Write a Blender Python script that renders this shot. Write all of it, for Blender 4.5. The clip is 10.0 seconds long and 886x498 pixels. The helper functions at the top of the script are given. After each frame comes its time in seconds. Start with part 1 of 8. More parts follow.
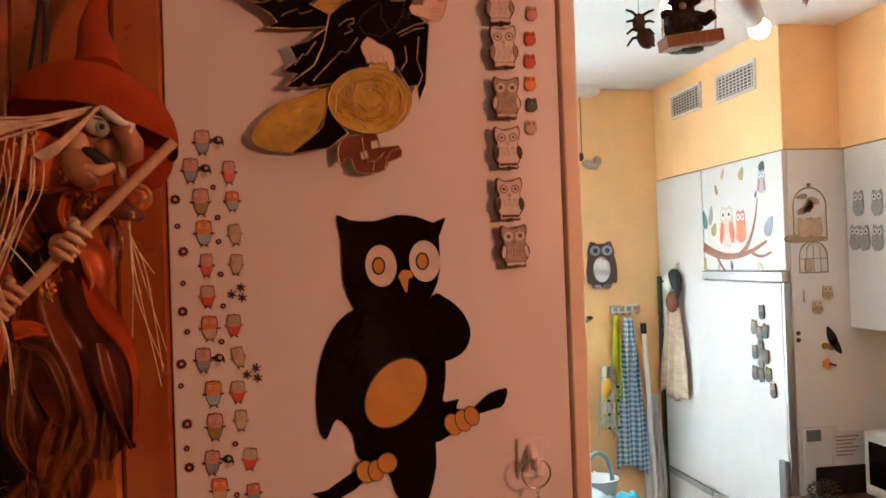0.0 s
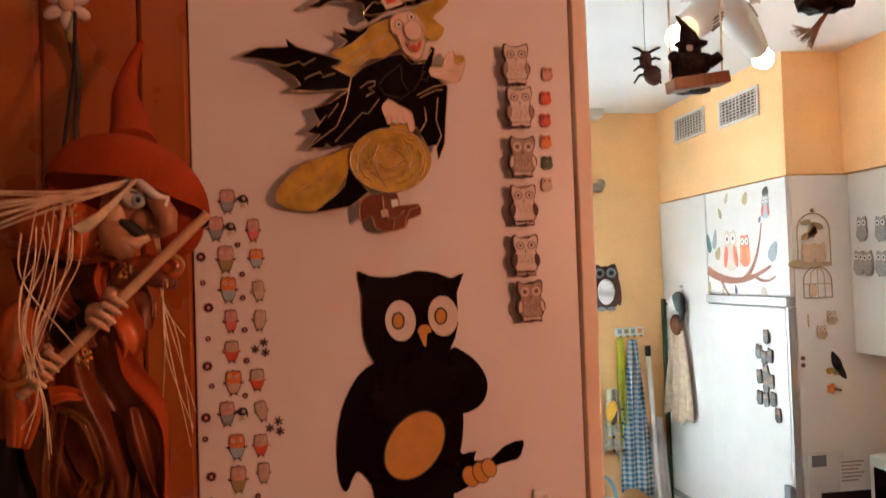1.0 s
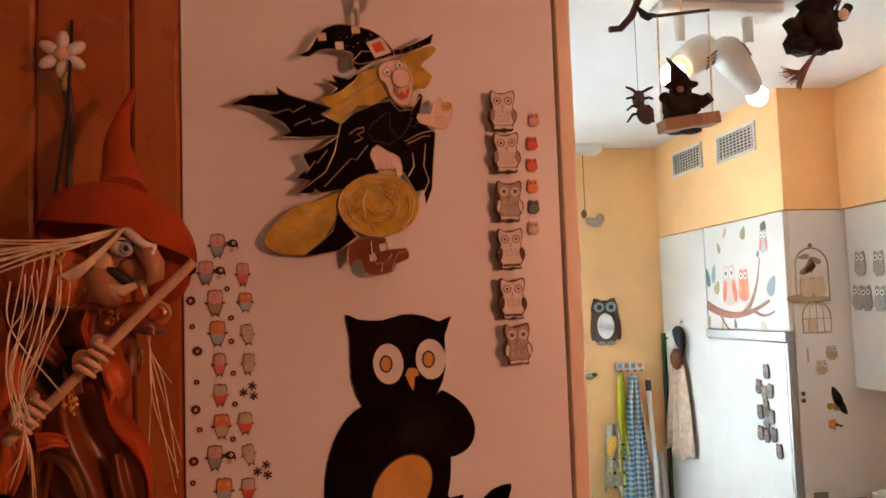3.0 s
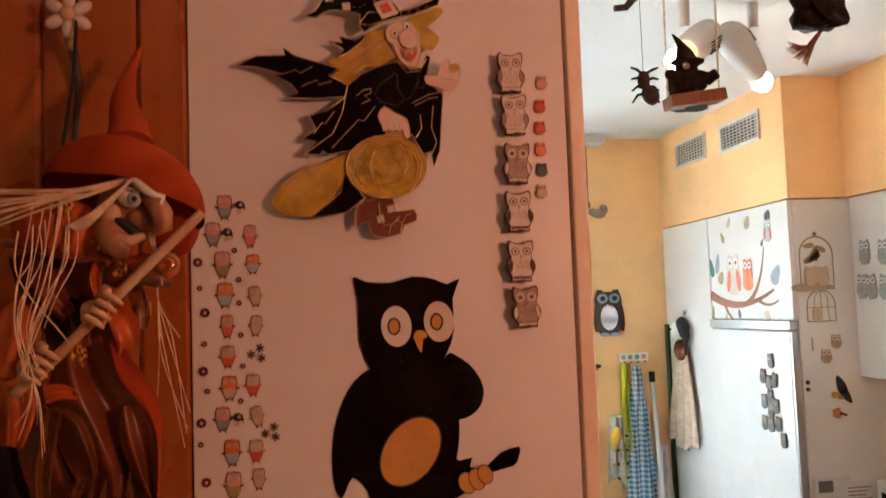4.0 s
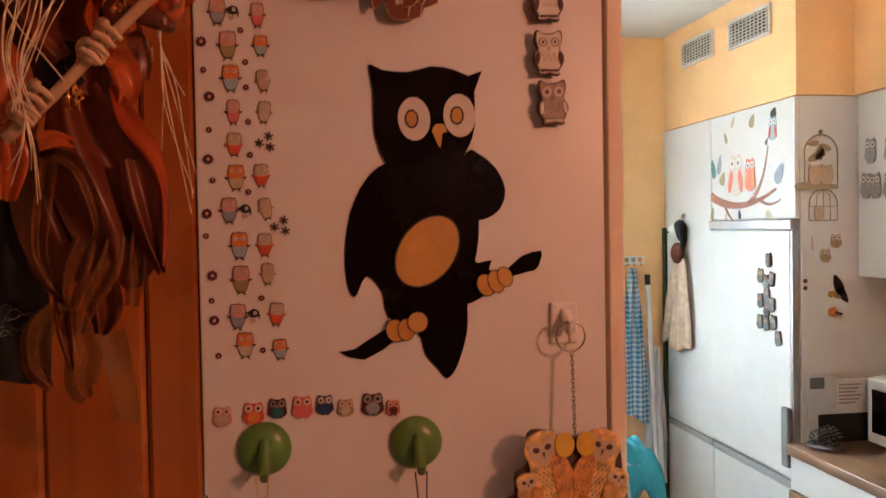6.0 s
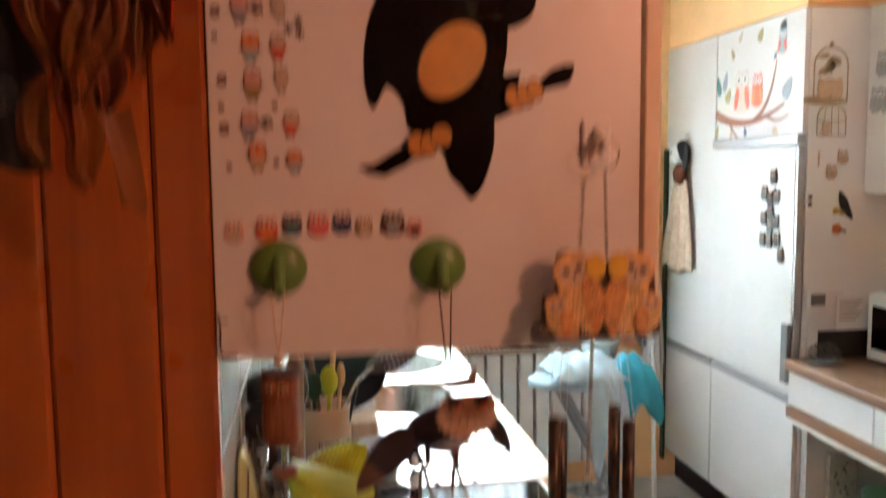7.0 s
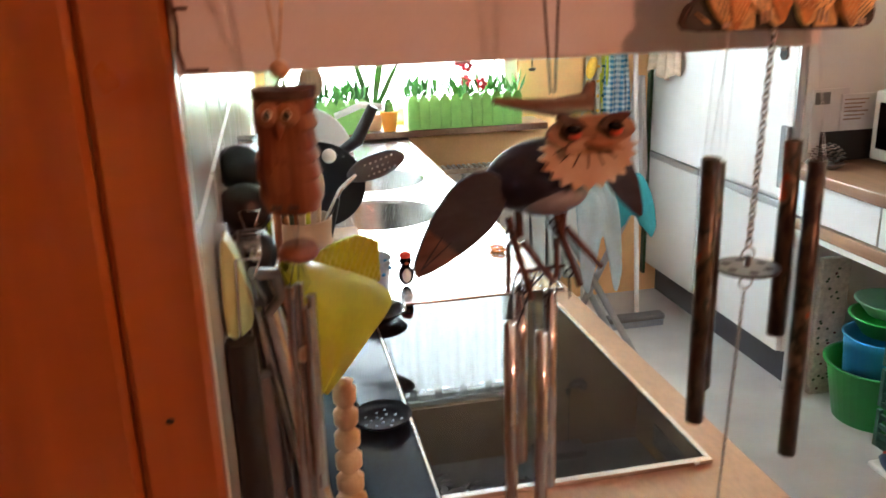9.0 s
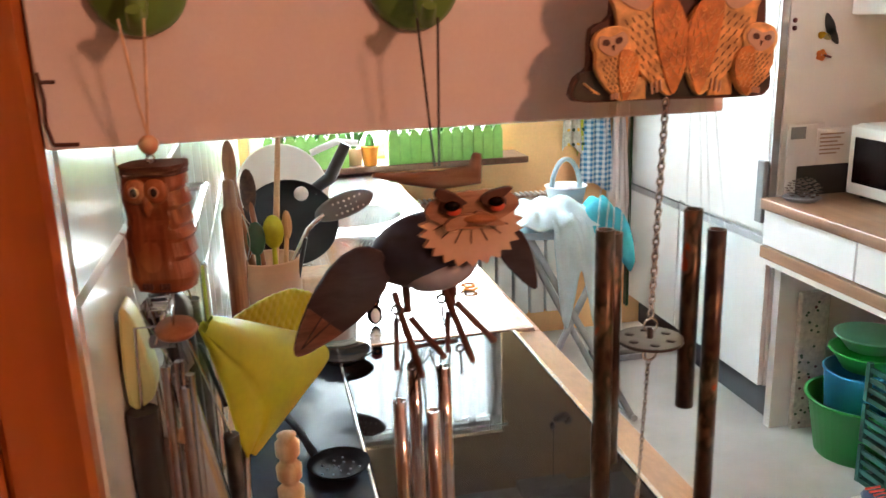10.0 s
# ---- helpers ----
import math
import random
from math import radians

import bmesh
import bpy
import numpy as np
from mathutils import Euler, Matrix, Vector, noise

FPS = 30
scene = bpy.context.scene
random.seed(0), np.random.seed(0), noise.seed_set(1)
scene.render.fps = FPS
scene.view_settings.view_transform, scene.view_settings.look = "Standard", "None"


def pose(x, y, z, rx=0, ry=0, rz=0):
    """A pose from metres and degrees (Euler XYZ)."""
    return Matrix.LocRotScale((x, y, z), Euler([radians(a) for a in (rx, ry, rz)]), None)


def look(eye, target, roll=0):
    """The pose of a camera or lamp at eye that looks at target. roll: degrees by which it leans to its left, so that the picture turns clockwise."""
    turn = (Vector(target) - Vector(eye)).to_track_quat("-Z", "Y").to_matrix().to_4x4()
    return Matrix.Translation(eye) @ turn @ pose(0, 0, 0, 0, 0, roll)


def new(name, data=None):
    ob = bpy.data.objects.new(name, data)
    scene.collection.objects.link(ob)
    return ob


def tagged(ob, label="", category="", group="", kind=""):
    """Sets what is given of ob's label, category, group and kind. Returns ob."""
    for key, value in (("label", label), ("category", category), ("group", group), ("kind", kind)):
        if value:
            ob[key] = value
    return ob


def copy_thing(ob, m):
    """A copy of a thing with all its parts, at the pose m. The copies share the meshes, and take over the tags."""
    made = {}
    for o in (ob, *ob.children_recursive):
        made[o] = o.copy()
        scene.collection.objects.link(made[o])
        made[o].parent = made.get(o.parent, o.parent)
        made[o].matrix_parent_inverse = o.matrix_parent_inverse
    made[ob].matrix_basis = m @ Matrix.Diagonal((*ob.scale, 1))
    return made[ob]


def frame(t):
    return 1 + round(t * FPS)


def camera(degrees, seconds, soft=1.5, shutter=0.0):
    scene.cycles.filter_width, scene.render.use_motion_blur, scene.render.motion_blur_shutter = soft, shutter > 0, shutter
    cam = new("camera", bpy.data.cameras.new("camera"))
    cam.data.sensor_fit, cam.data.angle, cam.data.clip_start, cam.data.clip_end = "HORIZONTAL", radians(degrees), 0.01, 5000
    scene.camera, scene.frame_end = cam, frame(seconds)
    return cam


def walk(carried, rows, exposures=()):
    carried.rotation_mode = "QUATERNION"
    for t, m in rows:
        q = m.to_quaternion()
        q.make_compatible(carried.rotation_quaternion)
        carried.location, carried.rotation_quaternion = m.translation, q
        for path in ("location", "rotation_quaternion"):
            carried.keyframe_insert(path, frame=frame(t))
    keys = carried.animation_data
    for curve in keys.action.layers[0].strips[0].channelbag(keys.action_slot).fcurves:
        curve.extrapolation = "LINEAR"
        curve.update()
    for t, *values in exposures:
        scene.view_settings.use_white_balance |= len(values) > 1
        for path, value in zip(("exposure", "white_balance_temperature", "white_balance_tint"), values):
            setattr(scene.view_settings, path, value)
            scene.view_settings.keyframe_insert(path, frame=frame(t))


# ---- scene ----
LENS = 56.12
ROWS = [
    (0, 0.1145, 0.3239, 1.7336, -8.627, 0.812, 2.013),
    (0.5, 0.1058, 0.3173, 1.7482, -8.593, 1.139, 2.001),
    (1, 0.0997, 0.3082, 1.7669, -8.528, 1.882, 1.925),
    (1.5, 0.1015, 0.2976, 1.7867, -8.524, 2.872, 1.884),
    (2, 0.1074, 0.2921, 1.7925, -8.511, 3.736, 1.912),
    (3.5, 0.1110, 0.3017, 1.7621, -8.389, 4.107, 1.993),
    (4, 0.1058, 0.3047, 1.7464, -8.305, 3.949, 2.050),
    (4.5, 0.1094, 0.3163, 1.7184, -8.264, 2.779, 1.927),
    (5, 0.1068, 0.3287, 1.6890, -8.256, 0.604, 1.631),
    (5.5, 0.0977, 0.3378, 1.6604, -8.408, -0.938, 1.246),
    (7, 0.0694, 0.3903, 1.5511, -9.016, -5.674, 0.576),
    (7.5, 0.0510, 0.4222, 1.4168, -8.535, -10.608, 0.358),
    (8, 0.0113, 0.5169, 1.3504, -8.524, -13.381, 0.376),
    (8.3, 0.0060, 0.5813, 1.3410, -9.510, -16.486, 0.346),
    (8.5, 0.0136, 0.6022, 1.3712, -10.462, -17.290, 0.572),
    (9, 0.0378, 0.6104, 1.4460, -11.596, -17.294, 1.787),
    (9.5, 0.0674, 0.6149, 1.4568, -12.223, -15.832, 1.803),
    (10, 0.0899, 0.6171, 1.4613, -12.183, -15.310, 1.844),
]
cam = camera(LENS, 10.0, soft=1.5, shutter=0.8)


def carried(x, y, z, yaw, pitch, lean):
    """The camera at a place, turned by its yaw, its pitch and its lean to the right."""
    return pose(x, y, z, 0, 0, yaw) @ pose(0, 0, 0, 90 + pitch) @ pose(0, 0, 0, 0, 0, -lean)


walk(cam, [(t, carried(*row)) for t, *row in ROWS], [(0.0, 0.12), (5.5, 0.06), (7.5, 0.15), (8.6, 0.25), (9.4, 0.57), (10.0, 0.66)])

# ---- world and lights ----
world = bpy.data.worlds.new("sky")
scene.world = world
world.use_nodes = True
sky = world.node_tree.nodes.new("ShaderNodeTexSky")
sky.sky_type, sky.sun_disc = "NISHITA", False
sky.sun_elevation, sky.sun_rotation = radians(40), radians(200)
back = world.node_tree.nodes["Background"]
back.inputs["Strength"].default_value = 0.1
world.node_tree.links.new(sky.outputs[0], back.inputs[0])


def lamp(name, place, watts, colour, radius):
    data = bpy.data.lights.new(name, "POINT")
    data.energy, data.color, data.shadow_soft_size = watts, colour, radius
    ob = new(name, data)
    ob.location = place
    return ob


BULB_A, BULB_B = (1.345, 2.455, 2.345), (0.985, 2.22, 2.335)
lamp("dining_room_lamp", (0.79, 0.04, 1.87), 15.5, (1.0, 0.39, 0.23), 0.05)
for bulb, watts, way in ((BULB_A, 62, (0.70, 0.62, -0.35)), (BULB_B, 12, (-0.74, -0.44, -0.52))):
    spot = bpy.data.lights.new("spot_bulb_light", "SPOT")
    spot.energy, spot.color, spot.shadow_soft_size = watts, (1.0, 0.61, 0.37), 0.03
    spot.spot_size, spot.spot_blend = radians(150), 0.7
    ob = new("spot_bulb_light", spot)
    ob.matrix_basis = look(bulb, tuple(b + w for b, w in zip(bulb, way)))

# ---- materials ----


def mat(name, colour, rough=0.5, metal=0.0, vary=0.12, scale=8.0, bump=0.08, fine=160.0, coat=0.0, spread=0.0, stretch=(1, 1, 1), alpha=0.0, spec=0.5, even=False):
    """A surface with large stains and fine grain, at real size. spread: how much single pieces differ. alpha: how much light passes. even: the same gloss all over."""
    m = bpy.data.materials.new(name)
    m.use_nodes = True
    nt = m.node_tree
    n, l = nt.nodes, nt.links
    b = n["Principled BSDF"]
    co = n.new("ShaderNodeTexCoord")
    mp = n.new("ShaderNodeMapping")
    mp.inputs["Scale"].default_value = stretch
    l.new(co.outputs["Object"], mp.inputs[0])
    big, small = n.new("ShaderNodeTexNoise"), n.new("ShaderNodeTexNoise")
    for t, k, d in ((big, scale, 4), (small, fine, 3)):
        t.inputs["Scale"].default_value, t.inputs["Detail"].default_value = k, d
        l.new(mp.outputs[0], t.inputs[0])
    add = n.new("ShaderNodeMath")
    add.operation = "MULTIPLY_ADD"
    add.inputs[1].default_value = 0.35
    l.new(small.outputs[0], add.inputs[0])
    l.new(big.outputs[0], add.inputs[2])
    last = add.outputs[0]
    if spread:
        info = n.new("ShaderNodeObjectInfo")
        more = n.new("ShaderNodeMath")
        more.operation = "MULTIPLY_ADD"
        more.inputs[1].default_value = spread
        l.new(info.outputs["Random"], more.inputs[0])
        l.new(last, more.inputs[2])
        last = more.outputs[0]
    ramp = n.new("ShaderNodeMapRange")
    ramp.inputs[1].default_value, ramp.inputs[2].default_value = 0.35, 1.0 + spread
    ramp.inputs[3].default_value, ramp.inputs[4].default_value = 1 - vary * 1.6, 1 + vary * 0.8
    l.new(last, ramp.inputs[0])
    mix = n.new("ShaderNodeVectorMath")
    mix.operation = "SCALE"
    mix.inputs[0].default_value = colour
    l.new(ramp.outputs[0], mix.inputs["Scale"])
    l.new(mix.outputs[0], b.inputs["Base Color"])
    rr = n.new("ShaderNodeMapRange")
    rr.inputs[3].default_value, rr.inputs[4].default_value = max(rough - 0.08, 0.02), min(rough + 0.1, 1)
    l.new(big.outputs[0], rr.inputs[0])
    b.inputs["Roughness"].default_value = rough
    if not even:
        l.new(rr.outputs[0], b.inputs["Roughness"])
    b.inputs["Metallic"].default_value, b.inputs["Coat Weight"].default_value = metal, coat
    b.inputs["Specular IOR Level"].default_value = spec
    if bump:
        bp = n.new("ShaderNodeBump")
        bp.inputs["Strength"].default_value, bp.inputs["Distance"].default_value = bump, 0.002
        l.new(add.outputs[0], bp.inputs["Height"])
        l.new(bp.outputs[0], b.inputs["Normal"])
    if alpha:
        b.inputs["Alpha"].default_value = 1 - alpha
    return m


def glow(name, colour, strength):
    m = bpy.data.materials.new(name)
    m.use_nodes = True
    b = m.node_tree.nodes["Principled BSDF"]
    b.inputs["Base Color"].default_value = (*colour, 1)
    b.inputs["Emission Color"].default_value, b.inputs["Emission Strength"].default_value = (*colour, 1), strength
    return m


def glass(name, colour=(1, 1, 1), rough=0.0):
    m = bpy.data.materials.new(name)
    m.use_nodes = True
    b = m.node_tree.nodes["Principled BSDF"]
    b.inputs["Base Color"].default_value, b.inputs["Roughness"].default_value = (*colour, 1), rough
    b.inputs["Transmission Weight"].default_value, b.inputs["IOR"].default_value = 1.0, 1.45
    return m


def wood(name, dark, light, rough=0.4, axis=2, rings=14.0, coat=0.0, spread=0.35, dent=0.15):
    """Wood with long grain along one axis."""
    m = mat(name, light, rough, coat=coat)
    nt = m.node_tree
    n, l = nt.nodes, nt.links
    b = n["Principled BSDF"]
    co, mp, info = n.new("ShaderNodeTexCoord"), n.new("ShaderNodeMapping"), n.new("ShaderNodeObjectInfo")
    sc = [rings, rings, rings]
    sc[axis] = rings * 0.06
    mp.inputs["Scale"].default_value = sc
    l.new(co.outputs["Object"], mp.inputs[0])
    off = n.new("ShaderNodeVectorMath")
    off.operation = "MULTIPLY_ADD"
    off.inputs[0].default_value = (37.0, 37.0, 37.0)
    l.new(info.outputs["Random"], off.inputs[1])
    l.new(mp.outputs[0], off.inputs[2])
    t = n.new("ShaderNodeTexNoise")
    t.inputs["Scale"].default_value, t.inputs["Detail"].default_value, t.inputs["Distortion"].default_value = 1.0, 7, 1.2
    l.new(off.outputs[0], t.inputs[0])
    add = n.new("ShaderNodeMath")
    add.operation = "MULTIPLY_ADD"
    add.inputs[1].default_value = spread
    l.new(info.outputs["Random"], add.inputs[0])
    l.new(t.outputs[0], add.inputs[2])
    ramp = n.new("ShaderNodeValToRGB")
    ramp.color_ramp.elements[0].position, ramp.color_ramp.elements[1].position = 0.34, 0.66 + spread
    ramp.color_ramp.elements[0].color, ramp.color_ramp.elements[1].color = (*dark, 1), (*light, 1)
    l.new(add.outputs[0], ramp.inputs[0])
    l.new(ramp.outputs[0], b.inputs["Base Color"])
    bp = n.new("ShaderNodeBump")
    bp.inputs["Strength"].default_value, bp.inputs["Distance"].default_value = dent, 0.002
    l.new(t.outputs[0], bp.inputs["Height"])
    l.new(bp.outputs[0], b.inputs["Normal"])
    return m


def checked(name, a, b_, size):
    """Woven gingham: two sets of stripes that cross."""
    m = mat(name, a, 0.9, vary=0.1, bump=0.3, fine=500)
    n, l = m.node_tree.nodes, m.node_tree.links
    co, sep = n.new("ShaderNodeTexCoord"), n.new("ShaderNodeSeparateXYZ")
    l.new(co.outputs["Object"], sep.inputs[0])
    bands = []
    for axis in (0, 2):
        sway, wave = n.new("ShaderNodeMath"), n.new("ShaderNodeMath")
        sway.operation, sway.inputs[1].default_value = "MULTIPLY", math.tau / size
        l.new(sep.outputs[axis], sway.inputs[0])
        wave.operation = "SINE"
        l.new(sway.outputs[0], wave.inputs[0])
        edge = n.new("ShaderNodeMapRange")
        edge.inputs[1].default_value, edge.inputs[2].default_value = -0.15, 0.15
        edge.inputs[4].default_value = 0.5
        l.new(wave.outputs[0], edge.inputs[0])
        bands.append(edge)
    both, shade = n.new("ShaderNodeMath"), n.new("ShaderNodeMix")
    l.new(bands[0].outputs[0], both.inputs[0])
    l.new(bands[1].outputs[0], both.inputs[1])
    shade.data_type = "RGBA"
    l.new(both.outputs[0], shade.inputs[0])
    shade.inputs[6].default_value, shade.inputs[7].default_value = (*a, 1), (*b_, 1)
    l.new(shade.outputs[2], n["Principled BSDF"].inputs["Base Color"])
    return m


WHITE_LAMINATE = mat("white_laminate", (0.80, 0.79, 0.77), 0.35, vary=0.05, scale=3, bump=0.03)
PANEL = mat("white_panel", (0.80, 0.77, 0.74), 0.32, vary=0.06, scale=4, bump=0.06, fine=420)
# the warm lamp light on the door's edge is put into this cream
LIT_DOOR_EDGE = mat("lit_door_edge", (0.86, 0.70, 0.52), 0.45, vary=0.08)
YELLOW_WALL = mat("yellow_paint", (0.90, 0.54, 0.25), 0.8, vary=0.12, scale=3.5, bump=0.25, fine=90)
CEILING = mat("white_ceiling_paint", (0.82, 0.81, 0.80), 0.9, vary=0.05, scale=2, bump=0.12, fine=120)
ROOM_WALL = mat("cream_room_wall", (0.62, 0.50, 0.38), 0.85, vary=0.1, scale=2)
FLOOR = mat("vinyl_floor", (0.50, 0.48, 0.46), 0.4, vary=0.14, scale=5, bump=0.1, fine=220)
TILE = mat("white_glazed_tile", (0.74, 0.79, 0.76), 0.13, vary=0.06, scale=5, bump=0.05, fine=40, spread=0.3)
GROUT = mat("grout", (0.55, 0.53, 0.50), 0.9)
PINE = wood("varnished_pine", (0.24, 0.050, 0.009), (0.46, 0.115, 0.021), 0.28, 2, 22.0, coat=0.25)
KNOT = mat("pine_knot", (0.014, 0.005, 0.003), 0.4, vary=0.3, scale=90)
WORKTOP = mat("brown_worktop", (0.40, 0.235, 0.135), 0.32, vary=0.13, scale=40, bump=0.04, stretch=(3, 1, 1))
WORKTOP_DARK = wood("dark_worktop", (0.12, 0.055, 0.028), (0.24, 0.12, 0.06), 0.35, 1, 30.0)
HOB = mat("black_hob_glass", (0.010, 0.007, 0.006), 0.02, vary=0.1, bump=0.0, spec=0.08, even=True)
HOB_SIDE = mat("slate_glass", (0.016, 0.022, 0.034), 0.16, vary=0.2, bump=0.01, spec=0.06)
STEEL = mat("brushed_steel", (0.62, 0.61, 0.60), 0.24, 1.0, vary=0.1, scale=20, bump=0.04, stretch=(1, 30, 1))
CHROME = mat("chrome", (0.56, 0.56, 0.56), 0.20, 1.0, vary=0.05)
ROD_STEEL = mat("polished_rod", (0.50, 0.49, 0.48), 0.10, 1.0, vary=0.05, bump=0.0, even=True)
DARK_STEEL = mat("dark_steel", (0.10, 0.095, 0.09), 0.35, 0.8, vary=0.3, scale=60)
GREY_ALU = mat("grey_aluminium", (0.42, 0.42, 0.43), 0.4, 0.7, vary=0.06)
PLINTH = mat("dark_plinth", (0.06, 0.055, 0.06), 0.6)
BLACK = mat("black_plastic", (0.013, 0.012, 0.013), 0.38, vary=0.2)
MATT_BLACK = mat("matt_black_plastic", (0.008, 0.008, 0.011), 0.7, vary=0.2, spec=0.08)
BLACK_GLOSS = mat("black_gloss", (0.006, 0.002, 0.0015), 0.20, vary=0.5, scale=14, bump=0.03, spec=0.10)
GREY_PLASTIC = mat("grey_plastic", (0.16, 0.16, 0.165), 0.45)
WHITE_PLASTIC = mat("white_plastic", (0.80, 0.79, 0.77), 0.35, vary=0.04)
GREEN_PLASTIC = mat("green_plastic", (0.12, 0.24, 0.045), 0.3, vary=0.1)
LIME = mat("lime_silicone", (0.48, 0.50, 0.02), 0.45, vary=0.12, scale=20)
PALE_GREEN = mat("pale_green_plastic", (0.58, 0.66, 0.30), 0.35, vary=0.05)
FENCE_GREEN = mat("green_painted_wood", (0.21, 0.42, 0.09), 0.55, vary=0.15, scale=30)
LEAF = mat("leaf_green", (0.06, 0.22, 0.03), 0.5, vary=0.4, scale=30)
RED_PETAL = mat("red_petal", (0.75, 0.03, 0.06), 0.6)
ORANGE = mat("orange_plastic", (0.85, 0.28, 0.03), 0.45)
GLASS_PANE = glass("window_glass")
CLEAR = glass("clear_plastic", (0.9, 0.95, 0.95), 0.08)
SHEER = mat("sheer_curtain", (0.85, 0.85, 0.86), 0.9, vary=0.05, alpha=0.32, bump=0.2, fine=700)
OUTSIDE = glow("daylight_outside", (0.76, 0.92, 1.0), 125.0)
BULB = glow("lit_bulb", (1.0, 0.80, 0.50), 14.0)
AMBER = mat("amber_resin", (0.58, 0.36, 0.040), 0.15, vary=0.35, scale=60, bump=0.8, fine=150, coat=0.5)
WIRE_GOLD = mat("pale_gold_wire", (0.66, 0.50, 0.28), 0.3, 0.9)
WIRE_DARK = mat("dull_chain", (0.075, 0.055, 0.035), 0.35, 0.8)
MUSTARD = mat("mustard_print", (0.60, 0.27, 0.045), 0.4, vary=0.12, scale=40, bump=0.03)
YELLOW_PAINT = mat("yellow_paint_disc", (0.78, 0.46, 0.05), 0.35, vary=0.15, scale=90, coat=0.3)
RED_WOOD = wood("red_brown_wood", (0.16, 0.045, 0.016), (0.32, 0.105, 0.038), 0.5, 2, 150.0, spread=0.1, dent=0.3)
PALE_RED_WOOD = wood("pale_red_wood", (0.28, 0.10, 0.04), (0.42, 0.18, 0.08), 0.5, 2, 150.0, spread=0.1, dent=0.3)
SKIN = mat("pale_resin", (0.78, 0.58, 0.48), 0.4, vary=0.06)
FACE = mat("painted_clay", (0.40, 0.175, 0.080), 0.42, vary=0.35, scale=45)
CLAY_HAND = mat("pale_clay", (0.72, 0.45, 0.27), 0.5, vary=0.2, scale=70)
RED = mat("red_enamel", (0.72, 0.06, 0.03), 0.35)
RED_FELT = mat("red_felt", (0.36, 0.046, 0.011), 0.95, vary=0.25, scale=20, bump=0.4, fine=500, spec=0.1)
ORANGE_SATIN = mat("orange_satin", (0.62, 0.12, 0.026), 0.24, vary=0.35, scale=30, bump=0.30, fine=45, coat=0.3)
BROWN_SATIN = mat("brown_satin", (0.20, 0.042, 0.014), 0.34, vary=0.4, scale=25, bump=0.08, fine=60)
GOLD_CLOTH = mat("gold_cloth", (0.50, 0.24, 0.07), 0.35, vary=0.3, scale=60, bump=0.3)
FOIL = mat("gold_foil", (1.0, 0.62, 0.24), 0.36, 1.0, vary=0.2, scale=80, bump=0.5, fine=300)
ORGANZA = mat("gold_organza", (0.26, 0.095, 0.022), 0.35, vary=0.4, scale=40, alpha=0.35, bump=0.3)
RAFFIA = mat("raffia", (0.85, 0.66, 0.44), 0.55, vary=0.25, scale=80)
DARK_FELT = mat("dark_felt", (0.030, 0.018, 0.014), 0.95, vary=0.5, scale=90, bump=0.7, fine=420, spec=0.15)
STRAW = mat("straw", (0.34, 0.17, 0.07), 0.7, vary=0.3, scale=90)
BLACK_CLOTH = mat("black_cloth", (0.010, 0.008, 0.008), 0.9)
PALE_WOOD = wood("pale_wood", (0.50, 0.29, 0.15), (0.68, 0.45, 0.26), 0.55, 2, 90.0, spread=0.2)
MID_WOOD = wood("mid_wood", (0.19, 0.065, 0.022), (0.34, 0.14, 0.05), 0.45, 2, 120.0, spread=0.2)
DRIFTWOOD = wood("driftwood", (0.13, 0.075, 0.045), (0.27, 0.17, 0.11), 0.8, 0, 120.0, spread=0.1, dent=0.5)
BROWN_TWIG = mat("brown_twig", (0.10, 0.042, 0.024), 0.65, vary=0.4, scale=140, bump=0.3)
DARK_TWIG = mat("dark_twig", (0.085, 0.045, 0.028), 0.7, vary=0.4, scale=120, bump=0.4)
WING_TIP = mat("brown_wing_tip", (0.15, 0.082, 0.055), 0.6, vary=0.5, scale=50, bump=0.2, stretch=(1, 1, 4))
FEATHER_DARK = mat("dark_wing", (0.032, 0.029, 0.036), 0.55, vary=0.35, scale=50, bump=0.2, stretch=(1, 1, 4))
FEATHER_BLUE = mat("blue_grey_body", (0.024, 0.028, 0.055), 0.4, vary=0.5, scale=45)
CREAM = mat("cream_wood", (0.62, 0.44, 0.30), 0.6, vary=0.15, scale=60)
CREAM_PRINT = mat("printed_cream", (0.70, 0.62, 0.55), 0.5, vary=0.1, scale=50)
GREY_PRINT = mat("printed_taupe", (0.40, 0.29, 0.22), 0.5, vary=0.25, scale=160)
EDGE_BROWN = mat("burnt_edge", (0.075, 0.03, 0.018), 0.6)
BRONZE_PRINT = mat("camouflage_tube", (0.055, 0.042, 0.030), 0.3, 0.4, vary=0.9, scale=42, bump=0.05, stretch=(1, 1, 0.35))
camo = BRONZE_PRINT.node_tree
spots = camo.nodes.new("ShaderNodeTexNoise")
spots.inputs["Scale"].default_value, spots.inputs["Detail"].default_value = 62, 3
place, wide = camo.nodes.new("ShaderNodeTexCoord"), camo.nodes.new("ShaderNodeMapping")
wide.inputs["Scale"].default_value = (1, 1, 0.55)
camo.links.new(place.outputs["Object"], wide.inputs[0])
camo.links.new(wide.outputs[0], spots.inputs[0])
print_ramp = camo.nodes.new("ShaderNodeValToRGB")
print_ramp.color_ramp.interpolation = "EASE"
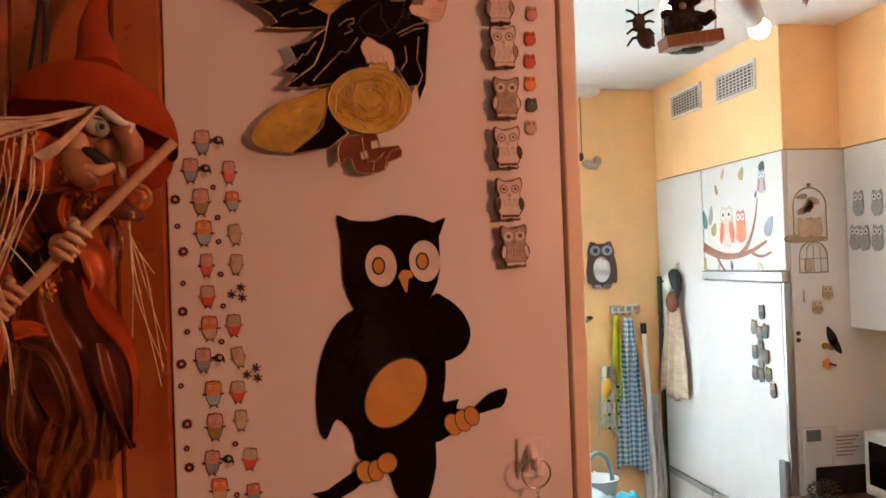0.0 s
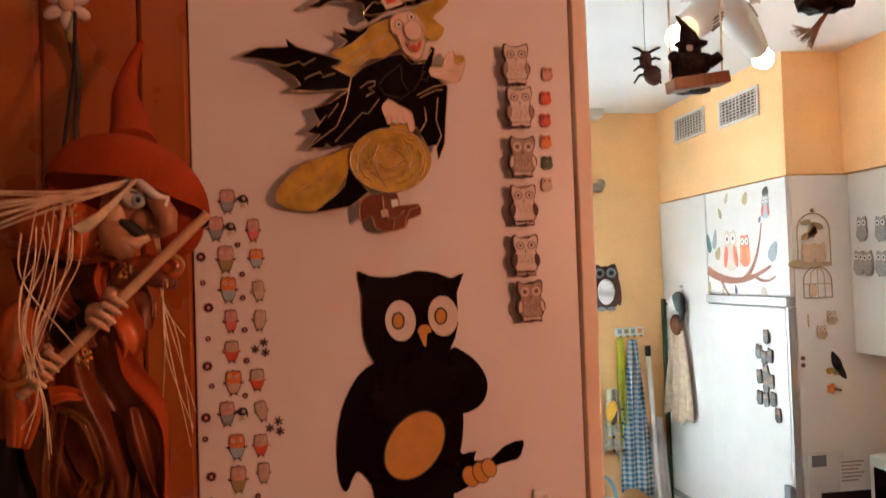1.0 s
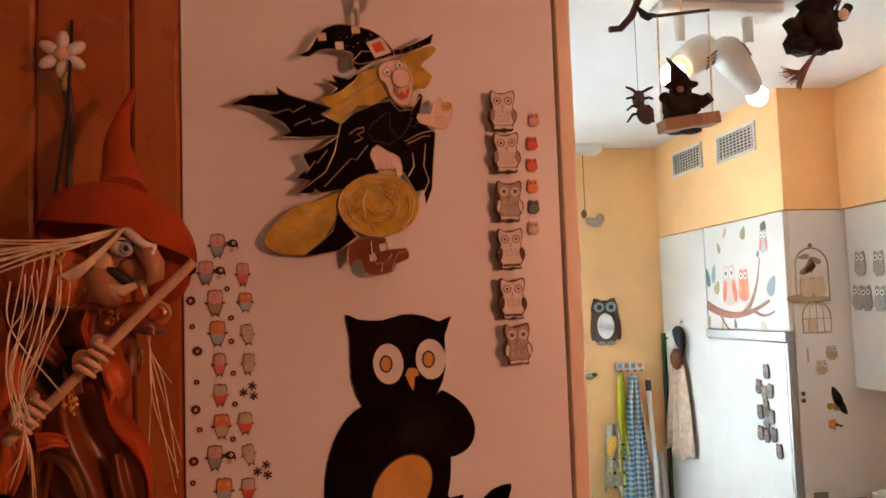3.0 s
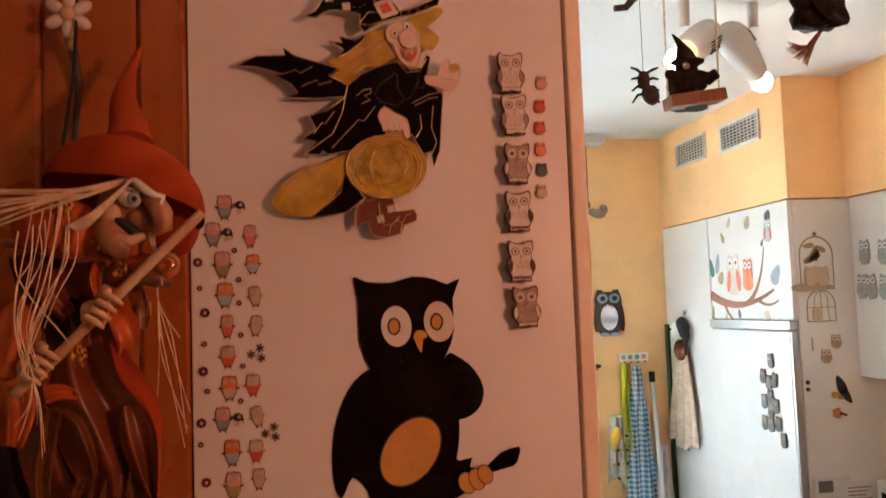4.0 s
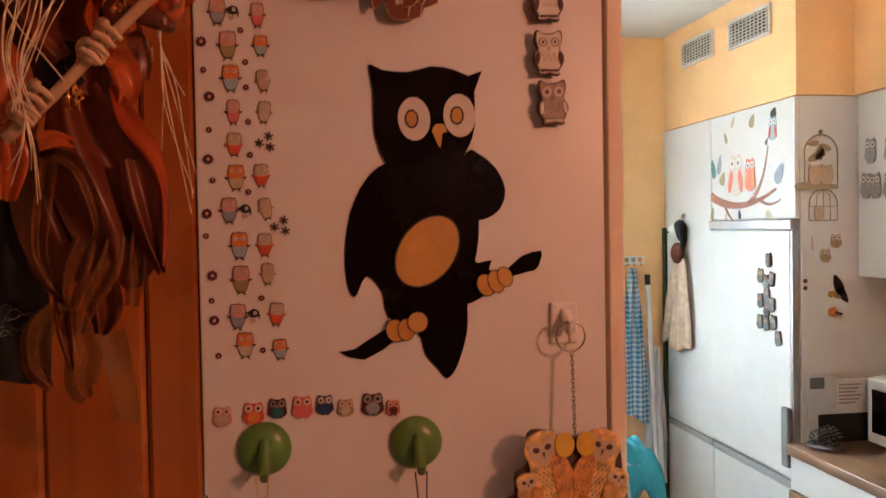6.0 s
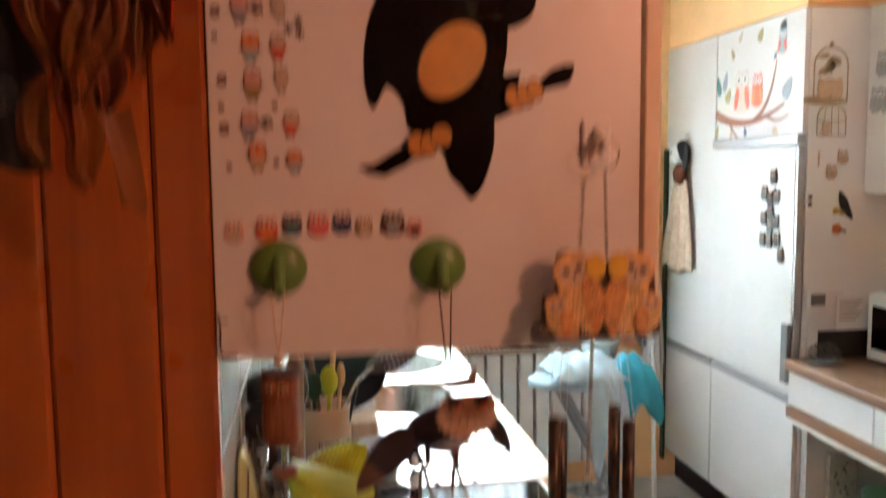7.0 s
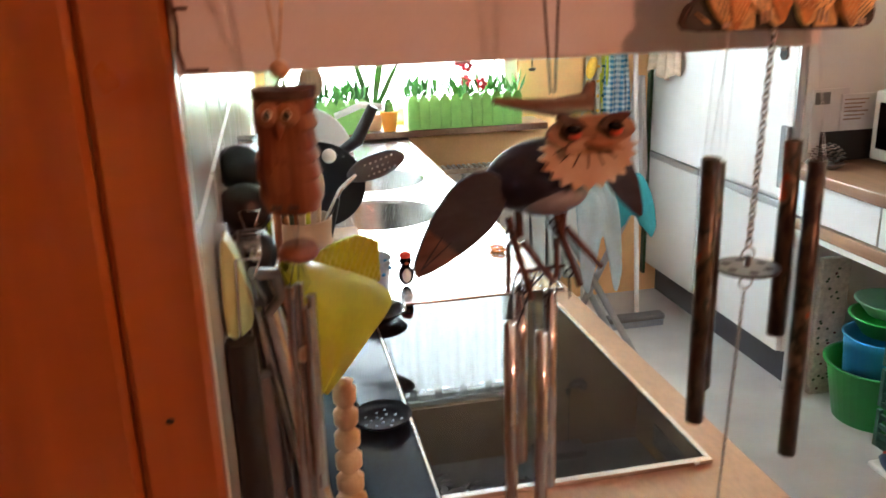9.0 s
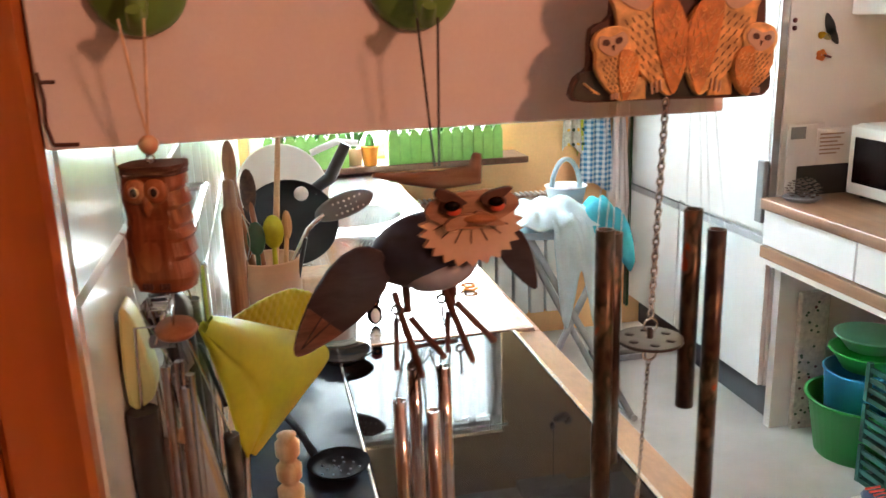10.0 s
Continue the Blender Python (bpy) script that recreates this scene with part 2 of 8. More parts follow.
for pos, c in ((0.40, (0.022, 0.014, 0.010, 1)), (0.50, (0.075, 0.050, 0.028, 1)), (0.58, (0.030, 0.034, 0.018, 1)), (0.66, (0.16, 0.12, 0.07, 1)), (0.71, (0.42, 0.08, 0.02, 1))):
    print_ramp.color_ramp.elements.new(pos).color = c
camo.links.new(spots.outputs[0], print_ramp.inputs[0])
camo.links.new(print_ramp.outputs[0], camo.nodes["Principled BSDF"].inputs["Base Color"])
CERAMIC = mat("tan_ceramic", (0.58, 0.37, 0.23), 0.4, vary=0.08)
INK = mat("dark_ink", (0.02, 0.016, 0.014), 0.6)
PAPER = mat("paper", (0.74, 0.73, 0.72), 0.8, vary=0.08)
TOWEL_BEIGE = mat("beige_terry", (0.64, 0.49, 0.37), 0.95, vary=0.2, scale=40, bump=0.8, fine=420)
TOWEL_BLUE = checked("blue_checked_cloth", (0.03, 0.19, 0.36), (0.62, 0.68, 0.72), 0.024)
CLOTH_TURQ = mat("turquoise_cloth", (0.05, 0.42, 0.56), 0.9, vary=0.2, scale=9, bump=0.3)
CLOTH_PALE = mat("pale_blue_cloth", (0.52, 0.68, 0.76), 0.9, vary=0.15, scale=12, bump=0.3)
FLORAL = mat("patterned_cloth", (0.60, 0.58, 0.50), 0.8, vary=0.25, scale=55)
BLUE_PLASTIC = mat("blue_plastic", (0.03, 0.30, 0.60), 0.4, vary=0.08)
TUB_GREEN = mat("bright_green_plastic", (0.02, 0.30, 0.045), 0.38, vary=0.1)
MINT = mat("mint_plastic", (0.25, 0.55, 0.36), 0.4)
DARK_GREEN = mat("dark_green_plastic", (0.008, 0.06, 0.045), 0.4)
BOWL_WHITE = mat("white_glaze", (0.70, 0.73, 0.80), 0.2, vary=0.12, scale=40)
COBALT = mat("cobalt_glaze", (0.015, 0.018, 0.11), 0.12, vary=0.2, coat=0.6)
CONE = mat("pine_cone", (0.075, 0.04, 0.024), 0.75, vary=0.4, scale=60)
PLUSH = mat("brown_plush", (0.11, 0.034, 0.016), 0.95, vary=0.3, scale=60, bump=0.6, fine=400, spec=0.1)
TAN_WOOD = wood("tan_wood", (0.22, 0.11, 0.055), (0.48, 0.28, 0.16), 0.55, 0, 120.0, spread=0.1, dent=0.4)
BARK = mat("bark_print", (0.25, 0.075, 0.03), 0.6, vary=0.2, scale=30)
MIRROR = mat("mirror_glass", (0.85, 0.85, 0.85), 0.02, 1.0, vary=0.0, bump=0.0)


def tint(name, c, rough=0.35):
    return mat(name, c, rough, vary=0.15, scale=90, bump=0.05)


ROSE, BLUSH, SLATE = tint("rose_enamel", (0.70, 0.17, 0.16)), tint("blush_enamel", (0.66, 0.36, 0.30)), tint("slate_enamel", (0.28, 0.32, 0.38))
TEAL, NAVY, OLIVE = tint("teal_enamel", (0.03, 0.15, 0.14)), tint("navy_enamel", (0.02, 0.04, 0.12)), tint("olive_enamel", (0.34, 0.28, 0.11))
TANGERINE, SAND, SKY = tint("tangerine_enamel", (0.75, 0.24, 0.06)), tint("sand_enamel", (0.56, 0.46, 0.34)), tint("sky_enamel", (0.35, 0.50, 0.56))
BOTTLE, MAROON, SCARLET = tint("bottle_green_enamel", (0.02, 0.08, 0.03)), tint("maroon_enamel", (0.09, 0.018, 0.022)), tint("scarlet_enamel", (0.66, 0.10, 0.05))
SILVER = mat("silver_glitter", (0.50, 0.50, 0.49), 0.35, 0.6, vary=0.4, scale=300)

# ---- building tools ----


class Shape:
    """Collects verts and faces of one mesh, with a current material."""

    def __init__(self, *mats):
        self.v, self.f, self.m, self.s, self.mats, self.k = [], [], [], [], list(mats), 0

    def use(self, material):
        if material not in self.mats:
            self.mats.append(material)
        self.k = self.mats.index(material)
        return self

    def add(self, verts, faces, smooth=False):
        n = len(self.v)
        self.v += [tuple(p) for p in verts]
        for f in faces:
            self.f.append([i + n for i in f])
            self.m.append(self.k)
            self.s.append(smooth)
        return self

    def box(self, a, b, turn=None, at=(0, 0, 0)):
        (x0, y0, z0), (x1, y1, z1) = a, b
        vs = [Vector((x, y, z)) for z in (z0, z1) for y in (y0, y1) for x in (x0, x1)]
        if turn is not None:
            vs = [turn @ p + Vector(at) for p in vs]
        return self.add(vs, [(0, 2, 3, 1), (4, 5, 7, 6), (0, 1, 5, 4), (2, 6, 7, 3), (0, 4, 6, 2), (1, 3, 7, 5)])

    def plate(self, pts, y0, y1):
        """A flat piece with the outline pts (x, z), from its front y0 to its back y1."""
        n = len(pts)
        area = sum(pts[i][0] * pts[(i + 1) % n][1] - pts[(i + 1) % n][0] * pts[i][1] for i in range(n))
        if area < 0:
            pts = pts[::-1]
        vs = [(x, y0, z) for x, z in pts] + [(x, y1, z) for x, z in pts]
        fs = [tuple(range(n)), tuple(reversed(range(n, 2 * n)))]
        fs += [(i, n + i, n + (i + 1) % n, (i + 1) % n) for i in range(n)]
        return self.add(vs, fs)

    def oval(self, x, z, rx, rz, y0, y1, n=20, lean=0.0):
        c, s = math.cos(radians(lean)), math.sin(radians(lean))
        ring = [(rx * math.cos(math.tau * i / n), rz * math.sin(math.tau * i / n)) for i in range(n)]
        return self.plate([(x + a * c - b * s, z + a * s + b * c) for a, b in ring], y0, y1)

    def tube(self, pts, r, n=8, cap=True):
        """A round rod along pts; r is one radius or one for each point."""
        pts = [Vector(p) for p in pts]
        rs = [r] * len(pts) if not isinstance(r, (list, tuple)) else r
        vs, fs = [], []
        for i, p in enumerate(pts):
            d = (pts[min(i + 1, len(pts) - 1)] - pts[max(i - 1, 0)]).normalized()
            a = d.orthogonal().normalized() if i == 0 else (a - d * a.dot(d)).normalized()
            b = d.cross(a)
            vs += [p + (a * math.cos(math.tau * j / n) + b * math.sin(math.tau * j / n)) * rs[i] for j in range(n)]
        for i in range(len(pts) - 1):
            fs += [(i * n + j, i * n + (j + 1) % n, (i + 1) * n + (j + 1) % n, (i + 1) * n + j) for j in range(n)]
        self.add(vs, fs, True)
        if cap:
            k = len(vs)
            self.add(vs[:n], [tuple(reversed(range(n)))])
            self.add(vs[k - n:], [tuple(range(n))])
        return self

    def lathe(self, profile, at=(0, 0, 0), n=24, turn=None):
        """A turned piece: profile of (radius, height)."""
        vs, fs = [], []
        for r, z in profile:
            vs += [Vector((r * math.cos(math.tau * j / n), r * math.sin(math.tau * j / n), z)) for j in range(n)]
        if turn is not None:
            vs = [turn @ p for p in vs]
        vs = [p + Vector(at) for p in vs]
        for i in range(len(profile) - 1):
            fs += [(i * n + j, i * n + (j + 1) % n, (i + 1) * n + (j + 1) % n, (i + 1) * n + j) for j in range(n)]
        return self.add(vs, fs, True)

    def ball(self, at, r, n=14, turn=None):
        rx, ry, rz = r if isinstance(r, (list, tuple)) else (r, r, r)
        rows = n // 2 + 1
        vs, fs = [], []
        for i in range(rows):
            a = math.pi * (i + 0.001) / (rows - 0.998)
            for j in range(n):
                p = Vector((rx * math.sin(a) * math.cos(math.tau * j / n), ry * math.sin(a) * math.sin(math.tau * j / n), -rz * math.cos(a)))
                vs.append((turn @ p if turn is not None else p) + Vector(at))
        for i in range(rows - 1):
            fs += [(i * n + j, i * n + (j + 1) % n, (i + 1) * n + (j + 1) % n, (i + 1) * n + j) for j in range(n)]
        return self.add(vs, fs, True)

    def sheet(self, fn, nu, nv):
        vs = [fn(i / nu, j / nv) for j in range(nv + 1) for i in range(nu + 1)]
        w = nu + 1
        return self.add(vs, [(j * w + i, j * w + i + 1, (j + 1) * w + i + 1, (j + 1) * w + i) for j in range(nv) for i in range(nu)], True)

    def made(self, name, parent=None, label="", bevel=0.0, solid=0.0, at=None):
        me = bpy.data.meshes.new(name)
        me.from_pydata(self.v, [], self.f)
        for m in self.mats:
            me.materials.append(m)
        me.polygons.foreach_set("material_index", self.m)
        me.polygons.foreach_set("use_smooth", self.s)
        me.update()
        ob = new(name, me)
        if parent is not None:
            ob.parent = parent
        if at is not None:
            ob.location = at
        if label:
            ob["label"] = label
        if solid:
            md = ob.modifiers.new("thickness", "SOLIDIFY")
            md.thickness, md.offset = solid, 0
        if bevel:
            md = ob.modifiers.new("bevel", "BEVEL")
            md.width, md.segments, md.limit_method, md.angle_limit = bevel, 2, "ANGLE", radians(50)
        return ob


def thing(name, at, label, category, group=""):
    return tagged(base(name, at), label, category, group)


def base(name, at=(0, 0, 0)):
    ob = new(name)
    ob.empty_display_size = 0.02
    ob.location = at
    return ob


def rz(a):
    return Matrix.Rotation(radians(a), 3, "Z")


def rx(a):
    return Matrix.Rotation(radians(a), 3, "X")


def ry(a):
    return Matrix.Rotation(radians(a), 3, "Y")


def structure(ob, label, category):
    return tagged(ob, label, category, kind="structure")


def mix(a, b, t):
    return a + (b - a) * t


def leaf_outline(x, z, long, wide, lean, n=12):
    c, s = math.cos(radians(lean)), math.sin(radians(lean))
    pts = []
    for i in range(n):
        a = math.tau * i / n
        u, w = long / 2 * math.cos(a), wide / 2 * math.sin(a) * (1 - 0.45 * math.cos(a))
        pts.append((x + u * c - w * s, z + u * s + w * c))
    return pts


def owl_outline(w, h, ear=0.16, n=36):
    """The outline of a little owl, with two ear tufts, round shoulders and a flat foot."""
    pts = []
    for i in range(n):
        a = math.tau * i / n
        c, s = math.cos(a), math.sin(a)
        x, z = w / 2 * math.copysign(abs(c) ** 0.75, c), h / 2 * math.copysign(abs(s) ** 0.62, s)
        waist = 1 - 0.13 * math.exp(-((z / h - 0.10) / 0.09) ** 2)
        tuft = ear * h * 0.5 * (math.exp(-((a - radians(50)) / 0.16) ** 2) + math.exp(-((a - radians(130)) / 0.16) ** 2))
        pts.append((x * waist, z + tuft - (0.06 * h if abs(a - radians(90)) < 0.3 else 0)))
    return pts

# ---- the place: shell ----
TOP = 2.54
s = Shape(FLOOR).box((-2.5, -2.7, -0.1), (2.45, 4.3, 0.0))
structure(s.made("floor"), "pale grey speckled vinyl floor", "floor")
s = Shape(CEILING).box((-2.5, -2.7, TOP), (2.45, 4.3, TOP + 0.1))
structure(s.made("ceiling"), "matt white painted ceiling", "ceiling")
s = Shape(YELLOW_WALL).box((2.35, -2.6, 0), (2.45, 4.2, TOP))
structure(s.made("wall_east"), "yellow painted kitchen wall", "wall")
# unseen south and west walls, added to enclose the camera's side
s = Shape(ROOM_WALL).box((-2.5, -2.7, 0), (2.45, -2.6, TOP))
structure(s.made("wall_south"), "unseen cream wall added to close the dining room", "wall")
s = Shape(ROOM_WALL).box((-2.5, -2.6, 0), (-2.4, 1.016, TOP))
structure(s.made("wall_west"), "unseen cream wall added to close the dining room", "wall")

# wall with the window: pieces round the opening
WX0, WX1, WZ0, WZ1 = 0.04, 1.14, 0.90, 2.22
s = Shape(YELLOW_WALL)
s.box((-0.1, 4.2, 0), (WX0, 4.3, TOP)).box((WX1, 4.2, 0), (2.45, 4.3, TOP)).box((WX0, 4.2, 0), (WX1, 4.3, WZ0)).box((WX0, 4.2, WZ1), (WX1, 4.3, TOP))
structure(s.made("wall_north"), "yellow washed kitchen wall with a wide window", "wall")

wall_tiled = structure(Shape(GROUT).box((-0.1, 1.016, 0), (-0.004, 4.2, TOP)).made("wall_tiled"), "kitchen wall with glazed white tiles over the worktop", "wall")
wall_wood = structure(Shape(ROOM_WALL).box((-2.4, 1.016, 0), (-0.1, 1.12, TOP)).made("wall_wood"), "wall clad with upright orange varnished pine boards", "wall")

# window
win = structure(base("window_1", (0, 4.2, 0)), "white framed kitchen window with bright daylight behind", "window")
s = Shape(WHITE_PLASTIC)
for x in (WX0, WX1 - 0.06):
    s.box((x, 0.02, WZ0), (x + 0.06, 0.08, WZ1))
s.box((WX0 + 0.06, 0.025, WZ0), (WX1 - 0.06, 0.075, WZ0 + 0.06)).box((WX0 + 0.06, 0.025, WZ1 - 0.06), (WX1 - 0.06, 0.075, WZ1))
s.made("window_frame", win, bevel=0.004)
p = Shape(GLASS_PANE).box((WX0 + 0.06, 0.046, WZ0 + 0.06), (WX1 - 0.06, 0.050, WZ1 - 0.06)).made("pane", win)
p.visible_shadow = False
Shape(WORKTOP_DARK).box((0.02, -0.20, 0.865), (1.21, 0.01, 0.893)).made("window_sill", win, "dark brown wooden sill", bevel=0.004)
s = Shape(OUTSIDE)
s.box((-7, 5.0, -3), (9, 5.1, 9))
structure(s.made("backdrop", at=(0, 1.5, 0)), "bright overcast daylight outside", "backdrop")

# sheer curtain over the upper window
cur = thing("curtain", (0, 4.16, 0), "sheer white half curtain with loops on a rod", "curtain")
Shape(SHEER).sheet(lambda u, v: (mix(0.06, 1.12, u), 0.012 * math.sin(u * 70) + 0.006 * math.sin(u * 23), mix(1.60, 2.10, v) - (0.015 * abs(math.sin(u * 30)) if v < 0.01 else 0)), 140, 6).made("cloth", cur)
for i in range(9):
    x = 0.10 + i * 0.125
    Shape(SHEER).sheet(lambda u, v, x=x: (x + 0.018 * (u * 2 - 1), 0.013 * math.sin(math.pi * v), mix(2.09, 2.165, v)), 2, 4).made("loop", cur)
Shape(WHITE_PLASTIC).tube([(0.03, 0, 2.16), (1.15, 0, 2.16)], 0.007, 10).made("rod", cur)

# soffit over the tall cupboards, lower soffit over the wall cupboards
s = Shape(YELLOW_WALL).box((1.775, 3.078, 2.092), (2.35, 4.2, TOP)).box((2.0, -0.5, 2.092), (2.35, 3.078, TOP))
structure(s.made("soffit"), "yellow painted boxed soffit above the cupboards", "soffit")
s = Shape(WHITE_PLASTIC).box((1.20, 4.08, 2.50), (1.46, 4.2, TOP))
structure(s.made("trim_box", bevel=0.004), "white boxed pipe cover under the ceiling", "pipe cover")


def vent(y0, y1, z0, z1):
    t = thing("air_vent", (1.775, 0, 0), "cream metal air vent grille with fine slots", "vent", "vents in the soffit")
    s = Shape(CREAM_PRINT)
    s.box((-0.008, y0 - 0.014, z0 - 0.014), (0, y1 + 0.014, z0)).box((-0.008, y0 - 0.014, z1), (0, y1 + 0.014, z1 + 0.014))
    s.box((-0.008, y0 - 0.014, z0), (0, y0, z1)).box((-0.008, y1, z0), (0, y1 + 0.014, z1))
    s.made("frame", t, bevel=0.002)
    # dark sheet added for the shade between the slats
    Shape(PLINTH).box((-0.002, y0, z0), (0.0, y1, z1)).made("backing", t)
    for k in range(7):
        z = mix(z0, z1, (k + 0.5) / 7)
        Shape(CREAM_PRINT).box((-0.007, y0, z - 0.0014), (-0.002, y1, z + 0.0014)).made("slat", t)
    for k in range(10):
        y = mix(y0, y1, (k + 0.5) / 10)
        Shape(CREAM_PRINT).box((-0.0065, y - 0.0014, z0), (-0.0025, y + 0.0014, z1)).made("bar", t)


vent(3.25, 3.54, 2.355, 2.445)
vent(3.70, 3.98, 2.365, 2.455)

# ---- tall cupboards with the fridge ----
X = 1.77
tall = thing("tall_cupboard", (0, 0, 0), "tall white laminate cupboard with a door above and below", "cupboard")
Shape(WHITE_LAMINATE).box((X + 0.02, 3.712, 0.15), (2.35, 4.198, 2.088)).made("body", tall)
Shape(WHITE_LAMINATE).box((X, 3.716, 0.706), (X + 0.018, 4.196, 2.086)).made("door", tall, bevel=0.002)
Shape(WHITE_LAMINATE).box((X, 3.716, 0.154), (X + 0.018, 4.196, 0.672)).made("door", tall, bevel=0.002)
Shape(GREY_ALU).box((X - 0.004, 3.716, 0.676), (X + 0.016, 4.196, 0.702)).made("grip_rail", tall, "grey metal grip rail", bevel=0.002)
Shape(PLINTH).box((X + 0.07, 3.712, 0), (2.3, 4.198, 0.15)).made("plinth", tall, "dark plinth")
fr = thing("fridge_cupboard", (0, 0, 0), "tall white cupboard with a built-in fridge behind its door", "fridge")
Shape(WHITE_LAMINATE).box((X + 0.02, 3.080, 0.15), (2.35, 3.708, 2.088)).made("body", fr, bevel=0.002)
Shape(WHITE_LAMINATE).box((X, 3.080, 1.655), (X + 0.018, 3.708, 2.086)).made("upper_door", fr, bevel=0.002)
fdoor = Shape(WHITE_PLASTIC).box((X - 0.014, 3.094, 0.720), (X + 0.018, 3.702, 1.612)).made("fridge_door", fr, bevel=0.006)
Shape(GREY_ALU).box((X - 0.018, 3.082, 1.616), (X + 0.016, 3.704, 1.650)).made("top_rail", fr, "pale metal rail", bevel=0.003)
Shape(GREY_ALU).box((X - 0.012, 3.080, 0.690), (X + 0.016, 3.092, 1.612)).made("side_rail", fr, "grey metal edge strip", bevel=0.002)
Shape(GREY_PLASTIC).box((X - 0.034, 3.083, 0.76), (X - 0.0142, 3.125, 0.975)).made("handle", fdoor, "grey pull handle", bevel=0.005)
Shape(GREY_ALU).box((X - 0.004, 3.084, 0.676), (X + 0.016, 3.704, 0.702)).made("grip_rail", fr, "grey metal grip rail", bevel=0.002)
Shape(WHITE_LAMINATE).box((X, 3.084, 0.154), (X + 0.018, 3.704, 0.672)).made("lower_door", fr, bevel=0.002)
Shape(PLINTH).box((X + 0.07, 3.082, 0), (2.3, 3.708, 0.15)).made("plinth", fr, "dark plinth")

# ---- wall cupboards and worktop on the far side of the kitchen ----
for k in range(3):
    y1 = 3.076 - 0.6 * k
    c = thing("wall_cupboard", (0, 0, 0), "white laminate wall cupboard with a plain door", "cupboard", "wall cupboards by the fridge")
    Shape(WHITE_LAMINATE).box((2.03, y1 - 0.596, 1.44), (2.35, y1, 2.09)).made("body", c)
    Shape(WHITE_LAMINATE).box((2.01, y1 - 0.594, 1.442), (2.028, y1 - 0.002, 2.088)).made("door", c, bevel=0.002)
tagged(Shape(WORKTOP_DARK).box((1.725, 0.9, 0.815), (2.35, 3.076, 0.853)).made("worktop", bevel=0.004), "dark brown wood-look worktop over white drawers", "worktop")
for k in range(4):
    y1 = 3.074 - 0.46 * k
    d = thing("drawer_unit", (0, 0, 0), "white laminate drawer under the brown worktop", "drawer", "drawers under the worktop")
    Shape(WHITE_LAMINATE).box((1.762, y1 - 0.455, 0.690), (2.34, y1, 0.813)).made("body", d)
    Shape(WHITE_LAMINATE).box((1.742, y1 - 0.454, 0.692), (1.760, y1 - 0.001, 0.811)).made("drawer_front", d, bevel=0.002)
tagged(Shape(WORKTOP_DARK).box((1.735, 0.9, 0.645), (2.35, 3.076, 0.686)).made("pull_out_board", bevel=0.003), "dark brown board under the drawers", "board")
tagged(Shape(WHITE_LAMINATE).box((1.745, 0.9, 0.622), (2.34, 3.06, 0.643)).made("white_rail", bevel=0.002), "white rail below the brown board", "rail")
tagged(Shape(WHITE_LAMINATE).box((1.80, 3.040, 0.0), (2.34, 3.076, 0.62)).made("end_panel", bevel=0.002), "white end panel beside the fridge cupboard", "panel")

# ---- near side: base cupboards, worktop, hob, sink ----
for k in range(5):
    y0 = 1.03 + 0.61 * k
    c = thing("base_cupboard", (0, 0, 0), "white laminate base cupboard below the worktop", "cupboard", "base cupboards under the sink side")
    Shape(WHITE_LAMINATE).box((0.0, y0, 0.12), (0.56, y0 + 0.606, 0.60)).made("body", c)
    Shape(WHITE_LAMINATE).box((0.562, y0 + 0.002, 0.122), (0.58, y0 + 0.604, 0.812)).made("door", c, bevel=0.002)
    Shape(PLINTH).box((0.02, y0, 0), (0.52, y0 + 0.606, 0.12)).made("plinth", c)
HX0, HX1, HY0, HY1 = 0.202, 0.550, 1.47, 2.115
s = Shape(WORKTOP).box((0.0, 1.02, 0.815), (0.612, HY1 + 0.004, 0.853)).box((0.60, HY1 + 0.004, 0.815), (0.612, 4.0, 0.853))
s.box((0.0, 4.0, 0.815), (0.612, 4.19, 0.853))
tagged(s.made("worktop", bevel=0.003), "light brown wood-look worktop along the tiled wall", "worktop")
hob = thing("ceramic_hob", (0, 0, 0.853), "black glass ceramic hob with a pale metal rim", "hob")
Shape(HOB).box((HX0, HY0, 0.0005), (HX1, HY1, 0.006)).made("glass_top", hob, bevel=0.002)
s = Shape(STEEL).box((HX0, HY0 - 0.010, 0.0005), (HX1 + 0.008, HY0 - 0.0005, 0.0075)).box((HX1 + 0.0005, HY0, 0.0005), (HX1 + 0.008, HY1, 0.0075))
s.made("rim", hob, "steel rim", bevel=0.001)
Shape(STEEL).box((HX0 - 0.0045, HY0 - 0.010, 0.0005), (HX0 - 0.0005, HY1, 0.0075)).made("side_rim", hob, "steel rim", bevel=0.001)
Shape(HOB_SIDE).box((0.030, HY0, 0.0005), (HX0 - 0.005, HY1, 0.0055)).made("side_strip", hob, "dark slate glass strip beside the rim", bevel=0.001)

sink = thing("steel_sink", (0, 0, 0.853), "stainless steel sink top with two round bowls and a drainer", "sink")


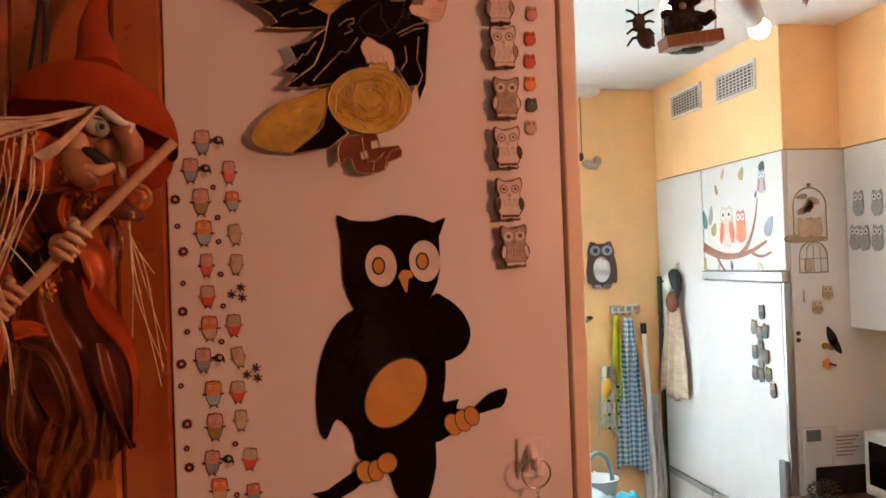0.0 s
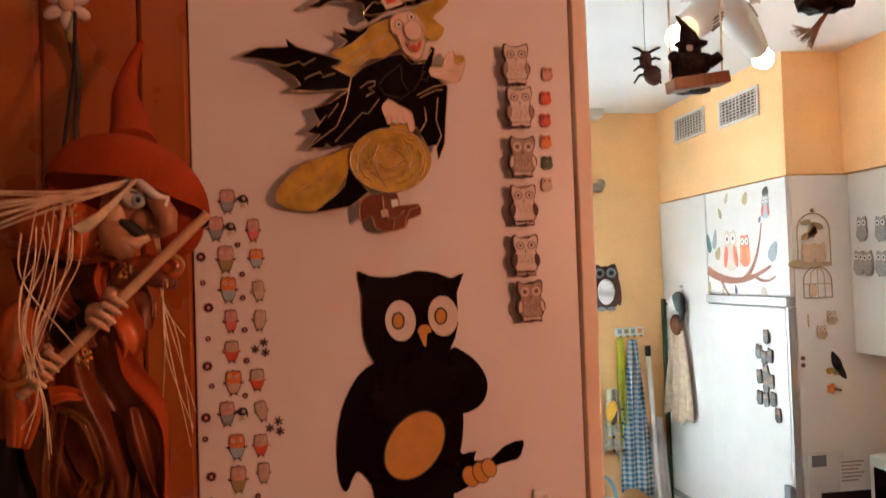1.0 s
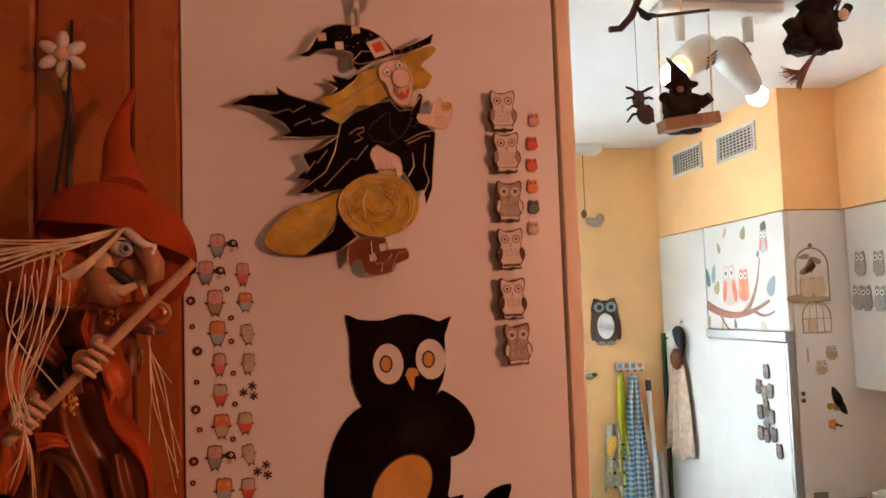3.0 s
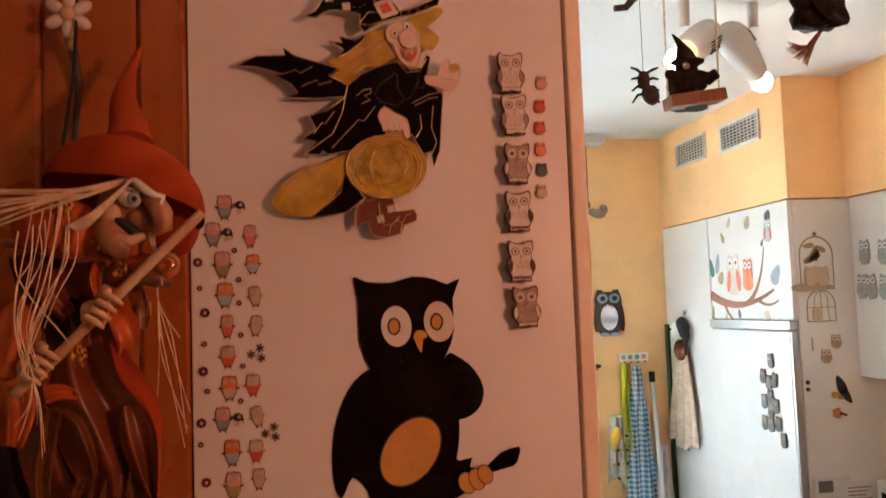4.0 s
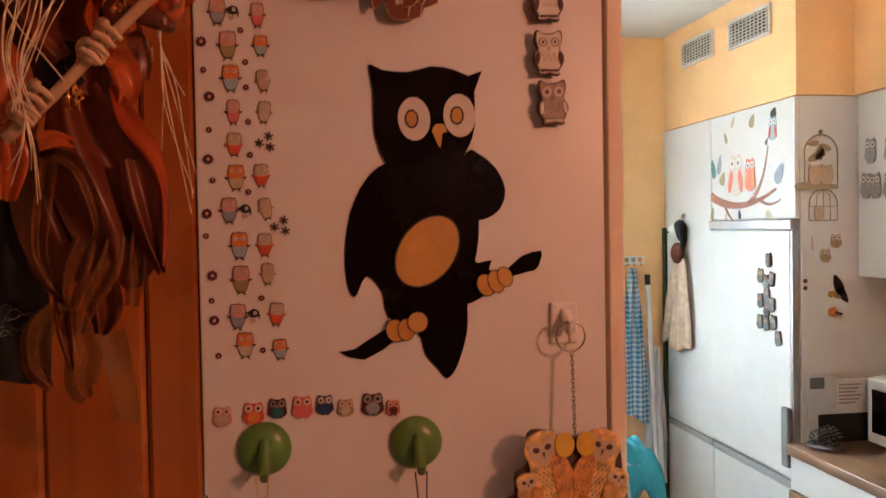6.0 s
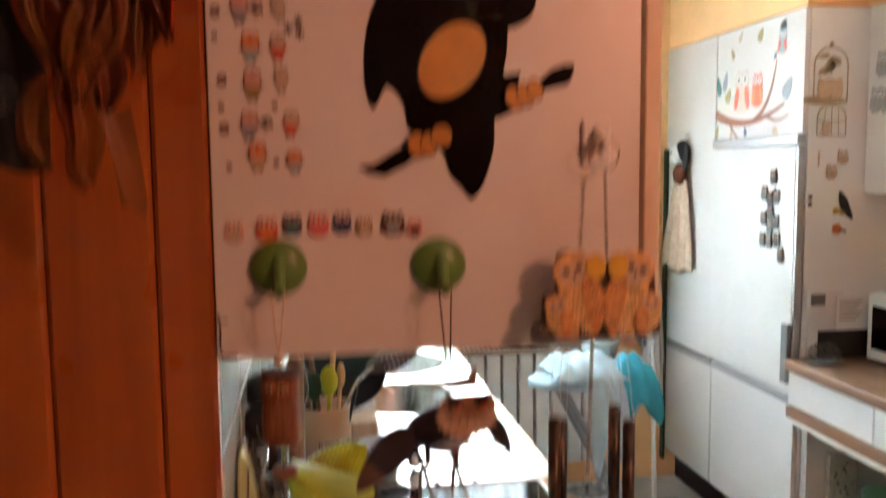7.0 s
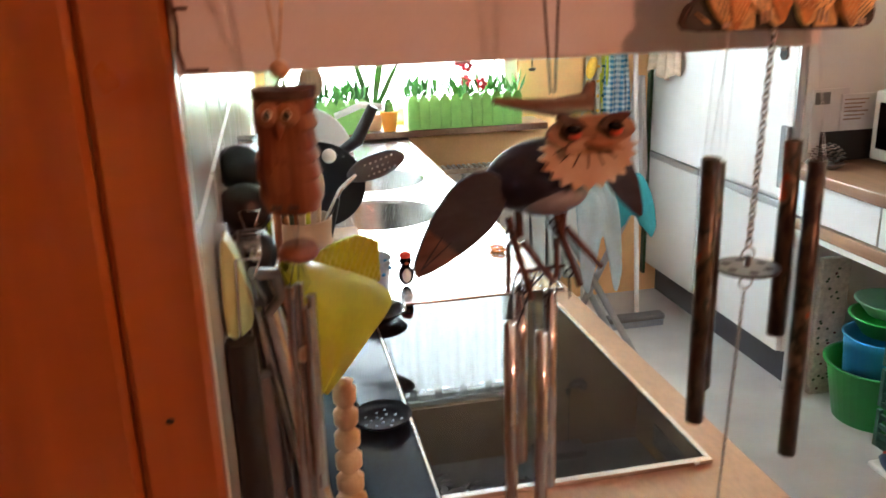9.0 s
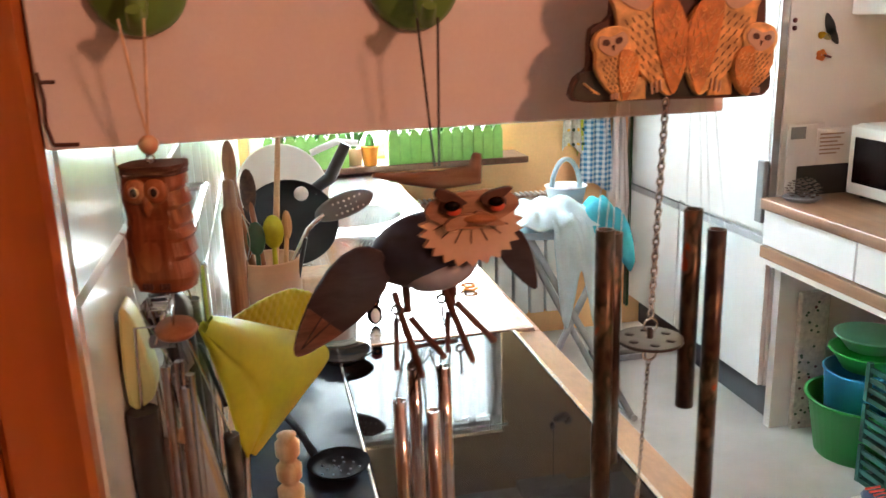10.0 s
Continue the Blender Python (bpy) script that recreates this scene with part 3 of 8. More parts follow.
def holed(s, x0, x1, y0, y1, cx, cy, r, z, n=40):
    """A level plate with a round hole."""
    outer, inner = [], []
    for i in range(n):
        a = math.tau * (i + 0.5) / n
        c, t = math.cos(a), math.sin(a)
        k = min((x1 - cx if c > 0 else cx - x0) / max(abs(c), 1e-6), (y1 - cy if t > 0 else cy - y0) / max(abs(t), 1e-6))
        outer.append((cx + c * k, cy + t * k, z))
        inner.append((cx + r * c, cy + r * t, z))
    for qx, qy in ((x0, y0), (x1, y0), (x1, y1), (x0, y1)):
        j = min(range(n), key=lambda i: (outer[i][0] - qx) ** 2 + (outer[i][1] - qy) ** 2)
        outer[j] = (qx, qy, z)
    s.add(outer + inner, [(i, (i + 1) % n, n + (i + 1) % n, n + i) for i in range(n)])


SX0, SX1, SY0 = 0.001, 0.598, 2.121
bowls = ((0.315, 2.83, 0.165), (0.36, 3.27, 0.165))
s = Shape(STEEL)
holed(s, SX0, SX1 - 0.005, 2.60, 3.05, *bowls[0], 0.006)
s.made("bowl_surround", sink)
s = Shape(STEEL)
holed(s, SX0, SX1 - 0.005, 3.05, 3.50, *bowls[1], 0.006)
s.made("bowl_surround", sink)
Shape(STEEL).box((SX0, SY0 + 0.010, 0.0), (SX1 - 0.005, 2.60, 0.006)).made("drainer", sink)
Shape(STEEL).box((SX0, 3.50, 0.0), (SX1 - 0.005, 3.98, 0.006)).made("back_plate", sink)
Shape(STEEL).box((SX1 - 0.005, SY0, 0.0), (SX1, 3.98, 0.0085)).made("front_edge", sink, bevel=0.002)
Shape(STEEL).box((SX0, SY0, 0.0), (SX1 - 0.005, SY0 + 0.010, 0.0085)).made("side_edge", sink, bevel=0.002)
for k in range(7):
    Shape(STEEL).box((0.10 + k * 0.06, SY0 + 0.05, 0.006), (0.115 + k * 0.06, 2.55, 0.0072)).made("drainer_rib", sink)
for cx, cy, r in bowls:
    Shape(STEEL).lathe([(r, 0.006), (r - 0.01, -0.006), (r - 0.02, -0.11), (r - 0.05, -0.135), (0.03, -0.14), (0.0, -0.14)], (cx, cy, 0), 40).made("bowl", sink)
s = Shape(CHROME).lathe([(0.024, 0), (0.022, 0.03), (0.014, 0.04), (0.014, 0.10)], (0.07, 3.05, 0.006), 20)
s.tube([(0.07, 3.05, 0.10), (0.07, 3.05, 0.17), (0.12, 3.06, 0.20), (0.22, 3.07, 0.20), (0.24, 3.07, 0.185)], 0.010, 10)
tap = tagged(s.made("tap", at=(0, 0, 0.853)), "chrome kitchen tap with a swivel spout", "tap")

# ---- wall cupboard whose side panel carries the decorations ----
cab = thing("wall_cupboard", (0, 0, 0), "white laminate wall cupboard seen from its decorated side", "cupboard")
Shape(PANEL).box((0.0, 1.000, 1.413), (0.320, 1.018, 2.44)).made("side_panel", cab, "white panel gone warm in lamp light", bevel=0.0012)
s = Shape(WHITE_LAMINATE).box((0.002, 1.0185, 1.415), (0.318, 2.35, 1.433)).box((0.002, 1.0185, 2.42), (0.318, 2.35, 2.438)).box((0.002, 2.332, 1.433), (0.318, 2.35, 2.42)).box((0.002, 1.0185, 1.433), (0.02, 2.332, 2.42))
s.made("carcass", cab)
for y0 in (1.0, 1.45, 1.90):
    Shape(LIT_DOOR_EDGE).box((0.3235, y0, 1.424), (0.337, y0 + 0.447, 2.438)).made("door", cab, "pale door tinted cream as if lamp-lit", bevel=0.0015)
s = Shape(EDGE_BROWN).tube([(0.0015, 0.9994, 1.446), (0.003, 0.9994, 1.435), (0.0022, 0.9994, 1.424), (0.004, 0.9994, 1.4155)], 0.0008, 6).tube([(0.002, 0.9994, 1.442), (0.008, 0.9994, 1.4418)], 0.0008, 6).tube([(0.004, 0.9994, 1.4155), (0.014, 0.9994, 1.4152)], 0.0009, 6)
s.made("chipped_edge", cab, "dark line where the panel's edging is chipped")

# ---- decorations on the cupboard's side panel ----
def scaled(x0, z0, kx, kz, pts):
    return [(x0 + kx * a, z0 - kz * b) for a, b in pts]


def rounded(pts, k=3):
    """A smooth closed line through pts."""
    out, n = [], len(pts)
    for i in range(n):
        p0, p1, p2, p3 = (pts[(i + j) % n] for j in (-1, 0, 1, 2))
        for q in range(k):
            t = q / k
            out.append(tuple(0.5 * (2 * b + (c - a) * t + (2 * a - 5 * b + 4 * c - d) * t * t + (3 * b - a - 3 * c + d) * t ** 3) for a, b, c, d in zip(p0, p1, p2, p3)))
    return out


def witch_ornament():
    """A flat stained-glass figure on a broom, hung from a hook: one mesh."""
    s = Shape()
    rnd = random.Random(21)
    K = (0.0285, 2.0240, 0.000257, 0.000262)
    level = [0.9900]

    def wire(pts, r=0.00048, closed=False):
        line = scaled(*K, pts)
        s.use(WIRE_GOLD).tube([(x, level[0] - 0.0018, z) for x, z in line + (line[:2] if closed else [])], r, 6, not closed)

    def piece(material, pts, edge=True, soft=2, thick=0.0016):
        level[0] -= 0.00022
        line = scaled(*K, pts)
        if soft:
            line = rounded(line, soft)
        s.use(material).plate(line, level[0] - thick, level[0])
        if edge:
            s.use(WIRE_GOLD).tube([(x, level[0] - thick, z) for x, z in line + line[:2]], 0.00050, 6, False)

    def disc(material, x, z, r, q, edge=False, lean=0, proud=0.0):
        level[0] -= 0.00022
        a, b = scaled(*K, [(x, z)])[0]
        s.use(material).oval(a, b, r * K[2], q * K[3], level[0] - 0.0016 - proud, level[0], 28, lean)
        if edge:
            s.use(WIRE_GOLD).tube([(a + r * K[2] * math.cos(math.tau * i / 28), level[0] - 0.0016 - proud, b + q * K[3] * math.sin(math.tau * i / 28)) for i in range(30)], 0.00050, 6, False)

    # broom, boots and the black cloth between them
    piece(AMBER, [(160, 690), (230, 622), (330, 590), (392, 568), (385, 620), (370, 660), (330, 720), (270, 765), (190, 757), (150, 730)], False)
    for k in range(9):
        x, z = rnd.uniform(190, 330), rnd.uniform(620, 735)
        wire([(x, z), (x + 18, z - 14), (x + 42, z - 26)], 0.0003)
    piece(BLACK_GLOSS, [(380, 630), (400, 665), (442, 710), (382, 755), (300, 768), (265, 770), (320, 730), (365, 690)], True, 0)
    piece(BROWN_SATIN, [(410, 752), (440, 720), (530, 715), (540, 755), (598, 750), (606, 785), (565, 800), (555, 825), (500, 836), (460, 825), (450, 790), (430, 790), (414, 806)])
    for x, z in ((522, 748), (488, 780)):
        piece(CREAM_PRINT, [(x - 11, z - 10), (x + 9, z - 14), (x + 14, z + 6), (x - 8, z + 12)], True, 0)
    wire([(484, 725), (488, 770), (500, 800), (530, 795), (552, 770)])
    wire([(515, 826), (520, 800), (545, 782), (558, 795), (552, 822)])
    wire([(560, 790), (572, 768), (600, 760)])
    # hair
    piece(AMBER, [(330, 272), (390, 240), (440, 205), (470, 180), (535, 158), (530, 215), (555, 258), (500, 287), (450, 292), (402, 348), (345, 322), (372, 300)], False, 0)
    piece(AMBER, [(585, 140), (650, 110), (700, 92), (718, 106), (690, 135), (665, 160), (702, 192), (678, 232), (640, 222), (628, 170)], False)
    for k in range(8):
        x, z = mix(370, 480, k / 7) + rnd.uniform(-12, 12), mix(305, 215, k / 7) + rnd.uniform(-6, 26)
        wire([(x, z), (x + 30, z - 14), (x + 62, z - 38)], 0.0003)
    piece(BLACK_GLOSS, [(345, 208), (385, 214), (373, 193), (425, 205), (458, 184), (448, 208), (400, 245), (360, 264), (388, 236)], True, 0)
    # cape
    piece(BLACK_GLOSS, [(50, 288), (110, 258), (200, 255), (193, 230), (228, 256), (330, 285), (368, 298), (335, 318), (397, 350), (388, 388), (290, 395), (205, 392), (237, 375), (218, 350), (165, 318), (192, 316), (110, 295)], True, 0)
    for pts in ([(150, 312), (192, 316), (232, 302), (246, 313), (286, 291)], [(250, 356), (262, 348), (300, 334), (306, 350), (346, 338)]):
        wire(pts)
    piece(BLACK_GLOSS, [(395, 352), (440, 315), (520, 281), (560, 275), (604, 300), (640, 290), (655, 250), (668, 258), (652, 330), (690, 368), (706, 380), (696, 480), (690, 562), (668, 614), (660, 566), (634, 572), (600, 510), (480, 515), (400, 560), (330, 572), (312, 560), (300, 574), (252, 570), (292, 530), (250, 522), (292, 490), (272, 448), (330, 430), (385, 392)], True, 0)
    for pts in ([(396, 354), (376, 440), (345, 505), (258, 568)], [(340, 552), (428, 462), (446, 466), (482, 420)], [(284, 506), (312, 470), (320, 476), (352, 434)], [(628, 446), (632, 490), (612, 522)], [(672, 416), (664, 488), (680, 536), (656, 588)], [(424, 384), (448, 366), (472, 362), (470, 376), (450, 384), (468, 398), (440, 410)], [(604, 408), (660, 380), (702, 372)], [(612, 416), (664, 392), (690, 390)], [(562, 278), (590, 308), (632, 304), (658, 262)]):
        wire(pts)
    for pts in ([(482, 378), (500, 405), (552, 418), (598, 388), (636, 326)], [(482, 378), (500, 350), (556, 308)], [(556, 318), (556, 360), (580, 398)], [(636, 300), (624, 330), (620, 356), (640, 360), (646, 338)]):
        path = scaled(*K, pts)
        for (x0, z0), (x1, z1) in zip(path, path[1:]):
            n = max(2, int(math.hypot(x1 - x0, z1 - z0) / 0.0022))
            for i in range(n):
                s.use(WIRE_DARK).ball((mix(x0, x1, i / n), level[0] - 0.0019, mix(z0, z1, i / n)), (0.0010, 0.0006, 0.0010), 6)
    # pumpkin with a carved face
    disc(AMBER, 514, 613, 130, 101, True, 0, 0.0006)
    for k in range(26):
        a0, r = rnd.uniform(0, 6.28), rnd.uniform(0.25, 0.92)
        pts = [(514 + 118 * (r + 0.05 * math.sin(3 * j + k)) * math.cos(a0 + 0.16 * j), 613 + 92 * (r + 0.05 * math.sin(3 * j + k)) * math.sin(a0 + 0.16 * j)) for j in range(7)]
        x = scaled(*K, pts)
        s.use(AMBER).tube([(p, level[0] - 0.0024, q) for p, q in x], 0.00075, 6)
    for pts in ([(430, 700), (405, 650), (410, 590), (450, 545)], [(600, 545), (628, 600), (620, 650), (590, 690)], [(478, 560), (462, 600), (470, 660), (500, 700)], [(560, 545), (580, 590), (572, 640)], [(520, 640), (548, 620), (560, 642), (585, 616)], [(500, 580), (516, 562), (530, 584)]):
        level[0] -= 0.0007
        wire(pts, 0.0004)
        level[0] += 0.0007
    piece(AMBER, [(520, 522), (518, 500), (548, 498), (582, 506), (584, 522)])
    # palms and fingers
    piece(SKIN, [(650, 318), (690, 322), (700, 290), (726, 264), (735, 290), (758, 284), (766, 305), (752, 350), (735, 368), (705, 365), (690, 358), (652, 346)])
    for k in range(3):
        wire([(706, 332 + 11 * k), (724, 328 + 12 * k), (748, 334 + 10 * k)], 0.0003)
    piece(AMBER, [(730, 288), (752, 280), (764, 290), (756, 306), (736, 306)])
    piece(SKIN, [(490, 450), (512, 420), (545, 440), (585, 462), (592, 515), (577, 521), (570, 494), (560, 502), (548, 495), (536, 502), (524, 494), (508, 500), (502, 480)])
    for x in (520, 540, 558):
        wire([(x, 474), (x + 2, 494)], 0.0003)
    # face under the brim
    piece(SKIN, [(527, 168), (560, 145), (600, 142), (622, 165), (637, 200), (633, 258), (615, 290), (585, 286), (560, 256), (548, 218), (530, 208)])
    for x, z in ((553, 183), (594, 160)):
        disc(WHITE_PLASTIC, x, z, 12, 14, True)
        disc(INK, x, z + 1, 4, 5)
    disc(SKIN, 598, 204, 29, 31, True, 0, 0.0010)
    disc(SKIN, 620, 216, 13, 14, True)
    piece(SCARLET, [(574, 236), (598, 248), (624, 234), (618, 264), (602, 273), (584, 262)])
    for x in (590, 607):
        piece(WHITE_PLASTIC, [(x - 5, 244), (x + 5, 244), (x, 256)], False, 0)
    # hat
    piece(BLACK_GLOSS, [(265, 133), (300, 115), (325, 75), (345, 50), (385, 32), (440, 33), (500, 48), (540, 74), (562, 100), (576, 130), (520, 145), (470, 160), (440, 152), (442, 128), (415, 118), (360, 113), (325, 122), (300, 138)])
    piece(BLACK_GLOSS, [(440, 152), (470, 118), (530, 120), (600, 108), (640, 92), (690, 68), (708, 56), (698, 92), (660, 106), (610, 126), (560, 134), (500, 156), (455, 182), (442, 168)], True, 0)
    for x, z in ((343, 74), (452, 49), (398, 102)):
        piece(CREAM_PRINT, [(x - 13, z - 11), (x + 12, z - 13), (x + 14, z + 10), (x - 11, z + 13)], True, 0)
    for k in range(16):
        x, z = scaled(*K, [(rnd.uniform(390, 520), rnd.uniform(60, 105))])[0]
        s.use(WHITE_PLASTIC).ball((x, level[0] - 0.0016, z), 0.0005, 5)
    for x in (595, 625, 655):
        piece(WIRE_DARK, [(x, 112 - (x - 595) * 0.25), (x + 10, 109 - (x - 595) * 0.25), (x + 12, 120 - (x - 595) * 0.25), (x + 2, 123 - (x - 595) * 0.25)], False, 0)
    piece(CREAM_PRINT, [(486, 92), (538, 72), (566, 122), (512, 142)], True, 0)
    piece(SCARLET, [(503, 98), (532, 86), (547, 115), (516, 126)], False, 0)
    s.use(CLEAR).lathe([(0.011, 0), (0.010, 0.004), (0.004, 0.007), (0, 0.007)], (0.146, 0.9995, 2.042), 20, rx(90))
    s.use(CHROME).tube([(0.145, 0.9885, 2.012), (0.147, 0.9885, 2.022), (0.146, 0.9885, 2.032)], 0.0022, 8)
    s.use(WHITE_PLASTIC).tube([(0.146, 0.9885, 2.030), (0.146, 0.9960, 2.040)], 0.003, 8)
    return tagged(s.made("hanging_ornament"), "stained-glass style black and amber broom rider ornament", "ornament")


witch_ornament()


def big_owl():
    K = (0.088, 1.781, 0.000253, 0.000255)
    t = thing("owl_wall_sticker", (0, 0, 0), "large glossy black-brown owl sticker perched on a branch", "sticker")
    y = [1.0]

    def piece(name, material, pts, soft=3, label="", thick=0.0006):
        y[0] -= 0.0003
        line = rounded(scaled(*K, pts), soft) if soft else scaled(*K, pts)
        Shape(material).plate(line, y[0] - thick, y[0]).made(name, t, label)

    def disc(name, material, x, z, r, q, lean=0, label=""):
        y[0] -= 0.0003
        a, b = scaled(*K, [(x, z)])[0]
        Shape(material).oval(a, b, r * K[2], q * K[3], y[0] - 0.0006, y[0], 32, lean).made(name, t, label)

    piece("branch", BLACK_GLOSS, [(62, 900), (110, 894), (215, 832), (245, 862), (140, 928)], 2)
    piece("branch", BLACK_GLOSS, [(452, 768), (470, 690), (484, 630), (500, 640), (545, 632), (535, 662), (590, 664), (640, 622), (704, 606), (700, 640), (682, 668), (610, 684), (520, 742)], 2)
    piece("body", BLACK_GLOSS, [(192, 342), (120, 440), (90, 560), (90, 680), (114, 735), (150, 672), (198, 722), (216, 800), (305, 850), (330, 920), (368, 964), (396, 996), (430, 955), (462, 850), (466, 740), (498, 600), (505, 500), (500, 330), (330, 300)])
    piece("breast", BLACK_GLOSS, [(470, 296), (505, 300), (560, 345), (590, 410), (575, 470), (530, 502), (480, 505), (430, 470), (410, 390)])
    piece("head", BLACK_GLOSS, [(169, 30), (208, 46), (290, 52), (360, 34), (430, 42), (480, 62), (522, 46), (497, 110), (497, 215), (465, 300), (390, 372), (260, 362), (215, 325), (184, 240), (182, 110)], 2)
    disc("belly", INK, 340, 600, 89, 124, -38, "dark rim")
    disc("belly", MUSTARD, 340, 600, 84, 119, -38, "mustard yellow belly")
    for x, z in ((306, 195), (447, 185)):
        disc("eye", CREAM_PRINT, x, z, 50, 66, 4, "pale eye ring")
        disc("iris", INK, x - 8, z, 22, 29)
        disc("iris", MUSTARD, x - 8, z, 16, 23, 0, "golden iris")
    piece("beak", MUSTARD, [(360, 232), (372, 212), (398, 214), (406, 236), (392, 240), (386, 284), (372, 262), (364, 240)], 2, "yellow beak")
    for x, z, r, q, a in ((236, 840, 28, 34, 20), (268, 838, 24, 32, 0), (304, 816, 30, 30, -30), (520, 708, 26, 34, 25), (552, 698, 24, 34, 20), (580, 684, 22, 30, 20)):
        disc("toe", INK, x, z, r + 3, q + 3, a)
        disc("toe", MUSTARD, x, z, r, q, a, "yellow toe")


big_owl()


def flat_owl(name, w, h, thick, label, category, group, body, belly, eye, rim=None, front=1.0, wing=None):
    """A little owl with a body, belly, eyes, beak and wings, standing off its support."""
    t = thing(name, (0, front, 0), label, category, group)
    if rim is not None:
        Shape(rim).plate(owl_outline(w * 1.08, h * 1.06), -thick + 0.0005, 0).made("rim", t, "dark cut edge")
    Shape(body).plate(owl_outline(w, h), -thick - 0.0004, -0.0006 if rim is not None else 0).made("body", t)
    y = -thick - 0.0004
    Shape(belly).oval(0, -h * 0.17, w * 0.32, h * 0.26, y - 0.0005, y, 18).made("belly", t)
    for k in (-1, 1):
        e = Shape(eye).oval(k * w * 0.23, h * 0.24, w * 0.19, w * 0.19, y - 0.0006, y, 16).made("eye", t)
        Shape(INK).oval(k * w * 0.23, h * 0.24, w * 0.08, w * 0.08, y - 0.0010, y - 0.0006, 12).made("pupil", e)
        if wing is not None:
            Shape(wing).oval(k * w * 0.42, -h * 0.12, w * 0.09, h * 0.22, y - 0.0004, y, 12, k * 10).made("wing", t)
    Shape(TANGERINE if rim is None else CREAM_PRINT).plate([(-w * 0.06, h * 0.13), (w * 0.06, h * 0.13), (0, h * 0.02)], y - 0.0006, y).made("beak", t)
    for k in (-1, 1):
        Shape(belly).oval(k * w * 0.16, -h * 0.47, w * 0.11, h * 0.05, y - 0.0006, y + 0.0008, 10).made("foot", t)
    return t


def repeat(t, spots):
    """The thing at the first spot, copies at the others: (x, z, lean) on the panel."""
    x, z, a = spots[0]
    y = t.location.y
    t.matrix_basis = pose(x, y, z, 0, a, 0)
    for x, z, a in spots[1:]:
        copy_thing(t, pose(x, y, z, 0, a, 0))


OWL_BLANK = ((-0.42, 0.50), (-0.20, 0.435), (0.10, 0.435), (0.40, 0.50), (0.45, 0.30), (0.37, 0.09), (0.49, -0.04), (0.50, -0.20), (0.35, -0.39), (0.37, -0.47), (0.30, -0.50), (0.05, -0.475), (0.0, -0.455), (-0.06, -0.485), (-0.36, -0.49), (-0.355, -0.39), (-0.50, -0.20), (-0.49, -0.02), (-0.37, 0.09), (-0.46, 0.28))


def wooden_owl(label, front, ring, wing_m, foot_m, marks):
    """A sawn wooden owl: dark burnt edge, printed face with ringed eyes, wings, breast marks and a foot strip."""
    w, h, deep = 0.0225, 0.0335, 0.0055
    t = thing("wooden_owl", (0, 0.9945, 0), label, "ornament", "wooden owls down the panel")
    blank = rounded([(a * w, b * h) for a, b in OWL_BLANK], 3)
    Shape(EDGE_BROWN).plate([(a * 1.07, b * 1.05) for a, b in blank], -deep, 0).made("edge", t, "burnt dark edge", bevel=0.0006)
    y = -deep
    Shape(front).plate([(a * 0.975, b * 0.975) for a, b in blank], y - 0.0003, y).made("front", t, "printed front")
    for k in (-1, 1):
        Shape(EDGE_BROWN).oval(k * w * 0.415, -h * 0.13, w * 0.088, h * 0.165, y - 0.0005, y - 0.0003, 16, k * 8).made("wing_line", t)
        Shape(wing_m).oval(k * w * 0.42, -h * 0.13, w * 0.070, h * 0.150, y - 0.0007, y - 0.0005, 16, k * 8).made("wing", t)
        x, z = k * w * 0.215, h * 0.245
        eye = Shape(ring).oval(x, z, w * 0.165, w * 0.165, y - 0.0005, y - 0.0003, 24).made("eye_ring", t)
        Shape(front if ring is GREY_PRINT else GREY_PRINT).oval(x, z, w * 0.105, w * 0.105, y - 0.0007, y - 0.0005, 20).made("eye", eye)
        Shape(EDGE_BROWN).oval(x, z, w * 0.052, w * 0.052, y - 0.0009, y - 0.0007, 14).made("pupil", eye)
    Shape(EDGE_BROWN).plate([(-w * 0.055, h * 0.10), (0, h * 0.155), (w * 0.055, h * 0.10), (0, h * 0.045)], y - 0.0005, y - 0.0003).made("beak_line", t)
    Shape(front).plate([(-w * 0.034, h * 0.10), (0, h * 0.138), (w * 0.034, h * 0.10), (0, h * 0.062)], y - 0.0007, y - 0.0005).made("beak", t)
    Shape(EDGE_BROWN).plate([(-w * 0.33, -h * 0.385), (w * 0.33, -h * 0.385), (w * 0.33, -h * 0.40), (-w * 0.33, -h * 0.40)], y - 0.0005, y - 0.0003).made("foot_line", t)
    Shape(foot_m).plate([(-w * 0.32, -h * 0.40), (w * 0.32, -h * 0.40), (w * 0.32, -h * 0.455), (0.0, -h * 0.44), (-w * 0.32, -h * 0.455)], y - 0.0006, y - 0.0003).made("foot", t)
    for i in range(marks):
        x, z = ((i % 3) - 1) * w * 0.20 + (i // 3 % 2) * w * 0.07 - w * 0.03, -h * (0.03 + 0.115 * (i // 3))
        Shape(ring).tube([(x + w * 0.055 * math.cos(math.tau * q / 12), y - 0.0004, z + w * 0.055 * math.sin(math.tau * q / 12)) for q in range(13)], 0.00022, 4, False).made("breast_ring", t)
    if not marks:
        for i in range(14):
            x, z = ((i % 5) - 2) * w * 0.12, -h * (0.02 + 0.11 * (i // 5)) - h * 0.03 * (i % 2)
            Shape(CREAM_PRINT).tube([(x, y - 0.0004, z), (x + w * 0.015, y - 0.0004, z - h * 0.05)], 0.0002, 4).made("feather_stroke", t)
    return t


repeat(wooden_owl("cream wooden cut-out owl with grey rings", CREAM_PRINT, GREY_PRINT, GREY_PRINT, CREAM_PRINT, 9), [(0.2698, 1.9445, 0), (0.2718, 1.9079, -1)])
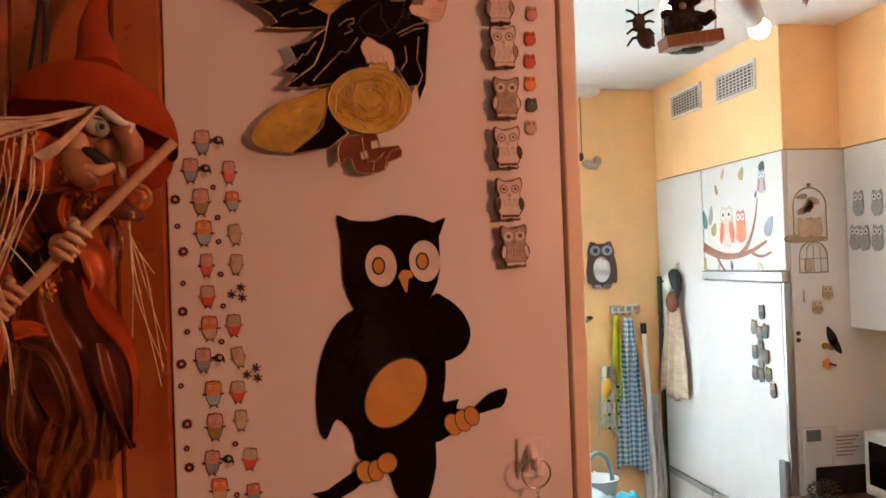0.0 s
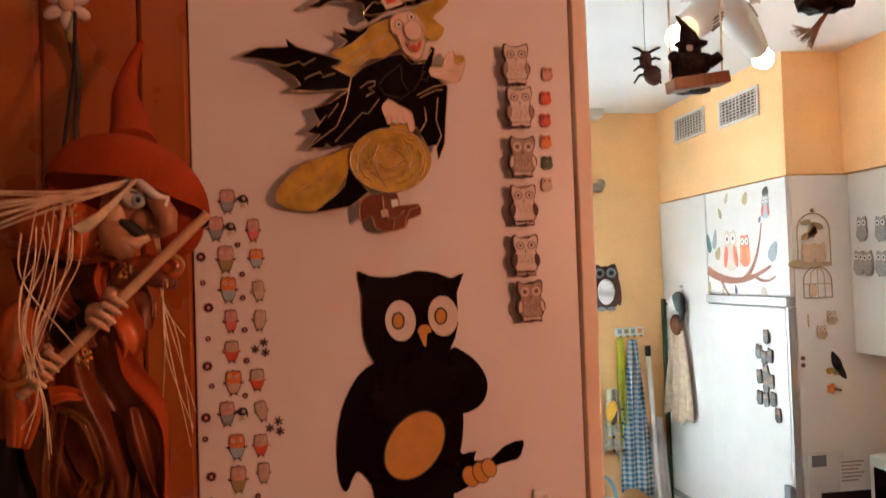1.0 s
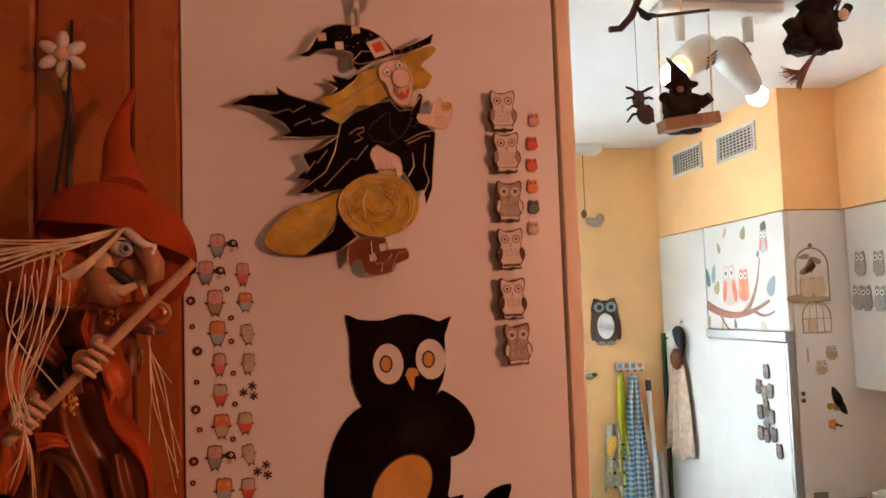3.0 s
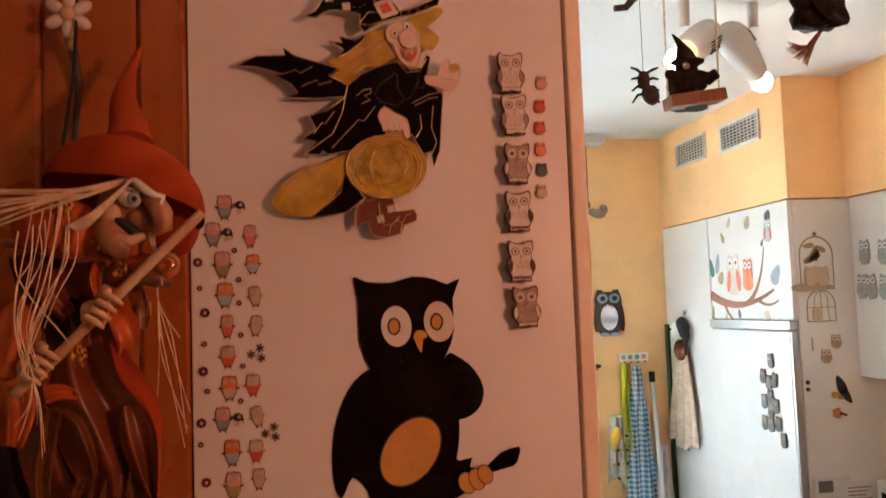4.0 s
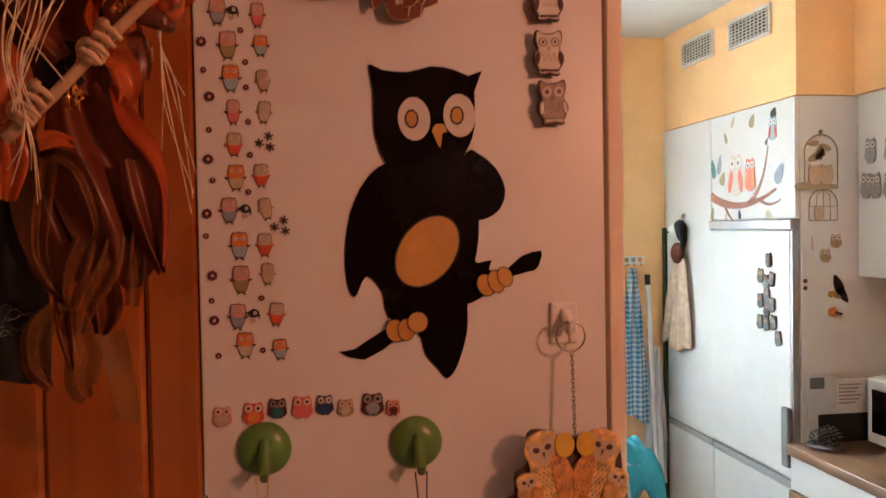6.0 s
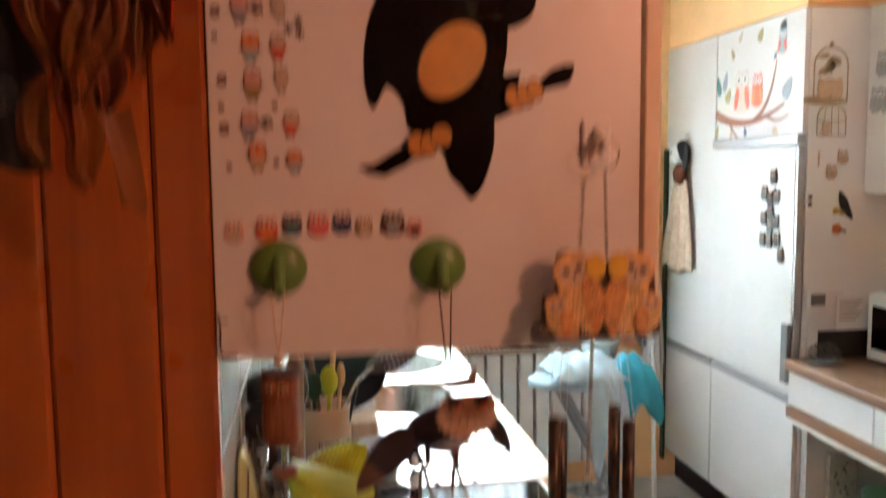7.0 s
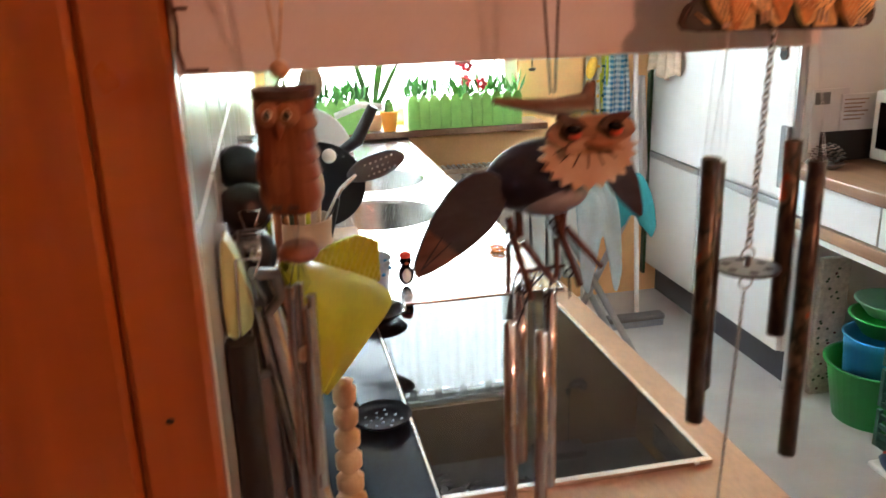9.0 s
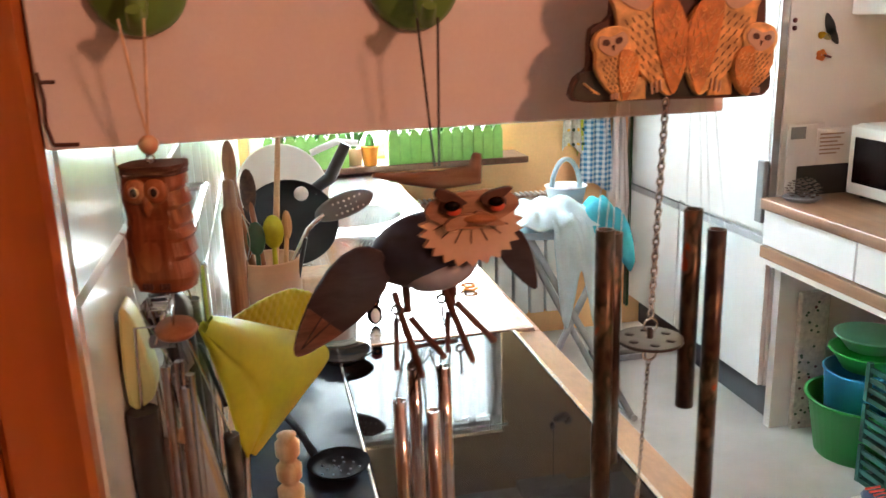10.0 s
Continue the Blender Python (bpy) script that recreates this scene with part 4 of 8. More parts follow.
repeat(wooden_owl("taupe wooden cut-out owl with pale eyes", GREY_PRINT, CREAM_PRINT, CREAM_PRINT, CREAM_PRINT, 0), [(0.2726, 1.8657, 1), (0.2751, 1.7435, -2)])
repeat(wooden_owl("cream wooden cut-out owl with dark wings", CREAM_PRINT, GREY_PRINT, EDGE_BROWN, EDGE_BROWN, 6), [(0.2721, 1.8247, -1), (0.2722, 1.7823, 0)])
G2 = "tiny owl gems on the panel"
for m, lab, x, z in ((BLUSH, "tiny pale pink glass owl sticker", 0.2993, 1.9384), (SCARLET, "tiny bright orange-red glass owl sticker", 0.2969, 1.9173), (SCARLET, "tiny bright orange-red glass owl sticker", 0.2961, 1.8983), (TANGERINE, "tiny orange glass owl sticker", 0.2958, 1.8795), (BOTTLE, "tiny dark green glass owl sticker", 0.2962, 1.8615), (SAND, "tiny clear beige glass owl sticker", 0.2951, 1.8428)):
    g = flat_owl("owl_gem", 0.0092, 0.0118, 0.0020, lab, "sticker", G2, m, m, m, wing=m)
    g.matrix_basis = pose(x, 1.0, z)

G3 = "puffy owl stickers beside the wood"


def puffy_owl(label, w, h, head, vest, arm, spots=None):
    """A puffy sticker: dark outline, round head, vest below, small arms and feet."""
    t = thing("puffy_owl_sticker", (0, 1.0, 0), label, "sticker", G3)
    top = rounded([(-0.40, 0.02), (-0.44, 0.26), (-0.36, 0.46), (-0.12, 0.47), (0.0, 0.51), (0.12, 0.47), (0.36, 0.46), (0.44, 0.26), (0.40, 0.02), (0.0, -0.02)], 3)
    low = rounded([(-0.42, 0.04), (-0.34, -0.22), (-0.22, -0.38), (0.0, -0.41), (0.22, -0.38), (0.34, -0.22), (0.42, 0.04), (0.0, 0.0)], 3)
    grown = lambda pts, k: [(a * w * k, (b - 0.03) * h * k + 0.03 * h) for a, b in pts]
    Shape(EDGE_BROWN).plate(grown(top, 1.05), -0.0008, 0).made("outline", t, "dark outline")
    Shape(EDGE_BROWN).plate(grown(low, 1.06), -0.0007, 0).made("outline", t, "dark outline")
    Shape(vest).plate(grown(low, 0.98), -0.0013, -0.0007).made("vest", t, bevel=0.0003)
    Shape(head).plate(grown(top, 0.97), -0.0015, -0.0008).made("head", t, bevel=0.0003)
    for k in (-1, 1):
        e = Shape(CREAM_PRINT).oval(k * w * 0.19, h * 0.27, w * 0.115, w * 0.115, -0.0018, -0.0015, 12).made("eye", t)
        Shape(INK).oval(k * w * 0.18, h * 0.27, w * 0.045, w * 0.045, -0.0020, -0.0018, 8).made("pupil", e)
        Shape(arm).tube([(k * w * 0.38, -0.0010, h * 0.03), (k * w * 0.54, -0.0010, h * 0.0), (k * w * 0.60, -0.0010, h * 0.06)], [0.0009, 0.0008, 0.0004], 6).made("arm", t)
        Shape(EDGE_BROWN).tube([(k * w * 0.14, -0.0008, -h * 0.36), (k * w * 0.14, -0.0008, -h * 0.46), (k * w * 0.25, -0.0008, -h * 0.50)], [0.0006, 0.0005, 0.0005], 5).made("foot", t)
    Shape(TANGERINE).plate([(-w * 0.05, h * 0.20), (w * 0.05, h * 0.20), (0, h * 0.13)], -0.0018, -0.0015).made("beak", t)
    if spots is not None:
        for i in range(5):
            Shape(spots).oval(w * (-0.22 + 0.11 * i), -h * (0.12 + 0.09 * (i % 2)), w * 0.045, w * 0.045, -0.0015, -0.0013, 8).made("spot", t)
    return t


OW, OH = 0.0128, 0.0200
for t, spots in (
    (puffy_owl("puffy pink-headed owl sticker in a slate vest", OW, OH, BLUSH, SLATE, MAROON, SKY), [(0.0277, 1.8333, 0), (0.0182, 1.8112, 0), (0.0235, 1.6618, 0), (0.028, 1.581, 2)]),
    (puffy_owl("puffy olive owl sticker with a pink head", OW * 1.05, OH * 1.1, BLUSH, OLIVE, MAROON), [(0.0253, 1.7862, 0), (0.031, 1.609, 0)]),
    (puffy_owl("puffy orange owl sticker with blue trousers", OW * 1.05, OH * 1.05, TANGERINE, SKY, MAROON, SLATE), [(0.0269, 1.7615, 0), (0.0304, 1.6349, 0)]),
    (puffy_owl("puffy orange owl sticker with grey trousers", OW * 1.05, OH * 1.0, TANGERINE, SAND, MAROON), [(0.0291, 1.6865, 0), (0.033, 1.559, 0)]),
    (puffy_owl("small puffy orange owl sticker with blue trousers", OW * 0.9, OH * 0.8, TANGERINE, SKY, MAROON, SLATE), [(0.0495, 1.7863, 0), (0.059, 1.555, -4)]),
    (puffy_owl("puffy pink owl sticker with dark wings", OW * 0.82, OH * 0.95, BLUSH, ROSE, MAROON), [(0.0477, 1.8092, 0), (0.0282, 1.7361, 0)]),
    (puffy_owl("puffy sand coloured owl sticker", OW * 0.8, OH * 0.85, SAND, SAND, OLIVE), [(0.0507, 1.7598, -6), (0.0511, 1.736, 4), (0.0506, 1.6627, -12), (0.051, 1.613, 0)]),
    (puffy_owl("puffy owl sticker with a pale face and red jumper", OW * 0.92, OH * 0.9, SAND, SCARLET, SCARLET), [(0.0283, 1.7116, 0), (0.0478, 1.688, 0), (0.0493, 1.6353, 0), (0.057, 1.582, 4)]),
):
    repeat(t, spots)
bs = thing("bird_sticker", (0, 1.0, 0), "tiny puffy black bird sticker with a pale eye", "sticker", "black bird stickers")
Shape(INK).oval(0.0005, 0.0005, 0.0040, 0.0034, -0.0011, 0, 18).made("body", bs, bevel=0.0003)
Shape(INK).plate([(-0.0070, 0.0012), (-0.002, 0.0022), (-0.002, -0.001)], -0.0009, 0).made("tail", bs)
e = Shape(CREAM_PRINT).oval(0.0014, 0.0008, 0.0014, 0.0014, -0.0014, -0.0011, 12).made("eye", bs)
Shape(INK).oval(0.0014, 0.0008, 0.0006, 0.0006, -0.0016, -0.0014, 8).made("pupil", e)
Shape(INK).plate([(0.0036, 0.0), (0.0050, -0.0006), (0.0046, -0.0046), (0.0036, -0.002)], -0.0009, 0).made("beak", bs)
Shape(SAND).plate([(-0.0022, -0.0040), (0.001, -0.0030), (0.0024, -0.0066), (0.0008, -0.0056), (-0.0012, -0.0072)], -0.0009, 0).made("foot", bs, "sand coloured foot")
repeat(bs, [(0.0394, 1.8348, 0), (0.0290, 1.8126, 0), (0.0350, 1.6628, 0), (0.0395, 1.583, 0)])


def dot(r):
    t = thing("flower_sticker", (0, 1.0, 0), "small round maroon flower sticker", "sticker", "maroon flower dots")
    pts = [(r * (1 + 0.12 * math.cos(8 * a)) * math.cos(a), r * (1 + 0.12 * math.cos(8 * a)) * math.sin(a)) for a in (math.tau * i / 24 for i in range(24))]
    Shape(MAROON).plate(pts, -0.0011, 0).made("petals", t)
    Shape(BLUSH).oval(0, 0, r * 0.35, r * 0.35, -0.0016, -0.0011, 10).made("centre", t)
    return t


repeat(dot(0.0037), [(0.006, 1.789, 0), (0.011, 1.748, 10), (0.009, 1.701, 0), (0.007, 1.660, 5), (0.010, 1.613, 0), (0.0105, 1.579, 0)])
repeat(dot(0.0022), [(0.007, 1.768, 0), (0.010, 1.723, 0), (0.012, 1.685, 0), (0.006, 1.643, 0), (0.009, 1.594, 0), (0.013, 1.552, 0), (0.035, 1.798, 0), (0.038, 1.774, 0), (0.038, 1.755, 0), (0.039, 1.729, 0), (0.040, 1.704, 0), (0.038, 1.676, 0), (0.046, 1.595, 0), (0.046, 1.555, 0)])


def twig(x, z):
    t = thing("twig_sticker", (x, 1.0, z), "small dark snowflake twig sticker", "sticker", "twig stickers")
    for cx, cz in ((-0.004, -0.001), (0.003, 0.004), (0.004, -0.004)):
        s = Shape(EDGE_BROWN)
        for k in range(3):
            a = math.pi * k / 3 + cx * 100
            s.tube([(cx - 0.0035 * math.cos(a), -0.0008, cz - 0.0035 * math.sin(a)), (cx + 0.0035 * math.cos(a), -0.0008, cz + 0.0035 * math.sin(a))], 0.0007, 5)
        s.made("flake", t)


twig(0.051, 1.714)
twig(0.061, 1.650)

G4 = "row of owl stickers over the hooks"
for x, z, w, h, a, b, lab in ((0.015, 1.506, 0.0135, 0.0150, BLUSH, SAND, "pale pink owl sticker with a red cap"), (0.038, 1.507, 0.0155, 0.0165, SCARLET, TANGERINE, "bright orange owl sticker"), (0.056, 1.510, 0.0140, 0.0150, MAROON, TEAL, "dark teal owl sticker"), (0.075, 1.510, 0.0150, 0.0170, ROSE, ROSE, "rose pink owl sticker"), (0.092, 1.511, 0.0130, 0.0150, NAVY, NAVY, "navy blue owl sticker"), (0.108, 1.508, 0.0120, 0.0130, OLIVE, SAND, "olive and sand owl sticker"), (0.129, 1.5095, 0.0170, 0.0175, MAROON, SLATE, "brown owl sticker with large pale eyes"), (0.145, 1.506, 0.0105, 0.0120, ROSE, MAROON, "small red owl sticker")):
    g = flat_owl("owl_sticker", w, h, 0.0014, lab, "sticker", G4, a, b, SKIN if a is not MAROON else SILVER, wing=a)
    g.matrix_basis = pose(x, 1.0, z)


# ---- hooks and wind chimes ----
def suction_hook(x, z):
    t = thing("suction_hook", (x, 1.0, z), "round green plastic suction hook on the panel", "hook", "green suction hooks")
    Shape(GREEN_PLASTIC).lathe([(0.0205, 0), (0.0205, 0.003), (0.018, 0.0065), (0.010, 0.0095), (0.0, 0.0105)], (0, 0, 0), 32, rx(90)).made("disc", t)
    Shape(GREEN_PLASTIC).tube([(0.001, -0.008, 0.007), (0.001, -0.015, -0.002), (0.001, -0.020, -0.012), (0.001, -0.026, -0.016), (0.001, -0.031, -0.010)], [0.0045, 0.0045, 0.004, 0.0035, 0.003], 10).made("hook_arm", t)


suction_hook(0.0455, 1.4795)
suction_hook(0.1625, 1.478)

h = thing("adhesive_hook", (0.284, 1.0, 1.571), "white plastic adhesive hook carrying a metal ring", "hook")
Shape(WHITE_PLASTIC).box((-0.0115, -0.004, -0.020), (0.0115, 0, 0.014)).made("plate", h, bevel=0.003)
Shape(WHITE_PLASTIC).tube([(0, -0.003, 0.006), (0, -0.011, 0.0), (0, -0.016, -0.008), (0, -0.020, -0.006), (0, -0.021, 0.0)], [0.004, 0.004, 0.0035, 0.003, 0.0025], 10).made("hook_arm", h)


def ring_pts(c, r, axis="y", n=20):
    return [(c[0] + r * math.cos(math.tau * i / n), c[1], c[2] + r * math.sin(math.tau * i / n)) if axis == "y" else (c[0], c[1] + r * math.cos(math.tau * i / n), c[2] + r * math.sin(math.tau * i / n)) if axis == "x" else (c[0] + r * math.cos(math.tau * i / n), c[1] + r * math.sin(math.tau * i / n), c[2]) for i in range(n + 1)]


def chain(a, b, r, step):
    s = Shape(CHROME)
    a, b = Vector(a), Vector(b)
    n = max(2, int((b - a).length / step))
    for k in range(n):
        c = a.lerp(b, (k + 0.5) / n)
        s.tube([Vector(c) + Vector((0 if k % 2 else r * 0.75 * math.cos(q), r * 0.75 * math.cos(q) if k % 2 else 0, step * 0.72 * math.sin(q))) for q in (math.tau * i / 8 for i in range(9))], r * 0.30, 5, False)
    return s


# wind chime with a wooden plaque of owls
wc = thing("plaque_wind_chime", (0, 0, 0), "wind chime with a painted wooden owl plaque and dark tubes", "wind chime")
Y = 0.972
Shape(CHROME).tube(ring_pts((0.284, 0.981, 1.559), 0.0118), 0.0008, 6, False).made("ring", wc, "thin metal ring")
chain((0.285, 0.981, 1.547), (0.285, 0.976, 1.484), 0.0016, 0.0034).made("chain", wc, "twisted metal chain")
OWL_BROWN = mat("painted_tawny", (0.74, 0.30, 0.075), 0.42, vary=0.55, scale=110, bump=0.2, coat=0.3)
OWL_PALE = mat("painted_straw", (0.86, 0.52, 0.20), 0.42, vary=0.35, scale=160, bump=0.2, coat=0.3)
PLAQUE = mat("dark_green_paint", (0.035, 0.030, 0.018), 0.35, vary=0.6, scale=60, bump=0.1, coat=0.3)
Shape(EDGE_BROWN).plate(rounded([(0.2285, 1.425), (0.255, 1.424), (0.280, 1.4235), (0.305, 1.423), (0.3235, 1.424), (0.3255, 1.434), (0.319, 1.445), (0.3215, 1.456), (0.318, 1.480), (0.306, 1.487), (0.292, 1.4815), (0.274, 1.482), (0.260, 1.488), (0.246, 1.486), (0.2455, 1.462), (0.236, 1.456), (0.235, 1.440), (0.229, 1.435)], 3), Y - 0.001, Y + 0.004).made("plaque", wc, "dark shaped wooden plaque")
Shape(PLAQUE).plate(rounded([(0.2295, 1.4258), (0.2550, 1.4250), (0.3060, 1.4242), (0.3228, 1.4252), (0.3242, 1.4338), (0.3150, 1.4370), (0.2380, 1.4380), (0.2302, 1.4340)], 3), Y - 0.0018, Y - 0.0012).made("ground_strip", wc, "dark green painted ground")


def painted_owl(x, z, w, h, side, lean, proud=0.0):
    """A painted owl on the plaque, with heart-shaped face, barred breast and a scaled wing; side says which way it looks."""
    Y = 0.972 - proud
    ca, sa = math.cos(radians(lean)), math.sin(radians(lean))
    put = lambda pts: [(x + (a * w) * ca - (b * h) * sa, z + (a * w) * sa + (b * h) * ca) for a, b in pts]
    body = Shape(OWL_PALE).plate(put(rounded([(side * a, b) for a, b in ((-0.30, 0.47), (0.0, 0.52), (0.30, 0.46), (0.38, 0.30), (0.32, 0.16), (0.46, 0.0), (0.44, -0.22), (0.26, -0.42), (0.06, -0.52), (-0.08, -0.44), (-0.28, -0.26), (-0.42, -0.02), (-0.38, 0.18), (-0.42, 0.32))], 3)), Y - 0.0046, Y - 0.001).made("painted_owl", wc, "tawny painted owl", bevel=0.0006)
    Shape(OWL_BROWN).plate(put(rounded([(side * a, b) for a, b in ((0.10, 0.16), (0.36, 0.14), (0.45, -0.02), (0.40, -0.24), (0.20, -0.44), (0.06, -0.50), (0.02, -0.20))], 3)), Y - 0.0054, Y - 0.0046).made("wing", body, "brown scaled wing")
    Shape(CREAM).plate(put(rounded([(side * a, b) for a, b in ((-0.26, 0.42), (-0.04, 0.38), (0.22, 0.42), (0.28, 0.28), (0.10, 0.16), (-0.04, 0.12), (-0.20, 0.17), (-0.32, 0.28))], 3)), Y - 0.0052, Y - 0.0046).made("face", body, "cream face")
    for k in (-1, 1):
        (a, b), = put([(side * (-0.03 + 0.13 * k), 0.32)])
        Shape(EDGE_BROWN).oval(a, b, w * 0.075, w * 0.060, Y - 0.0056, Y - 0.0052, 12, lean + 20 * k * side).made("eye", body)
    Shape(EDGE_BROWN).plate(put([(side * -0.06, 0.27), (side * 0.0, 0.27), (side * -0.03, 0.19)]), Y - 0.0057, Y - 0.0052).made("beak", body)
    for r in range(9):
        for k in range(4):
            a, b = -0.30 + 0.095 * k + 0.04 * (r % 2) + 0.02 * r * 0.6, 0.10 - 0.055 * r
            if a < 0.06 and b > -0.46 + abs(a) * 0.6:
                (px, pz), (qx, qz) = put([(side * a, b), (side * (a + 0.025), b - 0.04)])
                Shape(EDGE_BROWN).tube([(px, Y - 0.0047, pz), (qx, Y - 0.0047, qz)], 0.00028, 4).made("breast_bar", body)
    for r in range(8):
        for k in range(3):
            a, b = 0.14 + 0.10 * k + 0.04 * (r % 2) - 0.012 * r, 0.09 - 0.062 * r
            pts = put([(side * (a - 0.045), b), (side * (a - 0.03), b - 0.035), (side * a, b - 0.05), (side * (a + 0.03), b - 0.035), (side * (a + 0.045), b)])
            Shape(OWL_PALE).tube([(p, Y - 0.0055, q) for p, q in pts], 0.00024, 4).made("wing_scale", body)
    for k in range(3):
        (px, pz), (qx, qz) = put([(side * (-0.16 + 0.06 * k), -0.38), (side * (-0.18 + 0.06 * k), -0.46)])
        Shape(CREAM).tube([(px, Y - 0.0050, pz), (qx, Y - 0.0054, qz)], 0.0006, 6).made("toe", body)


painted_owl(0.2625, 1.4565, 0.0370, 0.063, 1, 16)
painted_owl(0.2985, 1.4560, 0.0370, 0.063, -1, -16)
painted_owl(0.2460, 1.4405, 0.0230, 0.032, 1, 8, 0.0012)
painted_owl(0.3145, 1.4400, 0.0230, 0.032, -1, -8, 0.0012)
for x, z in ((0.2735, 1.4775), (0.2905, 1.4775)):
    Shape(YELLOW_PAINT).oval(x, z, 0.0078, 0.0098, Y - 0.0066, Y - 0.0046, 26).made("yellow_disc", wc, "yellow disc", bevel=0.0005)
for x in (0.2560, 0.2990):
    Shape(OWL_PALE).box((x - 0.006, Y - 0.0026, 1.4246), (x + 0.006, Y - 0.0018, 1.4345)).made("cream_patch", wc, "cream painted patch")
for x, k in ((0.240, -1), (0.317, 1)):
    for j in range(4):
        Shape(OWL_PALE).tube([(x, Y - 0.0020, 1.4275), (x + k * (0.003 + 0.0016 * j), Y - 0.0021, 1.4285 + 0.0014 * j)], 0.0003, 5).made("fir_needle", wc)
for x, y, z0, z1 in ((0.2425, 0.966, 1.226, 1.366), (0.2500, 0.974, 1.241, 1.362), (0.2920, 0.975, 1.266, 1.370), (0.3005, 0.967, 1.197, 1.361)):
    Shape(BRONZE_PRINT).lathe([(0.0, z0 + 0.002), (0.0028, z0 + 0.002), (0.0032, z0), (0.0046, z0), (0.0046, z1), (0.0036, z1), (0.0034, z1 - 0.004), (0.0, z1 - 0.004)], (x, y, 0), 18).made("tube", wc, "dark camouflage-printed metal tube")
    for k in (-1, 1):
        Shape(PAPER).tube([(x + k * 0.004, y, z1), (mix(x, 0.277, 0.18) + k * 0.002, Y + 0.002, 1.428)], 0.00022, 4).made("cord", wc, "thin white cord")
chain((0.2725, Y - 0.002, 1.424), (0.270, Y, 1.318), 0.0019, 0.0036).made("chain", wc, "twisted metal chain")
Shape(CHROME).tube(ring_pts((0.270, Y, 1.3135), 0.0035), 0.0006, 6, False).made("ring", wc)
s = Shape(DARK_STEEL)
N = 40
dsk = lambda r, z: [(0.270 + r * math.cos(math.tau * i / N), Y + r * math.sin(math.tau * i / N), z) for i in range(N)]
s.add(dsk(0.0163, 1.3055) + dsk(0.0163, 1.3070), [tuple(reversed(range(N))), tuple(range(N, 2 * N))] + [(i, (i + 1) % N, N + (i + 1) % N, N + i) for i in range(N)])
s.made("striker_disc", wc, "bronze striker disc with holes")
for k in range(6):
    a = math.tau * k / 6 + 0.3
    s = Shape(INK).lathe([(0.0, 1.3072), (0.0024, 1.3072), (0.0024, 1.3053), (0.0, 1.3053)], (0.270 + 0.0105 * math.cos(a), Y + 0.0105 * math.sin(a), 0), 12)
    s.made("hole", wc)
Shape(BLACK).lathe([(0.0016, 1.302), (0.0016, 1.3125), (0.0, 1.3125)], (0.270, Y, 0), 10).made("peg", wc)
Shape(CHROME).tube(ring_pts((0.270, Y, 1.2985), 0.0035), 0.0006, 6, False).made("ring", wc)
chain((0.2695, Y, 1.295), (0.2615, Y, 1.122), 0.0012, 0.0026).made("thin_chain", wc, "thin twisted chain")
s = Shape(MID_WOOD).plate([(0.2635 + a, 1.094 + b) for a, b in owl_outline(0.0195, 0.040, 0.24)], Y - 0.002, Y + 0.002)
s.tube([(0.2435, Y, 1.083), (0.252, Y, 1.078), (0.264, Y, 1.0735), (0.274, Y, 1.075), (0.283, Y, 1.0715)], [0.0022, 0.0026, 0.0028, 0.0024, 0.0012], 8)
s.plate([(0.258, 1.078), (0.268, 1.078), (0.266, 1.063), (0.262, 1.061)], Y - 0.0012, Y + 0.0012)
s.made("owl_sail", wc, "flat brown wooden owl pendant")

# wind chime with a carved owl
oc = thing("owl_wind_chime", (0, 0, 0), "small wind chime with a carved wooden owl", "wind chime")
Y = 0.982
for x0 in (0.0405, 0.0500):
    Shape(RAFFIA).tube([(x0, 0.9690, 1.466), (mix(x0, 0.0445, 0.6), 0.976, 1.435), (0.0445, Y, 1.419)], 0.0006, 5).made("cord", oc, "pale cord")
Shape(PALE_WOOD).ball((0.0445, Y, 1.4155), 0.0042, 14).made("bead", oc, "pale wooden bead")
Shape(CHROME).tube(ring_pts((0.0445, Y, 1.4095), 0.0016), 0.0005, 5, False).made("eyelet", oc)


def carved(z0, z1, sections, notch, turn, name, label, material, n=28, rows=26):
    """A whittled block: rounded-square sections (height, half width, half depth), with cut notches up one side."""
    s = Shape(material)
    vs = []
    for i in range(rows + 1):
        h = i / rows
        j = max(k for k in range(len(sections) - 1) if sections[k][0] <= h + 1e-9)
        (h0, w0, d0), (h1, w1, d1) = sections[j], sections[j + 1]
        t = (h - h0) / (h1 - h0)
        t = t * t * (3 - 2 * t)
        w, d = mix(w0, w1, t), mix(d0, d1, t)
        for q in range(n):
            a = math.tau * q / n
            c, f = math.cos(a), math.sin(a)
            cut = 1 - notch * (h * 7.0 % 1.0) * max(0.0, c) ** 0.7 * (0.15 < h < 0.92) - 0.5 * notch * (h * 7.0 % 1.0) * max(0.0, -c) * (0.15 < h < 0.55)
            facet = 1 + 0.018 * math.sin(5 * a + 9 * h)
            p = turn @ Vector((w * math.copysign(abs(c) ** 0.62, c) * cut * facet, d * math.copysign(abs(f) ** 0.62, f) * facet, 0))
            vs.append((0.0455 + p.x, Y + p.y, mix(z0, z1, h)))
    fs = [(i * n + q, i * n + (q + 1) % n, (i + 1) * n + (q + 1) % n, (i + 1) * n + q) for i in range(rows) for q in range(n)]
    s.add(vs, fs + [tuple(reversed(range(n))), tuple(range(rows * n, rows * n + n))])
    return s.made(name, oc, label)


